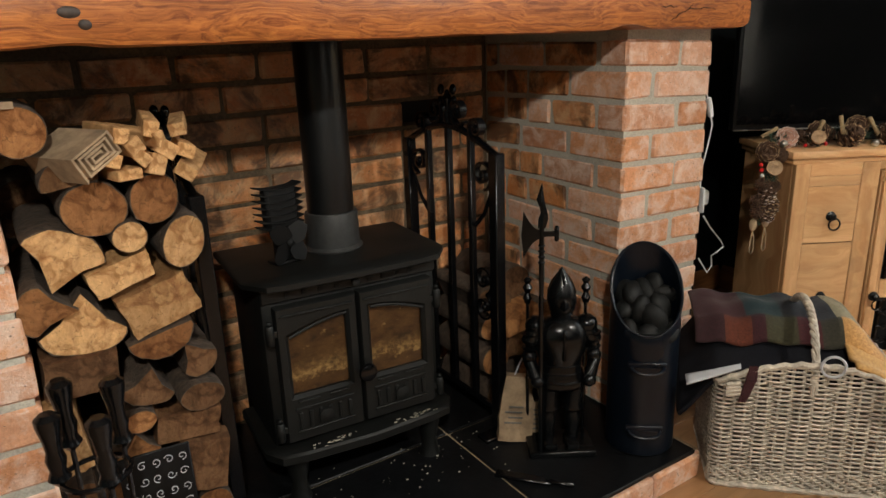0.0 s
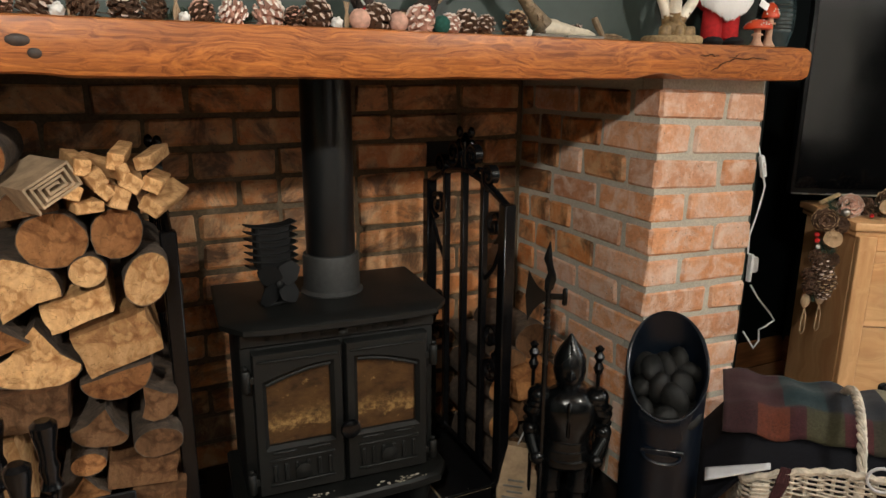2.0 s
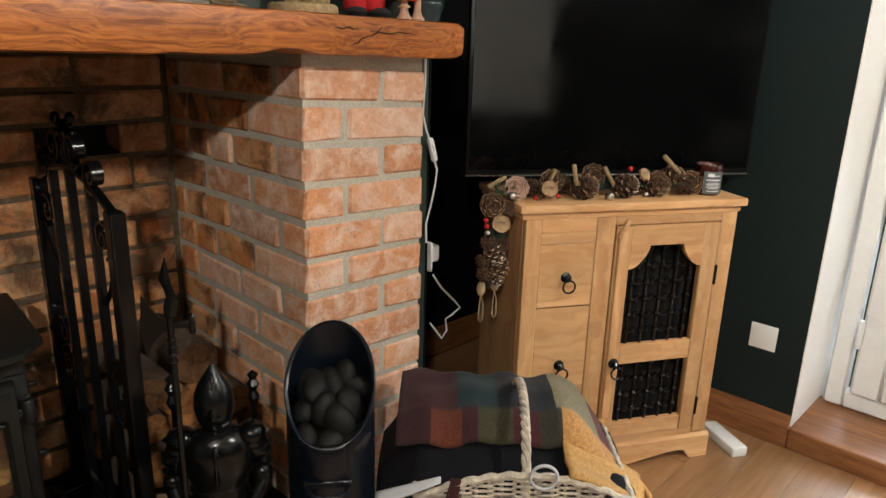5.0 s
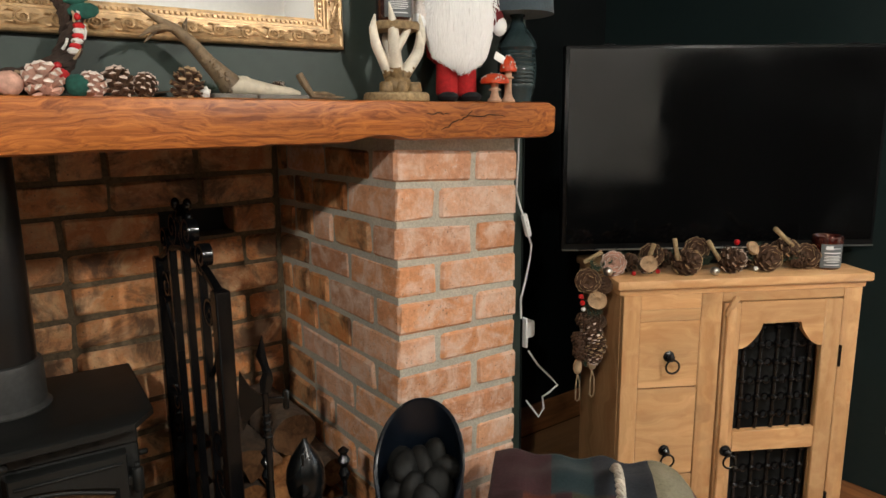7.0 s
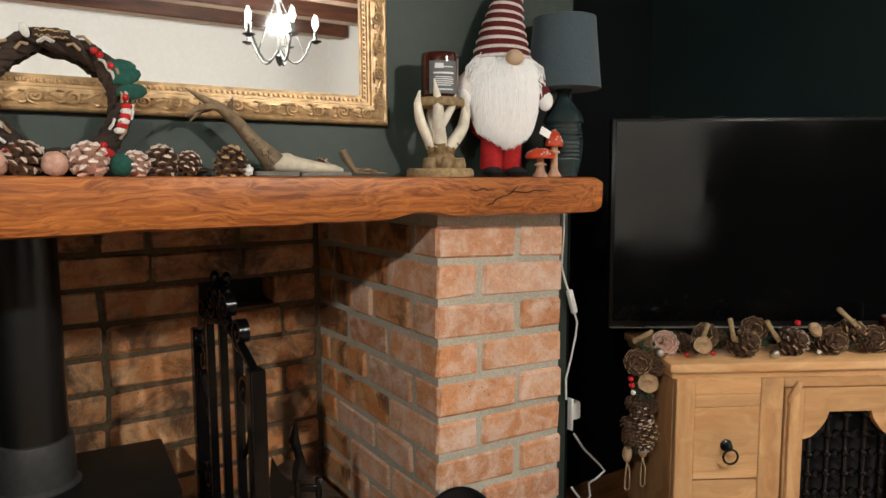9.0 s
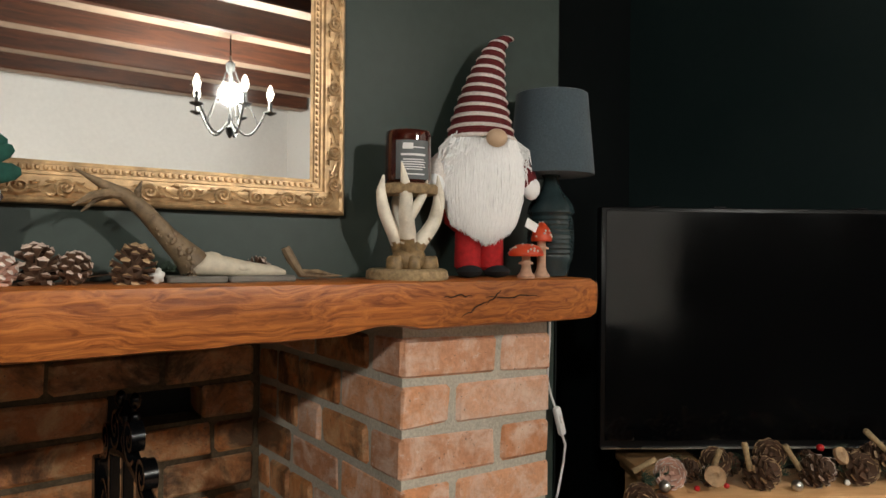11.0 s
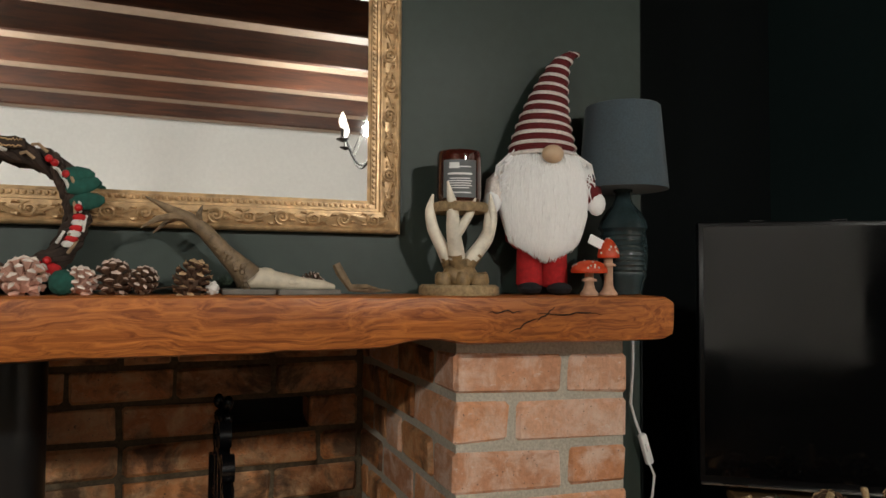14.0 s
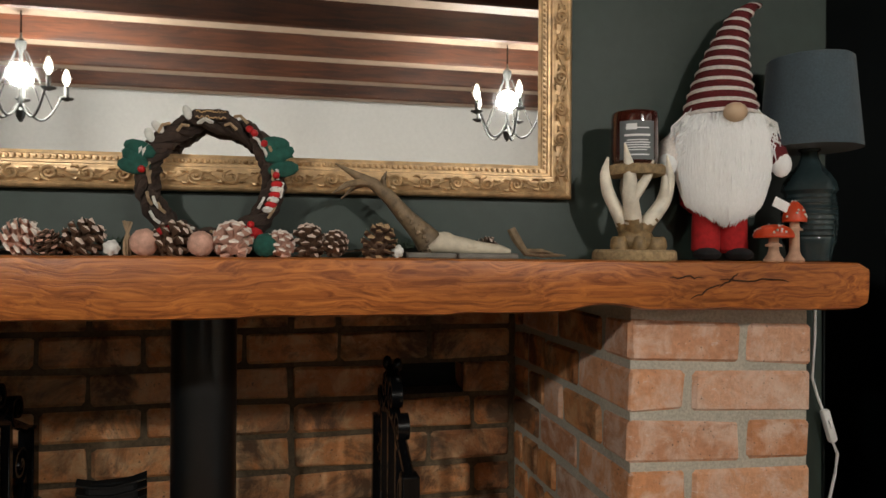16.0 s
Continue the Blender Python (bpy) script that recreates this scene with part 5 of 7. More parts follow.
# darker second row, behind the first
for k in range(18):
    log(-1.42 + 0.085 * (k % 4) + 0.03 * ((k // 4) % 2), 0.13 + 0.19 * (k // 4), "round", 0.10, 0.10, 40 * k, LOGBROWN, 0.22, 0.37)
for x, z, shape, w, h, turn, face, y in ((-0.10, 0.125, "round", 0.12, 0.115, 0, LOGEND, 0.27), (-0.235, 0.118, "half", 0.13, 0.09, 0, LOGBROWN, 0.25), (-0.27, 0.225, "round", 0.105, 0.10, 30, LOGEND, 0.24),
                                         (-0.14, 0.235, "block", 0.12, 0.085, 10, LOGBROWN, 0.27), (-0.27, 0.325, "round", 0.085, 0.08, 0, LOGEND, 0.26), (-0.16, 0.33, "block", 0.14, 0.07, -8, LOGEND, 0.24),
                                         (-0.25, 0.405, "wedge", 0.14, 0.09, 200, LOGBROWN, 0.27), (-0.12, 0.425, "round", 0.13, 0.115, 0, LOGBROWN, 0.33), (-0.05, 0.33, "round", 0.075, 0.075, 0, LOGBROWN, 0.25)):
    log(x, z, shape, w, h, turn, face, 0.26, y)
# kindling on top of the stack
random.seed(5)
for k, (x, z, w, h, turn, yaw) in enumerate(((-1.275, 1.000, 0.032, 0.026, 20, 20), (-1.235, 1.020, 0.030, 0.030, -30, 12), (-1.205, 1.050, 0.026, 0.030, 15, -6), (-1.180, 1.010, 0.036, 0.030, 35, 4),
                                             (-1.160, 1.045, 0.030, 0.024, -10, -14), (-1.155, 0.965, 0.040, 0.026, 38, -18), (-1.200, 0.985, 0.030, 0.040, 20, 8), (-1.250, 0.972, 0.046, 0.020, 0, 16),
                                             (-1.225, 0.998, 0.028, 0.024, 50, -4), (-1.255, 1.042, 0.028, 0.028, 10, 10), (-1.190, 1.030, 0.020, 0.030, -20, 22), (-1.150, 1.005, 0.034, 0.026, 25, -10))):
    bm = bmesh.new()
    v = box(bm, 0, 0.09, 0, w, 0.18, h, 0.002)
    wobble(v, 0.002, 30, k)
    single("kindling_stick", bm, LOGPALE, pose(x, 0.030, z, random.uniform(-4, 4), turn, yaw), "split pale kindling stick on top of the log stack", "kindling", "kindling sticks")
bm = bmesh.new()
turns = []
for k in range(4):
    w = 0.044 - 0.0105 * k
    turns += [(-w, -0.6 * w), (-w, 0.6 * w), (w, 0.6 * w), (w, -0.6 * w + 0.006)]
rows = []
for k, (x, z) in enumerate(turns):
    ox, oz = ((-1, -1), (-1, 1), (1, 1), (1, -1))[k % 4]
    rows.append([(x, 0, z), (x, 0.14, z), (x - 0.0042 * ox, 0.14, z - 0.0042 * oz), (x - 0.0042 * ox, 0, z - 0.0042 * oz)])
rings(bm, rows)
single("folded_card", bm, CARD, pose(-1.300, 0.015, 1.012, 0, -28, 28), "folded corrugated card tucked among the kindling", "card", smooth=False)
bm = bmesh.new()
box(bm, 0, 0.004, 0, 0.052, 0.002, 0.012, 0)
box(bm, -0.026, 0.004, -0.018, 0.004, 0.002, 0.036, 0)
single("price_tag", bm, CARD, pose(-1.435, 0.040, 1.108), "pale paper tag on the topmost log", "tag", smooth=False)


# ---- hearth tools and figures ----
def companion_set():
    c = thing("companion_set", pose(-1.405, -0.105, HEARTH_Z), "black fireside companion set with turned handles", "companion set")
    bm = bmesh.new()
    lathe(bm, ((0.075, 0), (0.078, 0.006), (0.060, 0.016), (0.012, 0.022)), 24)
    part("base", bm, WROUGHT, c)
    bm = bmesh.new()
    tube(bm, [(0, 0, 0.02), (0, 0, 0.43)], 0.007, 8)
    part("post", bm, WROUGHT, c)
    bm = bmesh.new()
    tube(bm, spiral(0, 0, 0.055, 0.055, 0, 1, 0, 24), 0.005, 6)
    for v in bm.verts:
        v.co = Vector((v.co.x, v.co.z, v.co.y + 0.42))
    part("ring", bm, WROUGHT, c)
    for x, y, top in ((-0.055, 0.0, 0.555), (-0.028, 0.045, 0.590), (0.050, 0.020, 0.580), (0.015, -0.05, 0.548)):
        bm = bmesh.new()
        lathe(bm, ((0.008, top - 0.135), (0.019, top - 0.122), (0.013, top - 0.106), (0.017, top - 0.086), (0.013, top - 0.07), (0.015, top - 0.05), (0.021, top - 0.020), (0.021, top - 0.008), (0.012, top)), 14, (x, y, 0))
        hnd = part("handle", bm, WROUGHT, c)
        bm = bmesh.new()
        tube(bm, [(x, y, 0.06), (x, y, top - 0.125)], 0.005, 6)
        box(bm, x, y, 0.075, 0.05, 0.008, 0.06, 0.003)
        part("tool_rod", bm, WROUGHT, hnd)


companion_set()
bm = bmesh.new()
box(bm, 0, 0, 0.18, 0.135, 0.006, 0.36, 0.003)
board = thing("slate_sign", pose(-1.300, -0.012, HEARTH_Z, -4, 0, -4), "black sign with a white scrolled pattern, leaning on the logs", "sign")
part("board", bm, SLATE, board)
random.seed(9)
for r in range(5):
    for q in range(5):
        bm = bmesh.new()
        x, z = -0.05 + 0.025 * q, 0.335 - 0.034 * r
        tube(bm, spiral(x, z, 0.002, 0.010, random.uniform(0, 6), random.choice((-1.1, 1.1)), -0.0045, 12), 0.0010, 5)
        part("scroll_mark", bm, PALECLOTH, board)


def coal_hod():
    h = thing("coal_hod", pose(-0.052, -0.150, HEARTH_Z, 0, 0, -42), "tall black cylindrical coal hod with a slanted mouth", "coal hod")
    R = 0.094
    bm = bmesh.new()
    seg = 40
    def mouth(a):
        return 0.462 + 0.103 * math.sin(a)
    rows = []
    for r, z in ((R - 0.004, 0.0), (R, 0.004), (R, 0.02)):
        rows.append([(r * math.cos(2 * math.pi * k / seg), r * math.sin(2 * math.pi * k / seg), z) for k in range(seg)])
    for f in (0.3, 0.6, 0.9, 1.0):
        rows.append([(R * math.cos(2 * math.pi * k / seg), R * math.sin(2 * math.pi * k / seg), mouth(2 * math.pi * k / seg) * f) for k in range(seg)])
    rows.append([((R - 0.002) * math.cos(2 * math.pi * k / seg), (R - 0.002) * math.sin(2 * math.pi * k / seg), mouth(2 * math.pi * k / seg) + 0.003) for k in range(seg)])
    for f in (1.0, 0.6):
        rows.append([((R - 0.006) * math.cos(2 * math.pi * k / seg), (R - 0.006) * math.sin(2 * math.pi * k / seg), mouth(2 * math.pi * k / seg) * f) for k in range(seg)])
    rings(bm, rows)
    part("body", bm, HODBLACK, h)
    for z in (0.085, 0.275):
        bm = bmesh.new()
        pts = [(0.042 * math.cos(math.pi * t / 10 + math.pi), -R - 0.004 - 0.022 * math.sin(math.pi * t / 10), z - 0.012 * math.sin(math.pi * t / 10)) for t in range(11)]
        tube(bm, pts, 0.0045, 7)
        box(bm, 0, -R + 0.001, z + 0.004, 0.10, 0.008, 0.018, 0.003)
        part("grip", bm, HODBLACK, h)
    bm = bmesh.new()
    pts = [(R * math.cos(a), R * math.sin(a), mouth(a)) for a in (2 * math.pi * k / seg for k in range(seg))]
    tube(bm, pts, 0.0032, 6, closed=True)
    part("rolled_rim", bm, HODBLACK, h)
    bm = bmesh.new()
    lathe(bm, ((R - 0.008, 0.30), (R - 0.008, 0.36)), 20)
    part("fill", bm, COAL, h)


coal_hod()
random.seed(3)
HOD = pose(-0.052, -0.150, HEARTH_Z, 0, 0, -42)
proto = None
for k, (x, y, dz) in enumerate(((-0.05, -0.045, 0), (0.0, -0.055, 0.0), (0.05, -0.042, 0), (-0.055, 0.01, 0), (-0.012, -0.005, 0.02), (0.04, 0.008, 0.012), (0.0, 0.045, 0.01), (-0.045, 0.05, 0.0), (0.048, 0.05, 0.0), (0.02, -0.03, 0.028), (-0.03, 0.025, 0.03), (0.025, 0.062, 0.006))):
    z = 0.335 + 0.85 * (y + 0.06) + dz
    m = HOD @ pose(x, y, z, random.uniform(0, 180), random.uniform(0, 180), random.uniform(0, 180))
    if proto is None:
        bm = bmesh.new()
        v = ball(bm, (0, 0, 0), 0.034, 16, (1.28, 1.0, 0.74))
        wobble(v, 0.0015, 60)
        proto = single("coal_briquette", bm, COAL, m, "black pillow-shaped smokeless coal in the hod", "coal", "coals in the hod")
    else:
        copy_thing(proto, m)


def knight():
    """A cast knight with a halberd, in one mesh."""
    bm = bmesh.new()
    box(bm, 0, 0, 0.009, 0.185, 0.120, 0.018, 0.003)
    for s in (-1, 1):
        box(bm, s * 0.030, -0.014, 0.026, 0.036, 0.075, 0.020, 0.008, seg=2)
        lathe(bm, ((0.018, 0.03), (0.021, 0.07), (0.025, 0.095), (0.019, 0.118), (0.029, 0.128), (0.025, 0.145), (0.031, 0.19), (0.036, 0.225)), 14, (s * 0.034, 0, 0))
        arm = [(s * 0.066, 0.0, 0.372), (s * 0.086, -0.004, 0.335), (s * 0.088, -0.016, 0.28), (s * 0.074, -0.036, 0.240)]
        tube(bm, arm, 0.02, 12, radii=[0.026, 0.024, 0.018, 0.017])
        ball(bm, (s * 0.068, 0.0, 0.378), 0.031, 14, (1, 1, 0.85))
        ball(bm, (s * 0.088, -0.012, 0.292), 0.021, 12)
        ball(bm, (s * 0.070, -0.042, 0.230), 0.019, 12)
        for z in (0.315, 0.335, 0.355):
            lathe(bm, ((0.020, -0.003), (0.027, 0), (0.020, 0.003)), 12, (s * 0.082, -0.004, z))
    lathe(bm, ((0.060, 0.195), (0.070, 0.205), (0.066, 0.235), (0.056, 0.262), (0.058, 0.275), (0.066, 0.30), (0.074, 0.335), (0.070, 0.372), (0.045, 0.395), (0.026, 0.402), (0.032, 0.410), (0.024, 0.418)), 24, squash=0.72)
    for z, r in ((0.222, 0.072), (0.245, 0.064), (0.268, 0.060)):
        lathe(bm, ((r - 0.006, -0.004), (r, 0.0), (r - 0.006, 0.004)), 24, (0, 0, z), squash=0.74)
    box(bm, 0, -0.045, 0.335, 0.010, 0.020, 0.09, 0.004)
    # helmet, pointed, with visor
    lathe(bm, ((0.026, 0.412), (0.036, 0.425), (0.040, 0.448), (0.038, 0.475), (0.028, 0.502), (0.012, 0.525), (0.002, 0.540)), 20, squash=1.08)
    rows = []
    for z, w, d in ((0.420, 0.030, 0.030), (0.440, 0.034, 0.052), (0.455, 0.036, 0.050), (0.470, 0.034, 0.036)):
        rows.append([(-w, 0.0, z), (-0.5 * w, -0.7 * d, z), (0, -d, z), (0.5 * w, -0.7 * d, z), (w, 0.0, z)])
    rings(bm, rows, closed=False)
    box(bm, 0, 0.002, 0.495, 0.005, 0.07, 0.06, 0.002)
    # halberd, held upright
    hx, hy = -0.062, -0.045
    tube(bm, [(hx, hy, 0.02), (hx, hy, 0.66)], 0.0065, 10)
    for z in (0.57, 0.585, 0.60, 0.615):
        ball(bm, (hx, hy, z), 0.010, 8, (1, 1, 0.5))
    rows = []
    for z, x, w in ((0.66, 0.0, 0.010), (0.685, 0.004, 0.013), (0.70, 0.006, 0.009), (0.715, 0.002, 0.008), (0.735, -0.004, 0.010), (0.775, 0.0, 0.001)):
        rows.append([(hx + x - w, hy, z), (hx + x, hy - 0.004, z), (hx + x + w, hy, z), (hx + x, hy + 0.004, z)])
    rings(bm, rows)
    rows = []
    for k in range(7):
        t = k / 6
        x, half = -0.046 * t, 0.010 + 0.052 * t ** 2
        bow = 0.006 * t
        rows.append([(hx + x, hy - 0.004 * (1 - t) - 0.0006, 0.645 - half), (hx + x - bow, hy - 0.004 * (1 - t) - 0.0006, 0.645), (hx + x, hy - 0.004 * (1 - t) - 0.0006, 0.645 + half),
                     (hx + x, hy + 0.004 * (1 - t) + 0.0006, 0.645 + half), (hx + x - bow, hy + 0.004 * (1 - t) + 0.0006, 0.645), (hx + x, hy + 0.004 * (1 - t) + 0.0006, 0.645 - half)])
    rings(bm, rows)
    box(bm, hx + 0.018, hy, 0.645, 0.036, 0.007, 0.014, 0.002)
    box(bm, hx + 0.038, hy, 0.645, 0.012, 0.008, 0.042, 0.005)
    return single("knight_statue", bm, STATUE, pose(-0.262, -0.045, HEARTH_Z, 0, 0, -32), "black cast-metal knight figure holding a halberd on the hearth", "statue")


knight()
for dx, dy, top in ((-0.085, 0.045, 0.50), (0.075, 0.045, 0.495)):
    t = thing("fire_tool", pose(-0.262, -0.045, HEARTH_Z, 0, 0, -32) @ pose(dx, dy, 0.0), "black fire iron with a knobbed handle behind the knight", "fire iron", "fire irons by the knight")
    bm = bmesh.new()
    lathe(bm, ((0.008, top - 0.075), (0.013, top - 0.06), (0.007, top - 0.045), (0.014, top - 0.03), (0.007, top - 0.018), (0.012, top - 0.008), (0.003, top)), 12)
    part("handle", bm, WROUGHT, t)
    bm = bmesh.new()
    tube(bm, [(0, 0, 0.0), (0, 0, top - 0.07)], 0.005, 7)
    part("rod", bm, WROUGHT, t)


# paper sack of firelighters beside the knight
bm = bmesh.new()
rows = []
for k in range(9):
    t = k / 8
    w, d = 0.050 - 0.014 * t ** 3, 0.036 - 0.022 * t ** 2
    rows.append([(sx * w + 0.006 * noise.noise(Vector((sx * 3, sy * 2, t * 6))), sy * d + 0.006 * noise.noise(Vector((sy * 5, sx, t * 7))), 0.19 * t) for sx, sy in ((-1, -1), (-0.3, -1.1), (0.4, -1.05), (1, -1), (1, 1), (0, 1.1), (-1, 1))])
rings(bm, rows)
sack = thing("paper_sack", pose(-0.335, 0.075, HEARTH_Z, -6, 6, -30), "crumpled brown paper sack on the hearth beside the knight", "sack")
part("bag", bm, CARD, sack)
for k in range(4):
    bm = bmesh.new()
    box(bm, -0.012 + 0.006 * (k % 2), -0.043, 0.060 + 0.016 * k, 0.05 - 0.008 * (k % 2), 0.002, 0.005)
    part("print_bar", bm, PRINT, sack)
bm = bmesh.new()
tube(bm, [(-0.01, 0, 0.188), (0.0, -0.004, 0.225), (0.018, -0.006, 0.27)], 0.0022, 5)
part("string", bm, PALECLOTH, sack)
bm = bmesh.new()
box(bm, 0, 0, 0.055, 0.055, 0.004, 0.11, 0.001)
card = thing("card_packet", pose(-0.292, 0.028, HEARTH_Z, -10, 0, -34), "small printed card packet leaning by the knight", "packet")
part("card", bm, CARD, card)
for k in range(5):
    bm = bmesh.new()
    box(bm, 0, -0.003, 0.03 + 0.014 * k, 0.035, 0.002, 0.005)
    part("print_bar", bm, PRINT, card)
bm = bmesh.new()
box(bm, 0, 0, 0.006, 0.030, 0.15, 0.010, 0.003)
box(bm, 0, -0.10, 0.009, 0.016, 0.07, 0.014, 0.005)
single("hearth_brush", bm, WROUGHT, pose(-0.445, -0.105, HEARTH_Z, 0, 0, 38), "black hearth brush lying on the slate", "brush")


# ---- things on the mantel ----
def cone_mesh(name, r, h, tip, seed, heart=None):
    """A pine cone of whorled scales round a core."""
    rnd = random.Random(seed)
    bm = bmesh.new()
    core = lathe(bm, ((0.3 * r, -0.5 * h), (0.62 * r, -0.2 * h), (0.5 * r, 0.2 * h), (0.12 * r, 0.5 * h)), 9)
    n = 46
    for k in range(n):
        t = (k + 0.5) / n
        a = k * 2.39996
        z = h * (t - 0.5)
        reach = r * math.sin(math.pi * (0.16 + 0.74 * t)) ** 0.8
        d = Vector((math.cos(a), math.sin(a), 0.15 + 0.9 * (t - 0.3)))
        d.normalize()
        sd = Vector((-math.sin(a), math.cos(a), 0))
        up = d.cross(sd)
        root = Vector((0.4 * reach * math.cos(a), 0.4 * reach * math.sin(a), z))
        endp = root + d * (0.72 * reach)
        w = 0.26 * r * rnd.uniform(0.85, 1.15)
        q = [bm.verts.new(p) for p in (root - sd * 0.3 * w, root + sd * 0.3 * w, endp + sd * w - up * 0.02 * r, endp + d * 0.12 * r + up * 0.06 * r, endp - sd * w - up * 0.02 * r, root + up * -0.16 * r)]
        e = [bm.verts.new(p) for p in (endp + sd * 0.75 * w - up * 0.15 * r, endp - sd * 0.75 * w - up * 0.15 * r)]
        bm.faces.new((q[0], q[1], q[2], q[4]))
        f = bm.faces.new((q[2], q[3], q[4]))
        f.material_index = 1
        f2 = bm.faces.new((q[4], q[2], e[0], e[1]))
        f2.material_index = 1 if tip is FROST or k % 3 == 0 else 0
        bm.faces.new((e[0], q[5], e[1]))
        bm.faces.new((q[2], q[1], q[5], e[0]))
        bm.faces.new((q[0], q[4], e[1], q[5]))
    return finish(bm, name, (heart or CONE, tip), smooth=False)


CONES = [cone_mesh("pine_cone", 0.021, 0.040, CONETIP, 1), cone_mesh("pine_cone", 0.018, 0.034, CONE, 2), cone_mesh("pine_cone", 0.020, 0.036, PINKCONE, 3),
         cone_mesh("pine_cone", 0.0165, 0.030, CONETIP, 4), cone_mesh("pine_cone", 0.0215, 0.034, FROST, 5, PINKCONE), cone_mesh("pine_cone", 0.022, 0.046, GOLDTIP, 6)]


def cone(kind, m, where, group, size=1.0):
    ob = new("pine_cone", CONES[kind])
    ob.matrix_world = m @ Matrix.Scale(size, 4)
    tone = ("frost-tipped brown", "dark brown", "blush-pink painted", "small whitened", "thickly frosted blush", "gold-brown open")[kind]
    return tagged(ob, f"{tone} pine cone in the garland {where}", "pine cone", group)


def pompom(m, material, label, r, group):
    bm = bmesh.new()
    skin = ball(bm, (0, 0, 0), r, 36)
    knobs = []
    count = 16 if material is WHITEFELT else 60
    for k in range(count):
        z = 1 - 2 * (k + 0.5) / count
        a, q = k * 2.39996, math.sqrt(1 - z * z)
        knobs.append(Vector((q * math.cos(a), q * math.sin(a), z)))
    for v in skin:
        d = v.co.normalized()
        near = max(d.dot(p) for p in knobs)
        v.co = d * r * (1.03 - 2.6 * min(0.08, 1 - near))
    ob = single("pompom", bm, material, m, label, "bauble", group)
    return ob


def sprig(m, n, length, seed, where, group):
    """A fir sprig of single needles."""
    rnd = random.Random(seed)
    bm = bmesh.new()
    for k in range(n):
        t = rnd.random()
        root = Vector((length * (t - 0.5), 0, 0.004 + 0.006 * math.sin(t * 3)))
        d = Vector((rnd.uniform(-0.6, 0.9), rnd.uniform(-1, 1), rnd.uniform(-0.1, 1.0))).normalized()
        ln = rnd.uniform(0.012, 0.026)
        sd = d.cross(Vector((0.3, 0.2, 1))).normalized() * 0.0009
        q = [bm.verts.new(p) for p in (root - sd, root + sd, root + d * ln)]
        bm.faces.new(q)
        up = d.cross(sd).normalized() * 0.0007
        q2 = [bm.verts.new(p) for p in (root - up, root + up, root + d * ln)]
        bm.faces.new(q2)
    tube(bm, [(length * (t / 6 - 0.5), 0, 0.004 + 0.006 * math.sin(t / 2)) for t in range(7)], 0.0012, 5)
    return single("fir_sprig", bm, NEEDLE, m, f"artificial green fir sprig in the garland {where}", "sprig", group, smooth=False)


random.seed(17)
MG = "garland along the mantel"
ROW = ((-1.428, 3, 1.0), (-1.382, 0, 1.0), (-1.338, 2, 0.9), (-1.290, 0, 1.15), (-1.225, 1, 1.1), (-1.165, 0, 1.1), (-1.120, 1, 1.05), (-1.045, 2, 0.95), (-0.995, 4, 1.05), (-0.932, 4, 1.2),
       (-0.891, 2, 0.85), (-0.850, 0, 1.2), (-0.732, 0, 1.2), (-0.646, 4, 1.22), (-0.579, 4, 0.95), (-0.537, 0, 1.15), (-0.497, 3, 1.1), (-0.430, 5, 1.12), (-0.285, 2, 0.8), (-0.245, 0, 0.85))
for x, kind, s in ROW:
    y = random.uniform(-0.030, 0.0) + (0.03 if x > -0.35 else 0)
    cone(kind, pose(x, y, mantel_top(x) + 0.0195 * s, random.uniform(-60, 60), random.uniform(-40, 40), random.uniform(0, 360)), "on the mantel", MG, s)
for x, mat, lab, r in ((-1.262, WHITEFELT, "white felt ball in the mantel garland", 0.013), (-0.812, WHITEFELT, "white felt ball in the mantel garland", 0.012), (-0.768, PINKCONE, "tan ball in the mantel garland", 0.020),
                       (-0.691, PINKCONE, "pale pink textured ball in the mantel garland", 0.019), (-0.402, WHITEFELT, "small white ball in the mantel garland", 0.011),
                       (-1.075, WHITEFELT, "white felt ball in the mantel garland", 0.010), (-0.600, HOLLY, "dark green textured ball in the mantel garland", 0.018)):
    pompom(pose(x, -0.022, mantel_top(x) + r * 0.98), mat, lab, r, MG)
for k, x in enumerate((-1.245, -1.085, -0.960, -0.820, -0.665, -0.605, -0.395, -1.35)):
    sprig(pose(x, 0.0, mantel_top(x) + 0.004, 0, -20, random.uniform(-30, 30)), 110, 0.05, k, "on the mantel", MG)
bm = bmesh.new()
tube(bm, [(x, 0.004, mantel_top(x) + 0.010 + 0.004 * math.sin(x * 40)) for x in [-1.45 + 0.03 * k for k in range(38)]], 0.0012, 5)
single("garland_string", bm, TWIG, pose(0, 0, 0), "thin brown string of the mantel garland", "string", MG)
for x in (-1.245, -0.795, -1.09):
    bm = bmesh.new()
    for k in range(3):
        tube(bm, [(0.004 * k, 0.003 * k, 0), (0.004 * k - 0.003, 0, 0.02), (0.002 - 0.005 * k, 0.002, 0.05)], 0.0024, 5)
    single("cinnamon_stick", bm, CARD, pose(x, -0.02, mantel_top(x), 0, 8, 20), "upright bundle of pale sticks in the garland", "stick", MG)


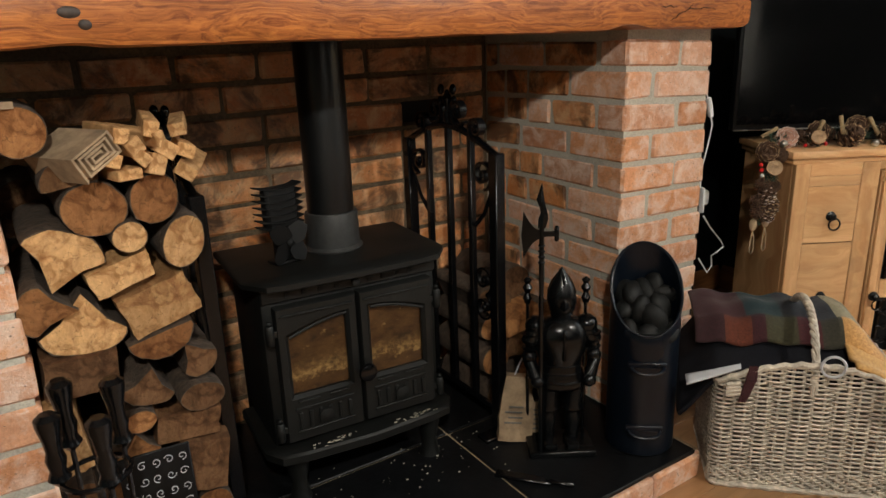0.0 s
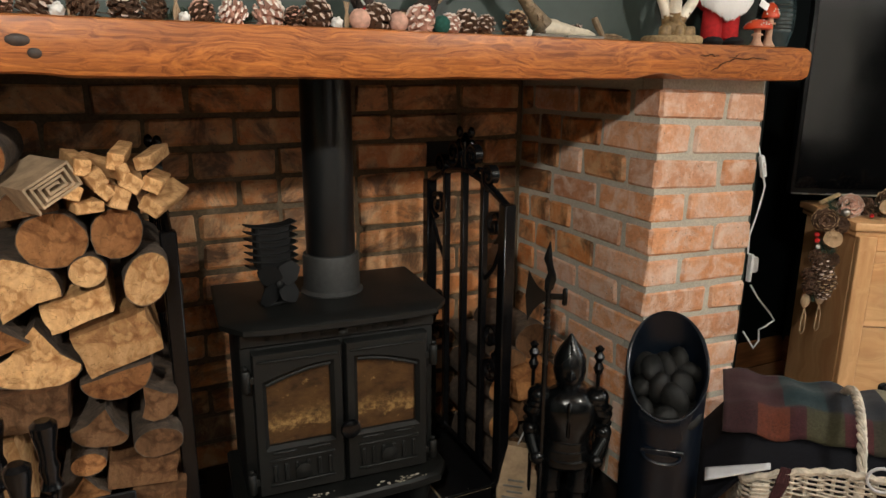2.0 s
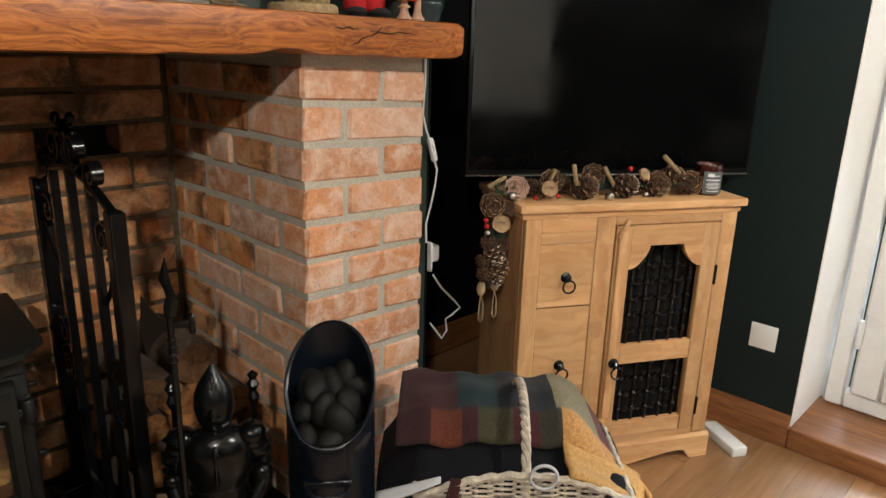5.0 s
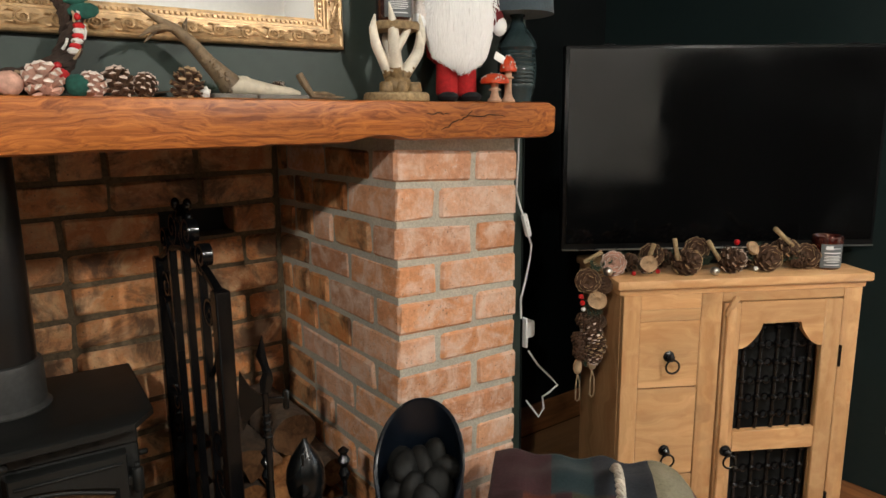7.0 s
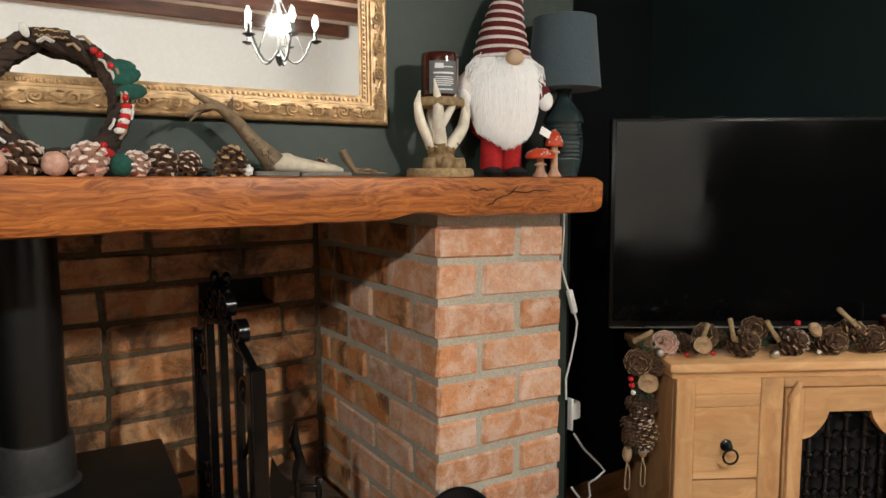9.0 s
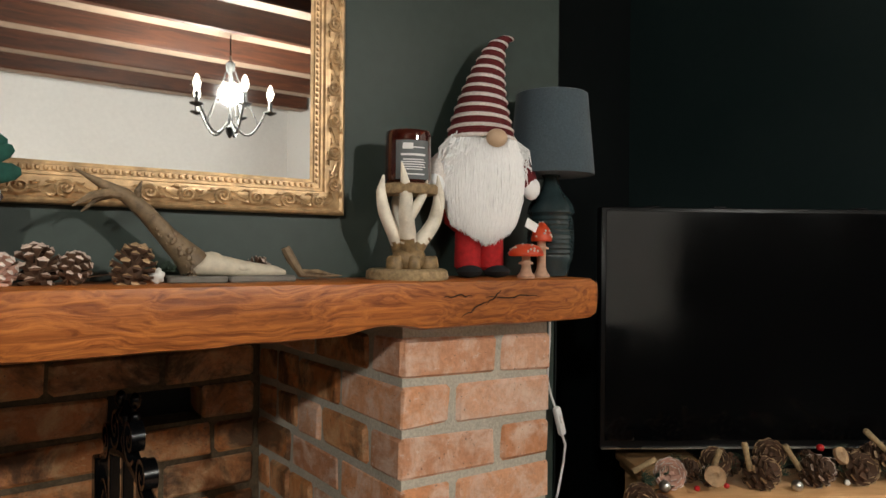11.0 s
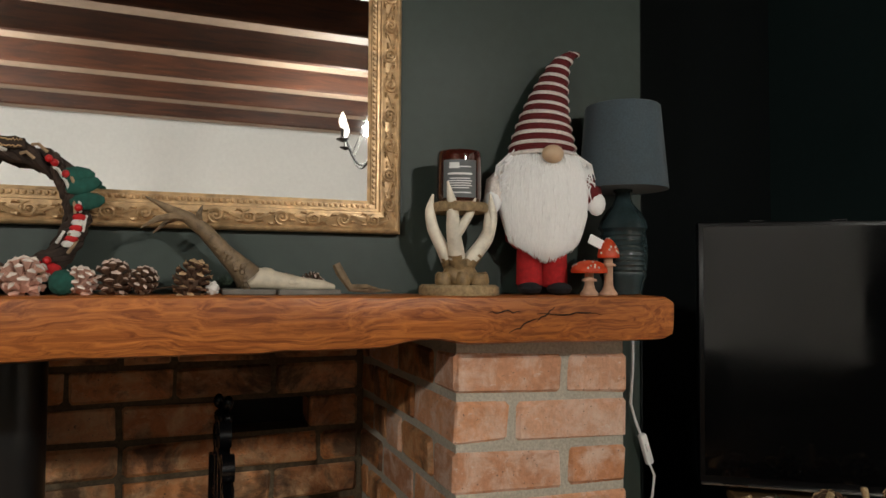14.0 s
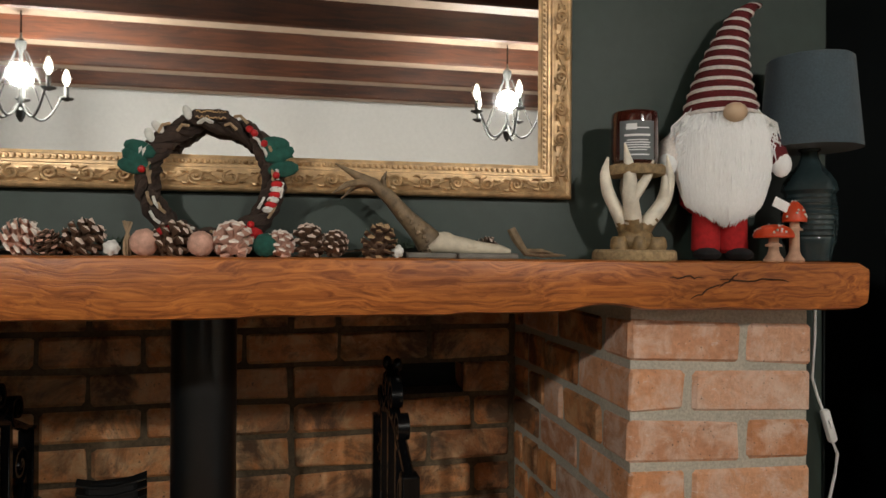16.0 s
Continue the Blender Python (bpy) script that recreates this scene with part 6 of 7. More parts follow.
def wreath():
    w = thing("wreath", pose(-0.682, 0.012, mantel_top(-0.68), -7, 0, 0), "brown twig Christmas wreath with felt leaves, bells and berries", "wreath")
    R, C = 0.0925, 0.118
    rnd = random.Random(6)
    for s in range(9):
        bm = bmesh.new()
        pts = []
        off = rnd.uniform(0, 6.28)
        for k in range(72):
            a = 2 * math.pi * k / 72
            b = off + a * (5 + s % 3)
            rr = R + 0.0115 * math.cos(b) + 0.003 * rnd.uniform(-1, 1)
            pts.append((rr * math.cos(a), 0.013 * math.sin(b), C + rr * math.sin(a)))
        tube(bm, pts, 0.0068, 6, closed=True)
        part("twig_coil", bm, DARKTWIG, w)
    for a, mat, n in ((2.75, HOLLY, 2), (0.38, HOLLY, 2), (0.15, HOLLY, 1), (3.0, HOLLY, 1), (2.35, WHITEFELT, 2), (1.9, WHITEFELT, 1)):
        for k in range(n):
            bm = bmesh.new()
            t = a + 0.16 * k
            ball(bm, (0, 0, 0), 0.024 if mat is HOLLY else 0.012, 10, (1.0, 0.28, 0.55), m=Matrix.Translation(((R + 0.016) * math.cos(t), -0.020, C + (R + 0.012) * math.sin(t))) @ pose(0, 0, 0, 0, -math.degrees(t) + 30 * k, 0))
            part("felt_leaf", bm, mat, w)
    for a in (0.62, 0.85, 0.05, 3.05, 0.95, -0.9, -2.0):
        bm = bmesh.new()
        ball(bm, ((R + 0.004) * math.cos(a), -0.024, C + R * math.sin(a)), 0.0058, 10)
        part("red_bell", bm, BERRY, w)
    for s in (-1, 1):
        bm = bmesh.new()
        ball(bm, (0.05 * s - 0.0, -0.012, 0.032), 0.026, 12, (1.1, 0.5, 0.6))
        part("red_bow_loop", bm, REDFELT, w)
    for k in range(6):
        bm = bmesh.new()
        t = -0.52 + 0.085 * k
        ball(bm, (R * math.cos(t) * 1.06, -0.023, C + R * math.sin(t) * 1.06), 0.0085, 8, (1.1, 0.7, 0.7))
        part("candy_stripe", bm, REDFELT if k % 2 else WHITEFELT, w)
    rnd = random.Random(2)
    for k in range(36):
        bm = bmesh.new()
        a = rnd.uniform(0, 6.28)
        r = R + rnd.uniform(-0.014, 0.016)
        tube(bm, [(r * math.cos(a), -0.020, C + r * math.sin(a)), (r * math.cos(a + 0.12), -0.026, C + (r + 0.004) * math.sin(a + 0.12)), (r * math.cos(a + 0.22), -0.020, C + r * math.sin(a + 0.22))], 0.0025, 5)
        part("pale_twist", bm, rnd.choice((WHITEFELT, CARD)), w)
    bm = bmesh.new()
    box(bm, 0, -0.023, C + R + 0.003, 0.052, 0.004, 0.016, 0.002)
    plaque = part("plaque", bm, DARKTWIG, w)
    rnd = random.Random(12)
    for row in (0.0045, -0.0045):
        bm = bmesh.new()
        pts = [(-0.022 + 0.0022 * k, -0.0262, C + R + 0.003 + row + 0.0022 * rnd.uniform(-1, 1)) for k in range(21)]
        tube(bm, pts, 0.0011, 4)
        part("gilt_script", bm, GOLD, plaque)


wreath()


def skull_mount():
    s = thing("antler_mount", pose(-0.30, 0.005, mantel_top(-0.3)), "weathered roe skull piece with a ridged antler on slate slabs", "ornament")
    for a, b in ((-0.088, -0.010), (-0.006, 0.092)):
        bm = bmesh.new()
        v = box(bm, (a + b) / 2, 0.0, 0.0045, b - a, 0.07, 0.009, 0.002)
        wobble(v, 0.002, 40, a)
        part("slab", bm, plain("grey_slab", (0.16, 0.145, 0.125), 0.8, vary=0.3) if a < -0.05 else bpy.data.materials["grey_slab"], s)
    bm = bmesh.new()
    tube(bm, [(-0.060, 0.0, 0.018), (-0.030, -0.003, 0.026), (0.0, -0.006, 0.022), (0.03, -0.008, 0.018), (0.07, -0.006, 0.015), (0.088, -0.004, 0.012)], 0.012, 10, radii=[0.008, 0.017, 0.014, 0.011, 0.008, 0.004])
    ball(bm, (-0.022, 0.0, 0.030), 0.017, 12, (1.2, 0.9, 0.8))
    ball(bm, (0.020, -0.014, 0.021), 0.010, 10, (1.6, 0.7, 0.7))
    part("skull", bm, BONE, s)
    bm = bmesh.new()
    main = [(-0.046, 0.0, 0.026), (-0.062, 0.0, 0.044), (-0.084, 0.0, 0.066), (-0.112, -0.003, 0.097), (-0.137, -0.007, 0.117), (-0.166, -0.012, 0.130), (-0.197, -0.016, 0.146)]
    tube(bm, main, 0.008, 10, radii=[0.023, 0.0175, 0.0135, 0.0115, 0.0095, 0.006, 0.001])
    tube(bm, [main[4], (-0.158, -0.014, 0.119), (-0.180, -0.022, 0.113), (-0.202, -0.028, 0.099)], 0.004, 8, radii=[0.008, 0.006, 0.0048, 0.001])
    tube(bm, [main[4], (-0.150, 0.000, 0.118), (-0.168, 0.006, 0.111), (-0.186, 0.010, 0.094)], 0.004, 8, radii=[0.007, 0.005, 0.004, 0.001])
    tube(bm, [main[3], (-0.122, -0.006, 0.112), (-0.122, -0.010, 0.124), (-0.117, -0.010, 0.137)], 0.004, 8, radii=[0.009, 0.006, 0.0045, 0.001])
    rnd = random.Random(3)
    for k in range(80):
        a = rnd.uniform(0, 6.28)
        t = rnd.random() ** 2.0
        i = min(4, int(t * 3))
        p = Vector(main[i]).lerp(Vector(main[i + 1]), t * 3 - i if t * 3 - i < 1 else 0.5)
        r = 0.021 - 0.010 * t
        ball(bm, (p.x + 0.2 * r * math.cos(a), p.y + r * math.cos(a), p.z + r * math.sin(a)), rnd.uniform(0.0025, 0.0055) * (1.1 - 0.6 * t), 6)
    part("antler", bm, HORN, s)
    bm = bmesh.new()
    tube(bm, [(0.092, 0.004, 0.050), (0.100, 0.002, 0.034), (0.116, 0.0, 0.010), (0.150, 0.0, 0.007), (0.185, -0.004, 0.006)], 0.006, 8, radii=[0.007, 0.008, 0.006, 0.005, 0.001])
    tube(bm, [(0.116, 0, 0.012), (0.14, -0.01, 0.014), (0.158, -0.016, 0.010)], 0.003, 6, radii=[0.005, 0.003, 0.001])
    part("small_antler", bm, HORN, s)


skull_mount()


def antler_stand():
    s = thing("antler_candle_holder", pose(0.002, -0.012, mantel_top(0)), "antler candle holder on a bark-edged wooden slice", "candle holder")
    bm = bmesh.new()
    v = lathe(bm, ((0.068, 0), (0.070, 0.004), (0.069, 0.014), (0.064, 0.018)), 30)
    wobble(v, 0.0015, 60)
    part("base", bm, BARKDISC, s)
    bm = bmesh.new()
    wobble(ball(bm, (0.0, -0.006, 0.034), 0.026, 16, (1.25, 0.95, 0.85)), 0.004, 70)
    part("burr", bm, RESIN, s)
    for x, y, r in ((0.030, -0.020, 0.016), (-0.034, -0.014, 0.013), (0.008, 0.026, 0.015), (-0.004, -0.026, 0.011)):
        bm = bmesh.new()
        v = lathe(bm, ((r, 0.018), (r * 1.1, 0.023), (r, 0.036), (r * 0.7, 0.040), (r * 0.5, 0.038)), 14, (x, y, 0))
        wobble(v, 0.002, 90, x)
        part("coronet", bm, RESIN, s)
    for pts, rr in (([(-0.004, -0.010, 0.040), (-0.012, -0.018, 0.075), (-0.022, -0.028, 0.108), (-0.024, -0.031, 0.150), (-0.034, -0.032, 0.192)], (0.015, 0.0145, 0.0125, 0.010, 0.0015)),
                    ([(-0.022, -0.028, 0.096), (-0.006, -0.033, 0.120), (0.008, -0.035, 0.142), (0.016, -0.034, 0.166)], (0.010, 0.0085, 0.007, 0.0015)),
                    ([(0.006, 0.0, 0.040), (0.022, -0.010, 0.066), (0.048, -0.012, 0.098), (0.060, -0.010, 0.138), (0.055, -0.010, 0.178)], (0.015, 0.0135, 0.0125, 0.010, 0.0015)),
                    ([(-0.012, 0.004, 0.045), (-0.026, -0.004, 0.070), (-0.050, -0.004, 0.112), (-0.056, -0.004, 0.145), (-0.048, 0.0, 0.172)], (0.013, 0.012, 0.0105, 0.0085, 0.002)),
                    ([(0.047, -0.012, 0.094), (0.046, -0.02, 0.125), (0.041, -0.022, 0.158)], (0.0095, 0.0075, 0.0015)),
                    ([(0.0, 0.02, 0.045), (0.012, 0.040, 0.09), (0.004, 0.046, 0.13), (0.0, 0.036, 0.150)], (0.012, 0.010, 0.008, 0.003))):
        bm = bmesh.new()
        fine, fr = [], []
        for k in range(len(pts) - 1):
            for j in range(9):
                t = j / 9
                fine.append(Vector(pts[k]).lerp(Vector(pts[k + 1]), t))
                fr.append(rr[k] + (rr[k + 1] - rr[k]) * t)
        fine.append(Vector(pts[-1]))
        fr.append(rr[-1])
        for _ in range(8):
            fine = [fine[0]] + [(fine[i - 1] + 2 * fine[i] + fine[i + 1]) / 4 for i in range(1, len(fine) - 1)] + [fine[-1]]
        tube(bm, fine, 0.01, 10, radii=fr)
        for f in bm.faces:
            f.material_index = 1 if f.calc_center_median().z < 0.064 + 0.014 * noise.noise(f.calc_center_median() * 160) else 0
        part("tine", bm, (HORNPALE, RESIN), s)
    bm = bmesh.new()
    v = lathe(bm, ((0.048, 0.142), (0.050, 0.146), (0.050, 0.156), (0.047, 0.159)), 24)
    wobble(v, 0.0015, 60)
    part("tray", bm, BARKDISC, s)


antler_stand()


def candle_jar(m, label):
    c = thing("candle_jar", m, label, "candle", "jar candles")
    bm = bmesh.new()
    lathe(bm, ((0.034, 0), (0.037, 0.003), (0.0385, 0.010), (0.0385, 0.078), (0.0375, 0.086), (0.0365, 0.088), (0.035, 0.086), (0.035, 0.064)), 28)
    part("jar", bm, AMBER, c, "dark red-brown glass jar")
    bm = bmesh.new()
    lathe(bm, ((0.0345, 0.05), (0.0345, 0.0645)), 24)
    part("wax", bm, REDFELT, c)
    bm = bmesh.new()
    rows = []
    for k in range(13):
        a = -math.pi / 2 - 0.78 + 1.56 * k / 12
        rows.append([(0.0392 * math.cos(a), 0.0392 * math.sin(a), z) for z in (0.006, 0.070)])
    rings(bm, rows, closed=False)
    lab = part("label", bm, LABEL, c, "grey paper label with white print")
    for z, half, hgt in ((0.060, 0.22, 0.010), (0.058, 0.5, 0.002), (0.046, 0.55, 0.0035), (0.038, 0.45, 0.0018), (0.034, 0.55, 0.0018), (0.030, 0.5, 0.0018), (0.026, 0.55, 0.0018), (0.022, 0.4, 0.0018), (0.014, 0.5, 0.0022)):
        bm = bmesh.new()
        rows = []
        for k in range(9):
            a = -math.pi / 2 + (half * (2 * k / 8 - 1)) - (0.25 if hgt > 0.008 else 0)
            rows.append([(0.0395 * math.cos(a), 0.0395 * math.sin(a), z - hgt / 2), (0.0395 * math.cos(a), 0.0395 * math.sin(a), z + hgt / 2)])
        rings(bm, rows, closed=False)
        part("print_bar", bm, INK, lab)
    return c


candle_jar(pose(0.002, -0.012, mantel_top(0) + 0.1595, 0, 0, -20), "amber glass jar candle on the antler holder")


def gnome():
    """A bearded soft gnome in a striped hat, one mesh."""
    bm = bmesh.new()
    mats = (FUR, REDKNIT, WHITEKNIT, REDFELT, SKINWOOD, BLACKFELT)
    for s in (-1, 1):
        paint(bm, ball(bm, (s * 0.028, -0.018, 0.012), 0.024, 12, (0.95, 1.3, 0.5)), 5)
        paint(bm, lathe(bm, ((0.019, 0.014), (0.025, 0.02), (0.024, 0.07), (0.022, 0.11)), 14, (s * 0.0235, 0, 0)), 3)
        paint(bm, tube(bm, [(s * 0.06, -0.005, 0.225), (s * 0.090, -0.012, 0.200), (s * 0.096, -0.018, 0.170)], 0.02, 12, radii=[0.020, 0.020, 0.017]), 2 if s < 0 else 1)
        paint(bm, ball(bm, (s * 0.098, -0.022, 0.168), 0.021, 12, (0.8, 0.8, 1.05)), 0)
    paint(bm, lathe(bm, ((0.05, 0.085), (0.068, 0.10), (0.072, 0.15), (0.066, 0.21), (0.058, 0.26)), 24, squash=0.72), 3)
    # beard: long straight locks hanging from under the hat
    rnd = random.Random(14)
    HALF = ((0.055, 0.032), (0.075, 0.049), (0.100, 0.062), (0.140, 0.074), (0.180, 0.077), (0.220, 0.074), (0.250, 0.064), (0.275, 0.052))

    def girth(z):
        for (z0, r0), (z1, r1) in zip(HALF, HALF[1:]):
            if z <= z1:
                return r0 + (r1 - r0) * max(0.0, (z - z0) / (z1 - z0))
        return HALF[-1][1]
    paint(bm, lathe(bm, [(max(0.01, girth(z) - 0.007), z) for z in (0.098, 0.11, 0.13, 0.15, 0.18, 0.21, 0.24, 0.265)], 28, (0, -0.012, 0), squash=0.60), 0)
    for k in range(3600):
        a = rnd.uniform(-3.0, -0.14)
        z = 0.27 - 0.165 * rnd.random() ** 0.9
        low = 0.056 + 0.032 * abs(math.cos(a)) ** 1.5 + abs(rnd.gauss(0, 0.017))
        end = max(low, z - rnd.uniform(0.05, 0.11))
        sway = rnd.gauss(0, 0.11)
        out = rnd.uniform(-0.004, 0.004)
        pts = []
        for t in (0, 0.35, 0.7, 1):
            zz = z + (end - z) * t
            r = girth(zz) + out + 0.003 * math.sin(math.pi * t)
            aa = a + sway * t
            pts.append((r * math.cos(aa), -0.012 + 0.60 * r * math.sin(aa), zz))
        paint(bm, tube(bm, pts, 0.003, 4, radii=[0.0013, 0.0018, 0.0014, 0.0003]), 0)
    for k in range(200):
        s = rnd.choice((-1, 1))
        x = s * rnd.uniform(0.045, 0.068)
        z = rnd.uniform(0.20, 0.262)
        pts = [(x, -0.02, z), (x + s * rnd.uniform(0.008, 0.024), -0.03 + rnd.uniform(-0.01, 0.02), z - 0.018), (x + s * rnd.uniform(0.01, 0.034), -0.025, z - rnd.uniform(0.03, 0.055))]
        paint(bm, tube(bm, pts, 0.003, 4, radii=[0.0028, 0.0022, 0.0004]), 0)
    paint(bm, ball(bm, (0.004, -0.060, 0.252), 0.018, 16, (1.12, 0.9, 0.92)), 4)
    # tall hat of alternating knitted bands, its point curling over
    n = 150
    rows, ids = [], []
    for k in range(n + 1):
        t = k / n
        cx = 0.008 * t + 0.052 * t ** 2.2 + 0.018 * max(0, t - 0.85) / 0.15
        cz = 0.250 + 0.224 * t - 0.010 * max(0, t - 0.93) / 0.07
        cy = -0.004 + 0.030 * t
        r = 0.060 * (1 - t) ** 0.86 + 0.0075
        band = (t * 11.6) % 1.0
        white = band < 0.36
        r += 0.0036 * math.sin(math.pi * band / 0.36) ** 0.7 if white else 0.0008 * math.sin(t * 400)
        ids.append(2 if white else 1)
        lean = 0.25 * t
        rows.append([(cx + r * math.cos(a) * (1 - 0.15 * t), cy + r * 0.80 * math.sin(a), cz - lean * r * math.cos(a) - 0.35 * r * 0.2 * math.sin(a)) for a in (2 * math.pi * j / 30 for j in range(30))])
    made = [[bm.verts.new(p) for p in row] for row in rows]
    for i, (a, b) in enumerate(zip(made, made[1:])):
        for k in range(30):
            f = bm.faces.new((a[k], a[(k + 1) % 30], b[(k + 1) % 30], b[k]))
            f.material_index = ids[i]
    top = bm.faces.new(made[-1])
    top.material_index = 1
    # label sewn to its side
    tag = box(bm, 0, 0, 0, 0.030, 0.002, 0.018, 0.001, Matrix.Translation((0.092, -0.034, 0.098)) @ pose(0, 0, 0, 0, 24, 12))
    paint(bm, tag, 0)
    return single("gnome_doll", bm, mats, pose(0.178, 0.010, mantel_top(0.18), 0, 0, -14), "soft gnome doll with a white beard and striped red hat", "doll")


gnome()


def table_lamp():
    l = thing("table_lamp", pose(0.341, -0.015, mantel_top(0.34)) @ Matrix.Diagonal((1, 1, 0.958, 1)), "teal glazed bottle lamp with a slate-blue drum shade, unlit", "lamp")
    bm = bmesh.new()
    prof = [(0.030, 0.0), (0.034, 0.003), (0.040, 0.030)]
    for k in range(9):
        z = 0.040 + 0.0098 * k
        r = 0.041 + 0.006 * math.sin(math.pi * min(1, (k + 2) / 11))
        prof += [(r, z), (r - 0.0016, z + 0.006), (r, z + 0.009)]
    prof += [(0.047, 0.132), (0.043, 0.148), (0.032, 0.166), (0.020, 0.180), (0.015, 0.192), (0.014, 0.204), (0.018, 0.207), (0.018, 0.211), (0.010, 0.213)]
    lathe(bm, prof, 32)
    part("base", bm, TEAL, l)
    bm = bmesh.new()
    lathe(bm, ((0.012, 0.210), (0.012, 0.245), (0.017, 0.247), (0.017, 0.262), (0.010, 0.266)), 16)
    part("bulb_holder", bm, WHITE, l)
    bm = bmesh.new()
    lathe(bm, ((0.084, 0.210), (0.0845, 0.2125), (0.0705, 0.3745), (0.069, 0.376), (0.0685, 0.3745), (0.0825, 0.2125)), 48)
    shade = part("shade", bm, SHADE, l, "slate-blue linen drum shade")
    bm = bmesh.new()
    for v in range(3):
        a = v * 2 * math.pi / 3
        tube(bm, [(0.012 * math.cos(a), 0.012 * math.sin(a), 0.250), (0.080 * math.cos(a), 0.080 * math.sin(a), 0.222)], 0.0014, 5)
    part("spider", bm, SATIN, shade)


table_lamp()


def toadstool(x, y, h, r, cap_h, label):
    t = thing("toadstool", pose(x, y, mantel_top(x)), label, "ornament", "toadstool ornaments")
    bm = bmesh.new()
    lathe(bm, ((0.016, 0), (0.017, 0.004), (0.011, 0.012), (0.0085, 0.02), (0.008, h - cap_h), (0.010, h - cap_h + 0.002)), 14)
    part("stem", bm, STEM, t)
    bm = bmesh.new()
    lathe(bm, ((0.013, h - cap_h - 0.012), (0.014, h - cap_h - 0.016), (0.009, h - cap_h - 0.010)), 14)
    part("skirt", bm, STEM, t)
    prof = [(r * 0.35, h - cap_h + 0.001), (r * 0.97, h - cap_h - 0.001), (r, h - cap_h + 0.002)]
    for k in range(1, 8):
        u = k / 7
        prof.append((r * math.cos(u * math.pi / 2) ** (0.8 if cap_h < r else 1.3), h - cap_h + cap_h * math.sin(u * math.pi / 2)))
    bm = bmesh.new()
    lathe(bm, prof, 22)
    cap = part("cap", bm, CAPRED, t)
    rnd = random.Random(int(1000 * x))
    for k in range(18):
        u, a = rnd.uniform(0.12, 0.85), rnd.uniform(0, 6.28)
        rr = r * math.cos(u * math.pi / 2) ** (0.8 if cap_h < r else 1.3)
        bm = bmesh.new()
        ball(bm, (rr * math.cos(a), rr * math.sin(a), h - cap_h + cap_h * math.sin(u * math.pi / 2)), 0.0022, 6)
        part("spot", bm, WHITEFELT, cap)


toadstool(0.243, -0.048, 0.064, 0.033, 0.022, "small red spotted wooden toadstool on the mantel")
toadstool(0.287, -0.044, 0.106, 0.020, 0.036, "tall red spotted wooden toadstool on the mantel")


# ---- lamp flex, switch and plug ----
bm = bmesh.new()
pts = [(0.418, 0.060, 1.21), (0.420, 0.062, 1.13), (0.414, 0.062, 1.05), (0.424, 0.060, 1.015), (0.436, 0.058, 0.985)]
tube(bm, pts, 0.0028, 6)
single("lamp_flex", bm, PVC, pose(0, 0, 0), "thin white lamp cable hanging beside the brick pier", "cable")
bm = bmesh.new()
pts = [(0.455, 0.058, 0.930), (0.470, 0.060, 0.900), (0.468, 0.064, 0.86), (0.452, 0.064, 0.80), (0.438, 0.066, 0.755), (0.437, 0.062, 0.70)]
tube(bm, pts, 0.0028, 6)
single("lamp_flex", bm, PVC, pose(0, 0, 0), "thin white lamp cable below its switch", "cable")
bm = bmesh.new()
box(bm, 0, 0, 0, 0.017, 0.014, 0.066, 0.005, seg=2)
sw = thing("cable_switch", pose(0.446, 0.056, 0.957, 0, -18, 0), "white inline switch on the lamp cable", "switch")
part("case", bm, PVC, sw)
bm = bmesh.new()
box(bm, 0, -0.008, 0.006, 0.007, 0.004, 0.018, 0.001)
part("rocker", bm, WHITE, sw)
plug = thing("plug", pose(0.453, 0.10, 0.655, 0, 0, 90), "white mains plug in a socket on the chimney flank", "plug")
bm = bmesh.new()
box(bm, 0, -0.004, 0, 0.086, 0.008, 0.086, 0.003)
part("socket_plate", bm, PVC, plug)
bm = bmesh.new()
box(bm, -0.012, -0.026, 0.004, 0.044, 0.036, 0.050, 0.008, seg=2)
part("plug_body", bm, PVC, plug)
bm = bmesh.new()
tube(bm, [(0.470, 0.066, 0.600), (0.490, 0.050, 0.560), (0.545, 0.045, 0.505), (0.572, 0.050, 0.478), (0.545, 0.055, 0.462), (0.522, 0.060, 0.452), (0.528, 0.060, 0.415), (0.512, 0.064, 0.392), (0.488, 0.068, 0.425), (0.470, 0.072, 0.450)], 0.003, 6)
single("loose_flex", bm, PVC, pose(0, 0, 0), "kinked white cable hanging behind the pier", "cable")

# wall socket, extension lead
sock = thing("wall_socket", pose(1.3985, -0.552, 0.335, 0, 0, 90) @ pose(0, 0, 0, 0, 0, 180), "white square blank plate on the dark green wall", "socket")
bm = bmesh.new()
box(bm, 0, 0.004, 0, 0.086, 0.009, 0.086, 0.003, seg=2)
part("plate", bm, PVC, sock)
for s in (-1, 1):
    bm = bmesh.new()
    lathe(bm, ((0.003, 0), (0.003, 0.001)), 8, m=Matrix.Translation((0.030 * s, 0.0088, 0)) @ pose(0, 0, 0, -90, 0, 0))
    part("screw", bm, SATIN, sock)
bm = bmesh.new()
box(bm, 0, 0, 0.017, 0.055, 0.17, 0.034, 0.006, seg=2)
strip = thing("extension_lead", pose(1.262, -0.525, FLOOR_Z, 0, 0, -32), "white extension lead block on the floor by the cabinet", "extension lead")
part("block", bm, PVC, strip)
bm = bmesh.new()
box(bm, 0, 0.05, 0.034, 0.014, 0.022, 0.006, 0.001)
part("rocker", bm, WHITE, strip)


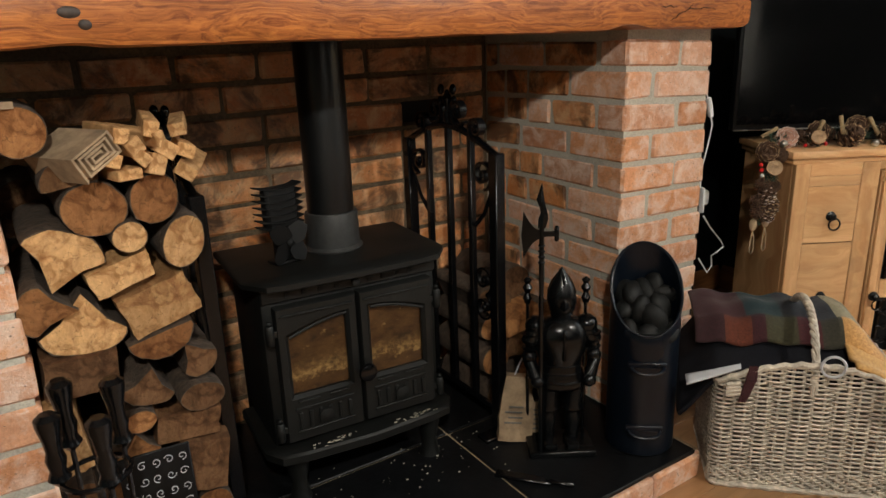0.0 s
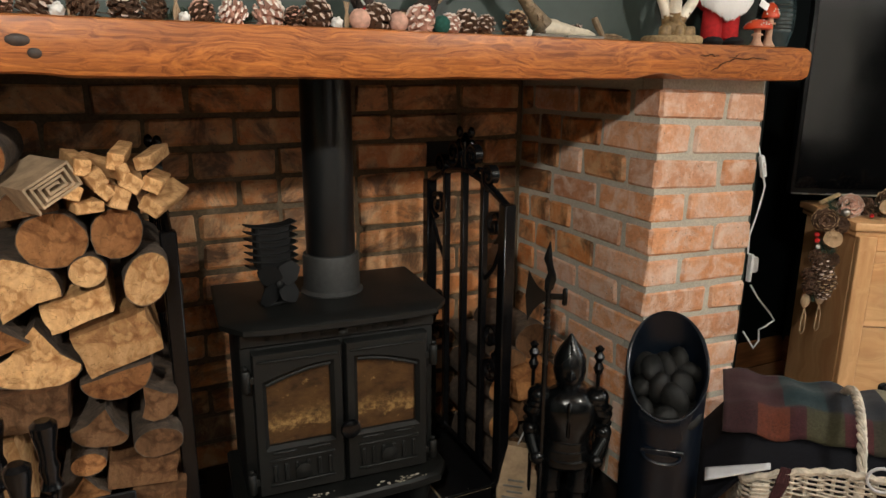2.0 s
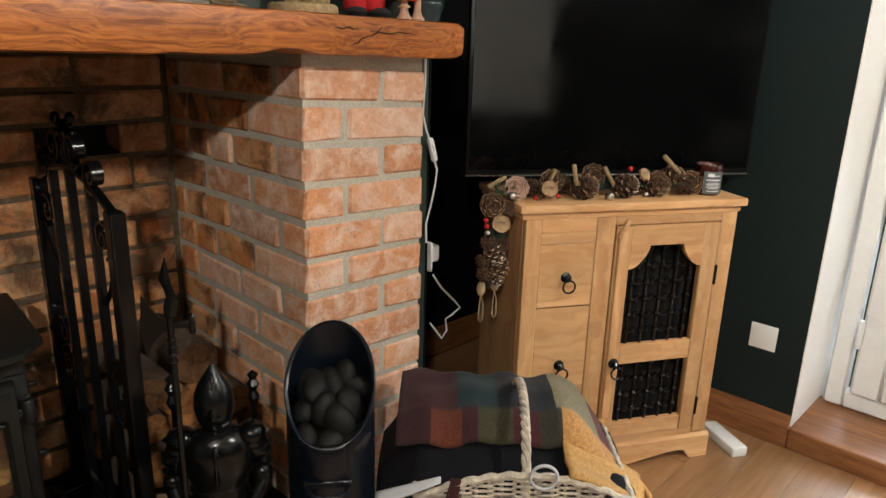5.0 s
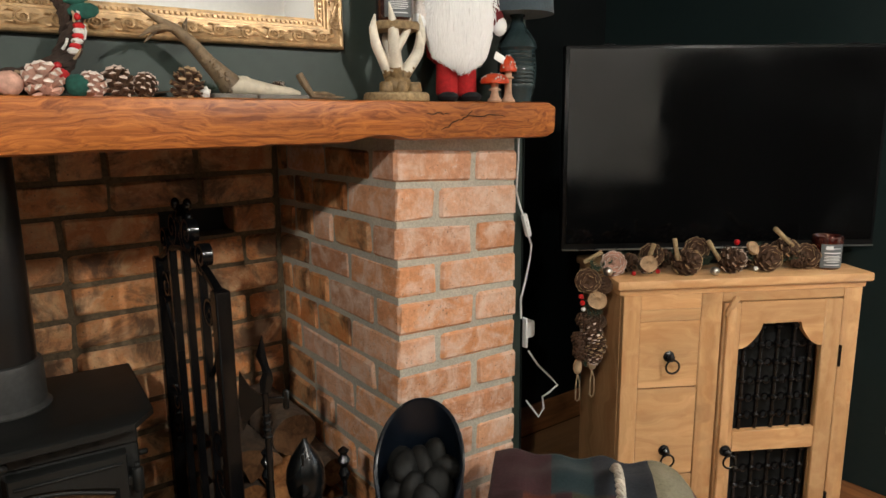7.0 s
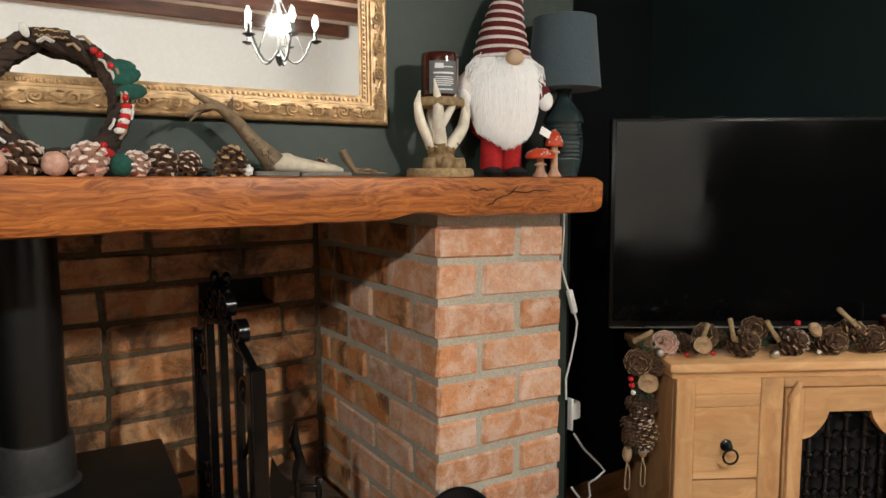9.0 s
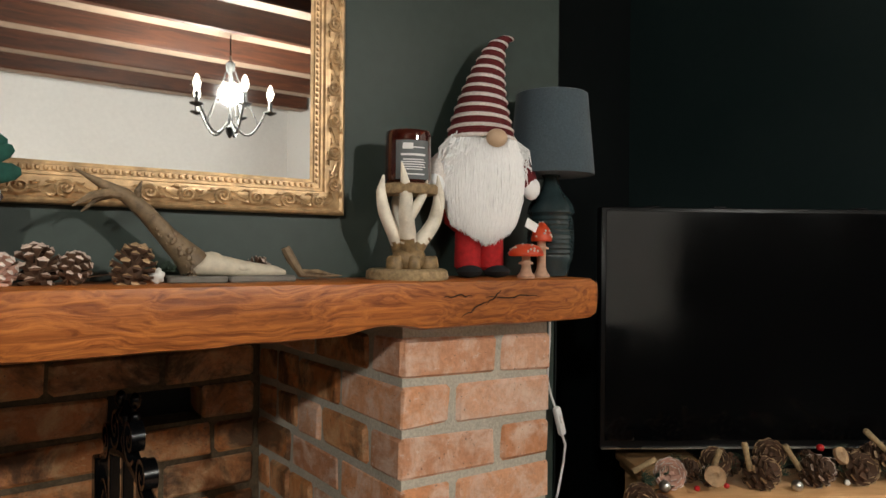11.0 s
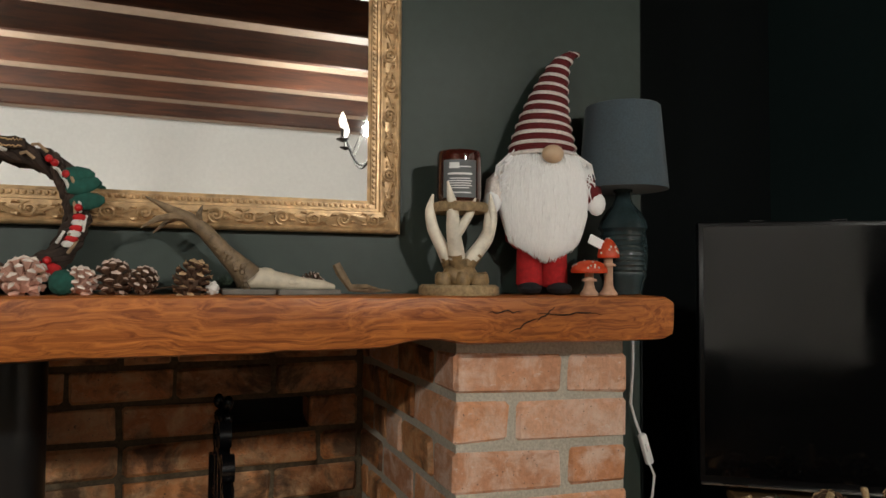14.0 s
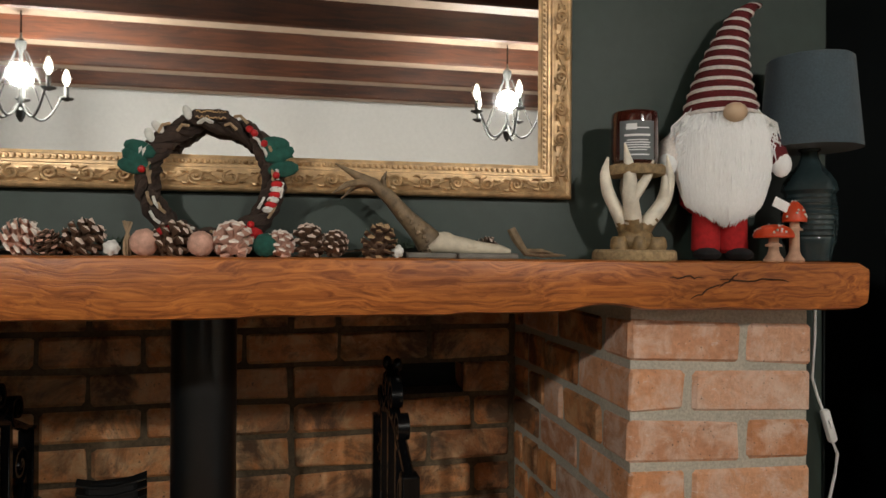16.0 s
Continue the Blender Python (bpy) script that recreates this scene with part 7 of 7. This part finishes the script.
# ---- garland and candle on the cabinet ----
CAB = pose(0.552, -0.167, 0.829, 0, 0, -30.4)
CG = "garland on the cabinet"
random.seed(31)
for x, y, z, kind, size, tip, yaw in ((0.010, 0.060, 0.034, 4, 1.35, 70, -20), (0.060, 0.085, 0.030, 1, 1.2, 50, 40), (0.125, 0.090, 0.045, 5, 1.3, 62, -30), (0.165, 0.115, 0.032, 1, 1.3, 80, 30),
                                      (0.205, 0.050, 0.032, 5, 1.45, 58, 15), (0.255, 0.100, 0.056, 5, 1.35, 75, -25), (0.268, 0.130, 0.030, 1, 1.3, 40, 10), (0.330, 0.050, 0.034, 0, 1.45, 60, 20),
                                      (0.352, 0.115, 0.034, 1, 1.2, 30, 70), (0.430, 0.055, 0.036, 5, 1.5, 78, -10), (0.452, 0.120, 0.034, 1, 1.2, 50, 20), (0.492, 0.080, 0.050, 5, 1.35, 66, 25),
                                      (0.520, 0.055, 0.028, 1, 1.15, 80, 60), (0.552, 0.070, 0.034, 5, 1.4, 70, -35), (0.095, 0.060, 0.026, 3, 1.1, 40, 0), (0.395, 0.090, 0.026, 3, 1.1, 40, 30)):
    cone(kind, CAB @ pose(x, y, z, tip, 0, yaw), "on the cabinet", CG, size)
for k in range(15):
    sprig(CAB @ pose(-0.02 + 0.042 * k, 0.060 + 0.03 * (k % 3), 0.014 + 0.020 * (k % 2), 0, random.uniform(-40, 20), random.uniform(-60, 60)), 120, 0.075, 50 + k, "on the cabinet", CG)


def slice_disc(m, r, label):
    """A dried slice with a raised rim and a puckered heart."""
    bm = bmesh.new()
    v = lathe(bm, ((r * 0.95, 0), (r, 0.003), (r * 0.94, 0.008), (r * 0.7, 0.0055), (r * 0.35, 0.007), (r * 0.1, 0.004)), 22)
    wobble(v, 0.0022, 70, r)
    return single("dried_slice", bm, SLICE, m, label, "dried slice", CG)


slice_disc(CAB @ pose(0.092, 0.030, 0.036, 75, 0, -15), 0.022, "pale dried slice tied into the cabinet garland")
slice_disc(CAB @ pose(0.382, 0.050, 0.064, 62, 0, 20), 0.019, "pale dried slice tied into the cabinet garland")
slice_disc(CAB @ pose(-0.052, 0.000, -0.046, 80, 0, -12), 0.024, "pale dried slice hanging off the cabinet")
for x, y, z, tilt, lean, ln in ((-0.070, 0.060, 0.040, 62, 0, 0.055), (0.178, 0.045, 0.040, -8, -10, 0.058), (0.300, 0.060, 0.034, -32, -5, 0.062), (0.500, 0.055, 0.066, -48, 0, 0.075), (0.100, 0.050, 0.048, 20, 0, 0.04)):
    bm = bmesh.new()
    v = lathe(bm, ((0.005, 0), (0.0066, 0.003), (0.006, ln * 0.5), (0.0068, ln - 0.003), (0.005, ln)), 10)
    wobble(v, 0.001, 90, x)
    single("cinnamon_stick", bm, BARKDISC, CAB @ pose(x, y, z, lean, tilt, 0), "pale stick tied into the garland", "stick", CG)
for x, y, z, r, mat, lab in ((-0.018, 0.022, 0.022, 0.012, SATIN, "silver bauble in the garland"), (0.272, 0.028, 0.012, 0.012, SATIN, "silver bauble in the garland"), (0.118, 0.030, 0.016, 0.006, BERRY, "red berry in the garland"),
                             (0.345, 0.060, 0.080, 0.008, BERRY, "red berry in the garland"), (0.052, 0.026, 0.014, 0.006, BERRY, "red berry in the garland"), (0.385, 0.030, 0.014, 0.006, WHITEFELT, "small white ball in the garland"),
                             (-0.094, 0.0, -0.035, 0.007, BERRY, "red berry in the hanging garland"), (-0.090, 0.002, -0.052, 0.007, BERRY, "red berry in the hanging garland"), (-0.088, -0.002, -0.068, 0.006, WHITEFELT, "small white ball in the hanging garland")):
    bm = bmesh.new()
    ball(bm, (0, 0, 0), r, 14)
    single("bauble", bm, mat, CAB @ pose(x, y, z), lab, "bauble", CG)
# its end hangs down the cabinet's flank
for x, z, kind, size, tip in ((-0.076, 0.004, 5, 1.3, 80), (-0.034, -0.010, 1, 1.1, 60), (-0.080, -0.100, 1, 1.1, 100), (-0.062, -0.130, 0, 1.2, 160), (-0.044, -0.105, 1, 1.0, 70), (-0.094, -0.150, 1, 1.0, 120),
                              (-0.050, -0.165, 5, 1.15, 170), (-0.090, -0.182, 1, 1.05, 150), (-0.054, -0.195, 0, 0.95, 170)):
    cone(kind, CAB @ pose(x, 0.006, z, tip, 0, random.uniform(-40, 40)), "hanging off the cabinet", CG, size)
for k in range(12):
    sprig(CAB @ pose(-0.066 + 0.012 * math.sin(k * 2.2), 0.014, 0.02 - 0.020 * k, 0, 75, random.uniform(-60, 60)), 120, 0.07, 80 + k, "hanging off the cabinet", CG)
bm = bmesh.new()
tube(bm, [(0.01, 0.04, 0.015), (-0.050, 0.028, 0.010), (-0.066, 0.018, -0.05), (-0.068, 0.014, -0.22)], 0.0016, 5)
single("garland_string", bm, TWIG, CAB, "brown string of the cabinet garland", "string", CG)
for x, z in ((-0.094, -0.225), (-0.056, -0.215)):
    bm = bmesh.new()
    ball(bm, (0, 0, 0), 0.018, 10, (0.7, 0.5, 1.2))
    tube(bm, [(0, 0, -0.02), (0.007, 0, -0.045), (0.007, 0, -0.088), (0.001, 0, -0.096), (-0.004, 0, -0.088), (-0.003, 0, -0.05), (0, 0, -0.02)], 0.0018, 5)
    single("tassel", bm, CARD, CAB @ pose(x, 0.012, z), "dried pod with a looped string on the garland", "tassel", CG)
candle_jar(CAB @ pose(0.612, 0.075, 0.0, 0, 0, -10), "amber glass jar candle on the wooden cabinet")

# ---- bricks of the piers and the recess, one by one ----
BRICK_MESH = {}


def brick_mesh(length, height, depth, variant, material):
    """A worn brick: chamfered, slightly out of true. Front at y = 0."""
    key = (round(length, 3), round(height, 3), round(depth, 3), variant, material.name)
    if key in BRICK_MESH:
        return BRICK_MESH[key]
    rnd = random.Random(int(key[0] * 7919 + key[2] * 1291 + variant * 131))
    hx, hz, d = length / 2, height / 2, depth
    c = 0.0055
    verts, faces = [], []
    for sx in (-1, 1):
        for sy in (0, 1):
            for sz in (-1, 1):
                px, py, pz = sx * hx, sy * d, sz * hz
                iy = 1 if sy == 0 else -1
                k = c * rnd.uniform(0.6, 1.8)
                j = [rnd.uniform(-0.0026, 0.0026) for _ in range(3)]
                verts += [(px + j[0], py + iy * k, pz - sz * k), (px - sx * k, py + j[1], pz - sz * k), (px - sx * k, py + iy * k, pz + j[2])]

    def vid(sx, sy, sz, axis):
        return (((sx + 1) // 2) * 4 + sy * 2 + (sz + 1) // 2) * 3 + axis
    for s in (-1, 1):
        faces.append([vid(s, a, b, 0) for a, b in ((0, -1), (1, -1), (1, 1), (0, 1))])
        faces.append([vid(a, b, s, 2) for a, b in ((-1, 0), (1, 0), (1, 1), (-1, 1))])
    for s in (0, 1):
        faces.append([vid(a, s, b, 1) for a, b in ((-1, -1), (1, -1), (1, 1), (-1, 1))])
    for sy in (0, 1):
        for sz in (-1, 1):
            faces.append([vid(-1, sy, sz, 1), vid(1, sy, sz, 1), vid(1, sy, sz, 2), vid(-1, sy, sz, 2)])
        for sx in (-1, 1):
            faces.append([vid(sx, sy, -1, 0), vid(sx, sy, 1, 0), vid(sx, sy, 1, 1), vid(sx, sy, -1, 1)])
    for sx in (-1, 1):
        for sz in (-1, 1):
            faces.append([vid(sx, 0, sz, 0), vid(sx, 1, sz, 0), vid(sx, 1, sz, 2), vid(sx, 0, sz, 2)])
        for sy in (0, 1):
            for sz in (-1, 1):
                faces.append([vid(sx, sy, sz, 0), vid(sx, sy, sz, 1), vid(sx, sy, sz, 2)])
    bm = bmesh.new()
    vs = [bm.verts.new(v) for v in verts]
    for f in faces:
        bm.faces.new([vs[i] for i in f])
    bmesh.ops.recalc_face_normals(bm, faces=bm.faces)
    me = bpy.data.meshes.new("brick")
    bm.to_mesh(me)
    bm.free()
    me.materials.append(material)
    BRICK_MESH[key] = me
    return me


rnd = random.Random(21)


def lay(parent, m, length, height=0.072, depth=0.10, material=BRICK):
    ob = new("brick", brick_mesh(length, height, depth, rnd.randrange(5), material))
    ob.parent = parent
    ob.matrix_parent_inverse = parent.matrix_world.inverted()
    tilt = pose(rnd.uniform(-0.001, 0.001), rnd.uniform(-0.0025, 0.0015), rnd.uniform(-0.0012, 0.0012), rnd.uniform(-0.5, 0.5), rnd.uniform(-0.35, 0.35), rnd.uniform(-0.6, 0.6))
    ob.matrix_basis = m @ tilt
    return ob


bpy.context.view_layer.update()
JOINT, LONG, SHORT = 0.012, 0.215, 0.103
FALL = -0.035
for c in range(14):
    z = TOP_COURSE - 0.036 - COURSE * c
    if z < 0.02:
        break
    odd = c % 2 == 0
    # pier front: a stretcher and a header, swapped from course to course
    if odd:
        spans = ((0.0, 0.217, SHORT), (0.231, 0.360, SHORT))
    else:
        spans = ((0.0, 0.107, LONG), (0.121, 0.360, SHORT))
    for a, b, d in spans:
        mid = (a + b) / 2
        lay(pier, pose(mid, 0, z + FALL * mid, 0, math.degrees(-math.atan(FALL)), 0), b - a, depth=min(d, 0.105 if a > 0.05 else d))
    # recess side, facing the stove
    y = (SHORT if odd else LONG) + JOINT
    cut = LONG if c % 4 in (0, 3) else LONG * 0.82
    while y < BACK_Y - 0.02:
        w = min(cut, BACK_Y - y)
        if w > 0.03:
            lay(side, pose(0, y + w / 2, z, 0, 0, 90) @ Matrix.Diagonal((1, -1, 1, 1)), w, material=SOOTBRICK if y > 0.38 or rnd.random() < 0.3 else BRICK)
        y += w + JOINT
        cut = LONG if rnd.random() < 0.72 else SHORT
    # back wall
    x = -1.47 - (0.0 if odd else 0.11)
    while x < -0.02:
        w = LONG if rnd.random() < 0.86 else SHORT
        if c == 2 and x < HOLE[0] - 0.02 < x + w + 0.06:
            w = HOLE[0] - x
        if c == 2 and HOLE[0] <= x < HOLE[1]:
            x = HOLE[1]
            continue
        a, b = max(x, -1.468), min(x + w, -0.010)
        if b - a > 0.03:
            lay(back, pose((a + b) / 2, BACK_Y, z), b - a, material=SOOTBRICK)
        x += w + (JOINT if not (c == 2 and abs(x + w - HOLE[0]) < 1e-6) else 0.0)
    # left pier, laid from its corner outwards
    x = -1.465
    w = LONG if odd else SHORT
    while x > -2.0:
        lay(left, pose(x - w / 2, 0.040, z - 0.001), w, 0.074)
        x -= w + JOINT + 0.002
        w = SHORT if w == LONG and rnd.random() < 0.35 else LONG
# brick edge of the hearth
x = -1.95
while x < 0.03:
    w = min(0.20, 0.040 - x)
    if w > 0.05:
        lay(hearth, pose(x + w / 2, -0.296, 0.0205), w - 0.008, 0.070, 0.05)
    x += 0.20
lay(hearth, pose(0.052, -0.185, 0.0205, 0, 0, 90), 0.20, 0.070, 0.05)
# floorboards
FB = {}
for r in range(24):
    y = -3.46 + 0.135 * r
    x = -3.2 - 0.37 * (r % 4)
    while x < 1.40:
        a, b = max(x, -3.2), min(x + 1.25, 1.396)
        y1 = y + 0.133
        if b - a > 0.05:
            key = round(b - a, 2)
            if key not in FB:
                bm = bmesh.new()
                box(bm, 0, 0, -0.006, b - a - 0.0006, 0.1345, 0.012, 0.0006)
                FB[key] = finish(bm, "floorboard", FLOOR, smooth=False)
            ob = new("floorboard", FB[key])
            ob.parent = bpy.data.objects["floor"]
            ob.matrix_parent_inverse = bpy.data.objects["floor"].matrix_world.inverted()
            ob.matrix_basis = pose((a + b) / 2, y + 0.0675, FLOOR_Z)
        x += 1.25
for r in range(8):
    y = -0.22 + 0.135 * r
    bm = bmesh.new()
    box(bm, 0, 0, -0.006, 1.396 - 0.085, 0.1345, 0.012, 0.0006)
    ob = new("floorboard", finish(bm, "floorboard", FLOOR, smooth=False))
    ob.parent = bpy.data.objects["floor"]
    ob.matrix_parent_inverse = bpy.data.objects["floor"].matrix_world.inverted()
    ob.matrix_basis = pose((1.396 + 0.085) / 2, y + 0.0675, FLOOR_Z)
    if y > 0.45:
        break
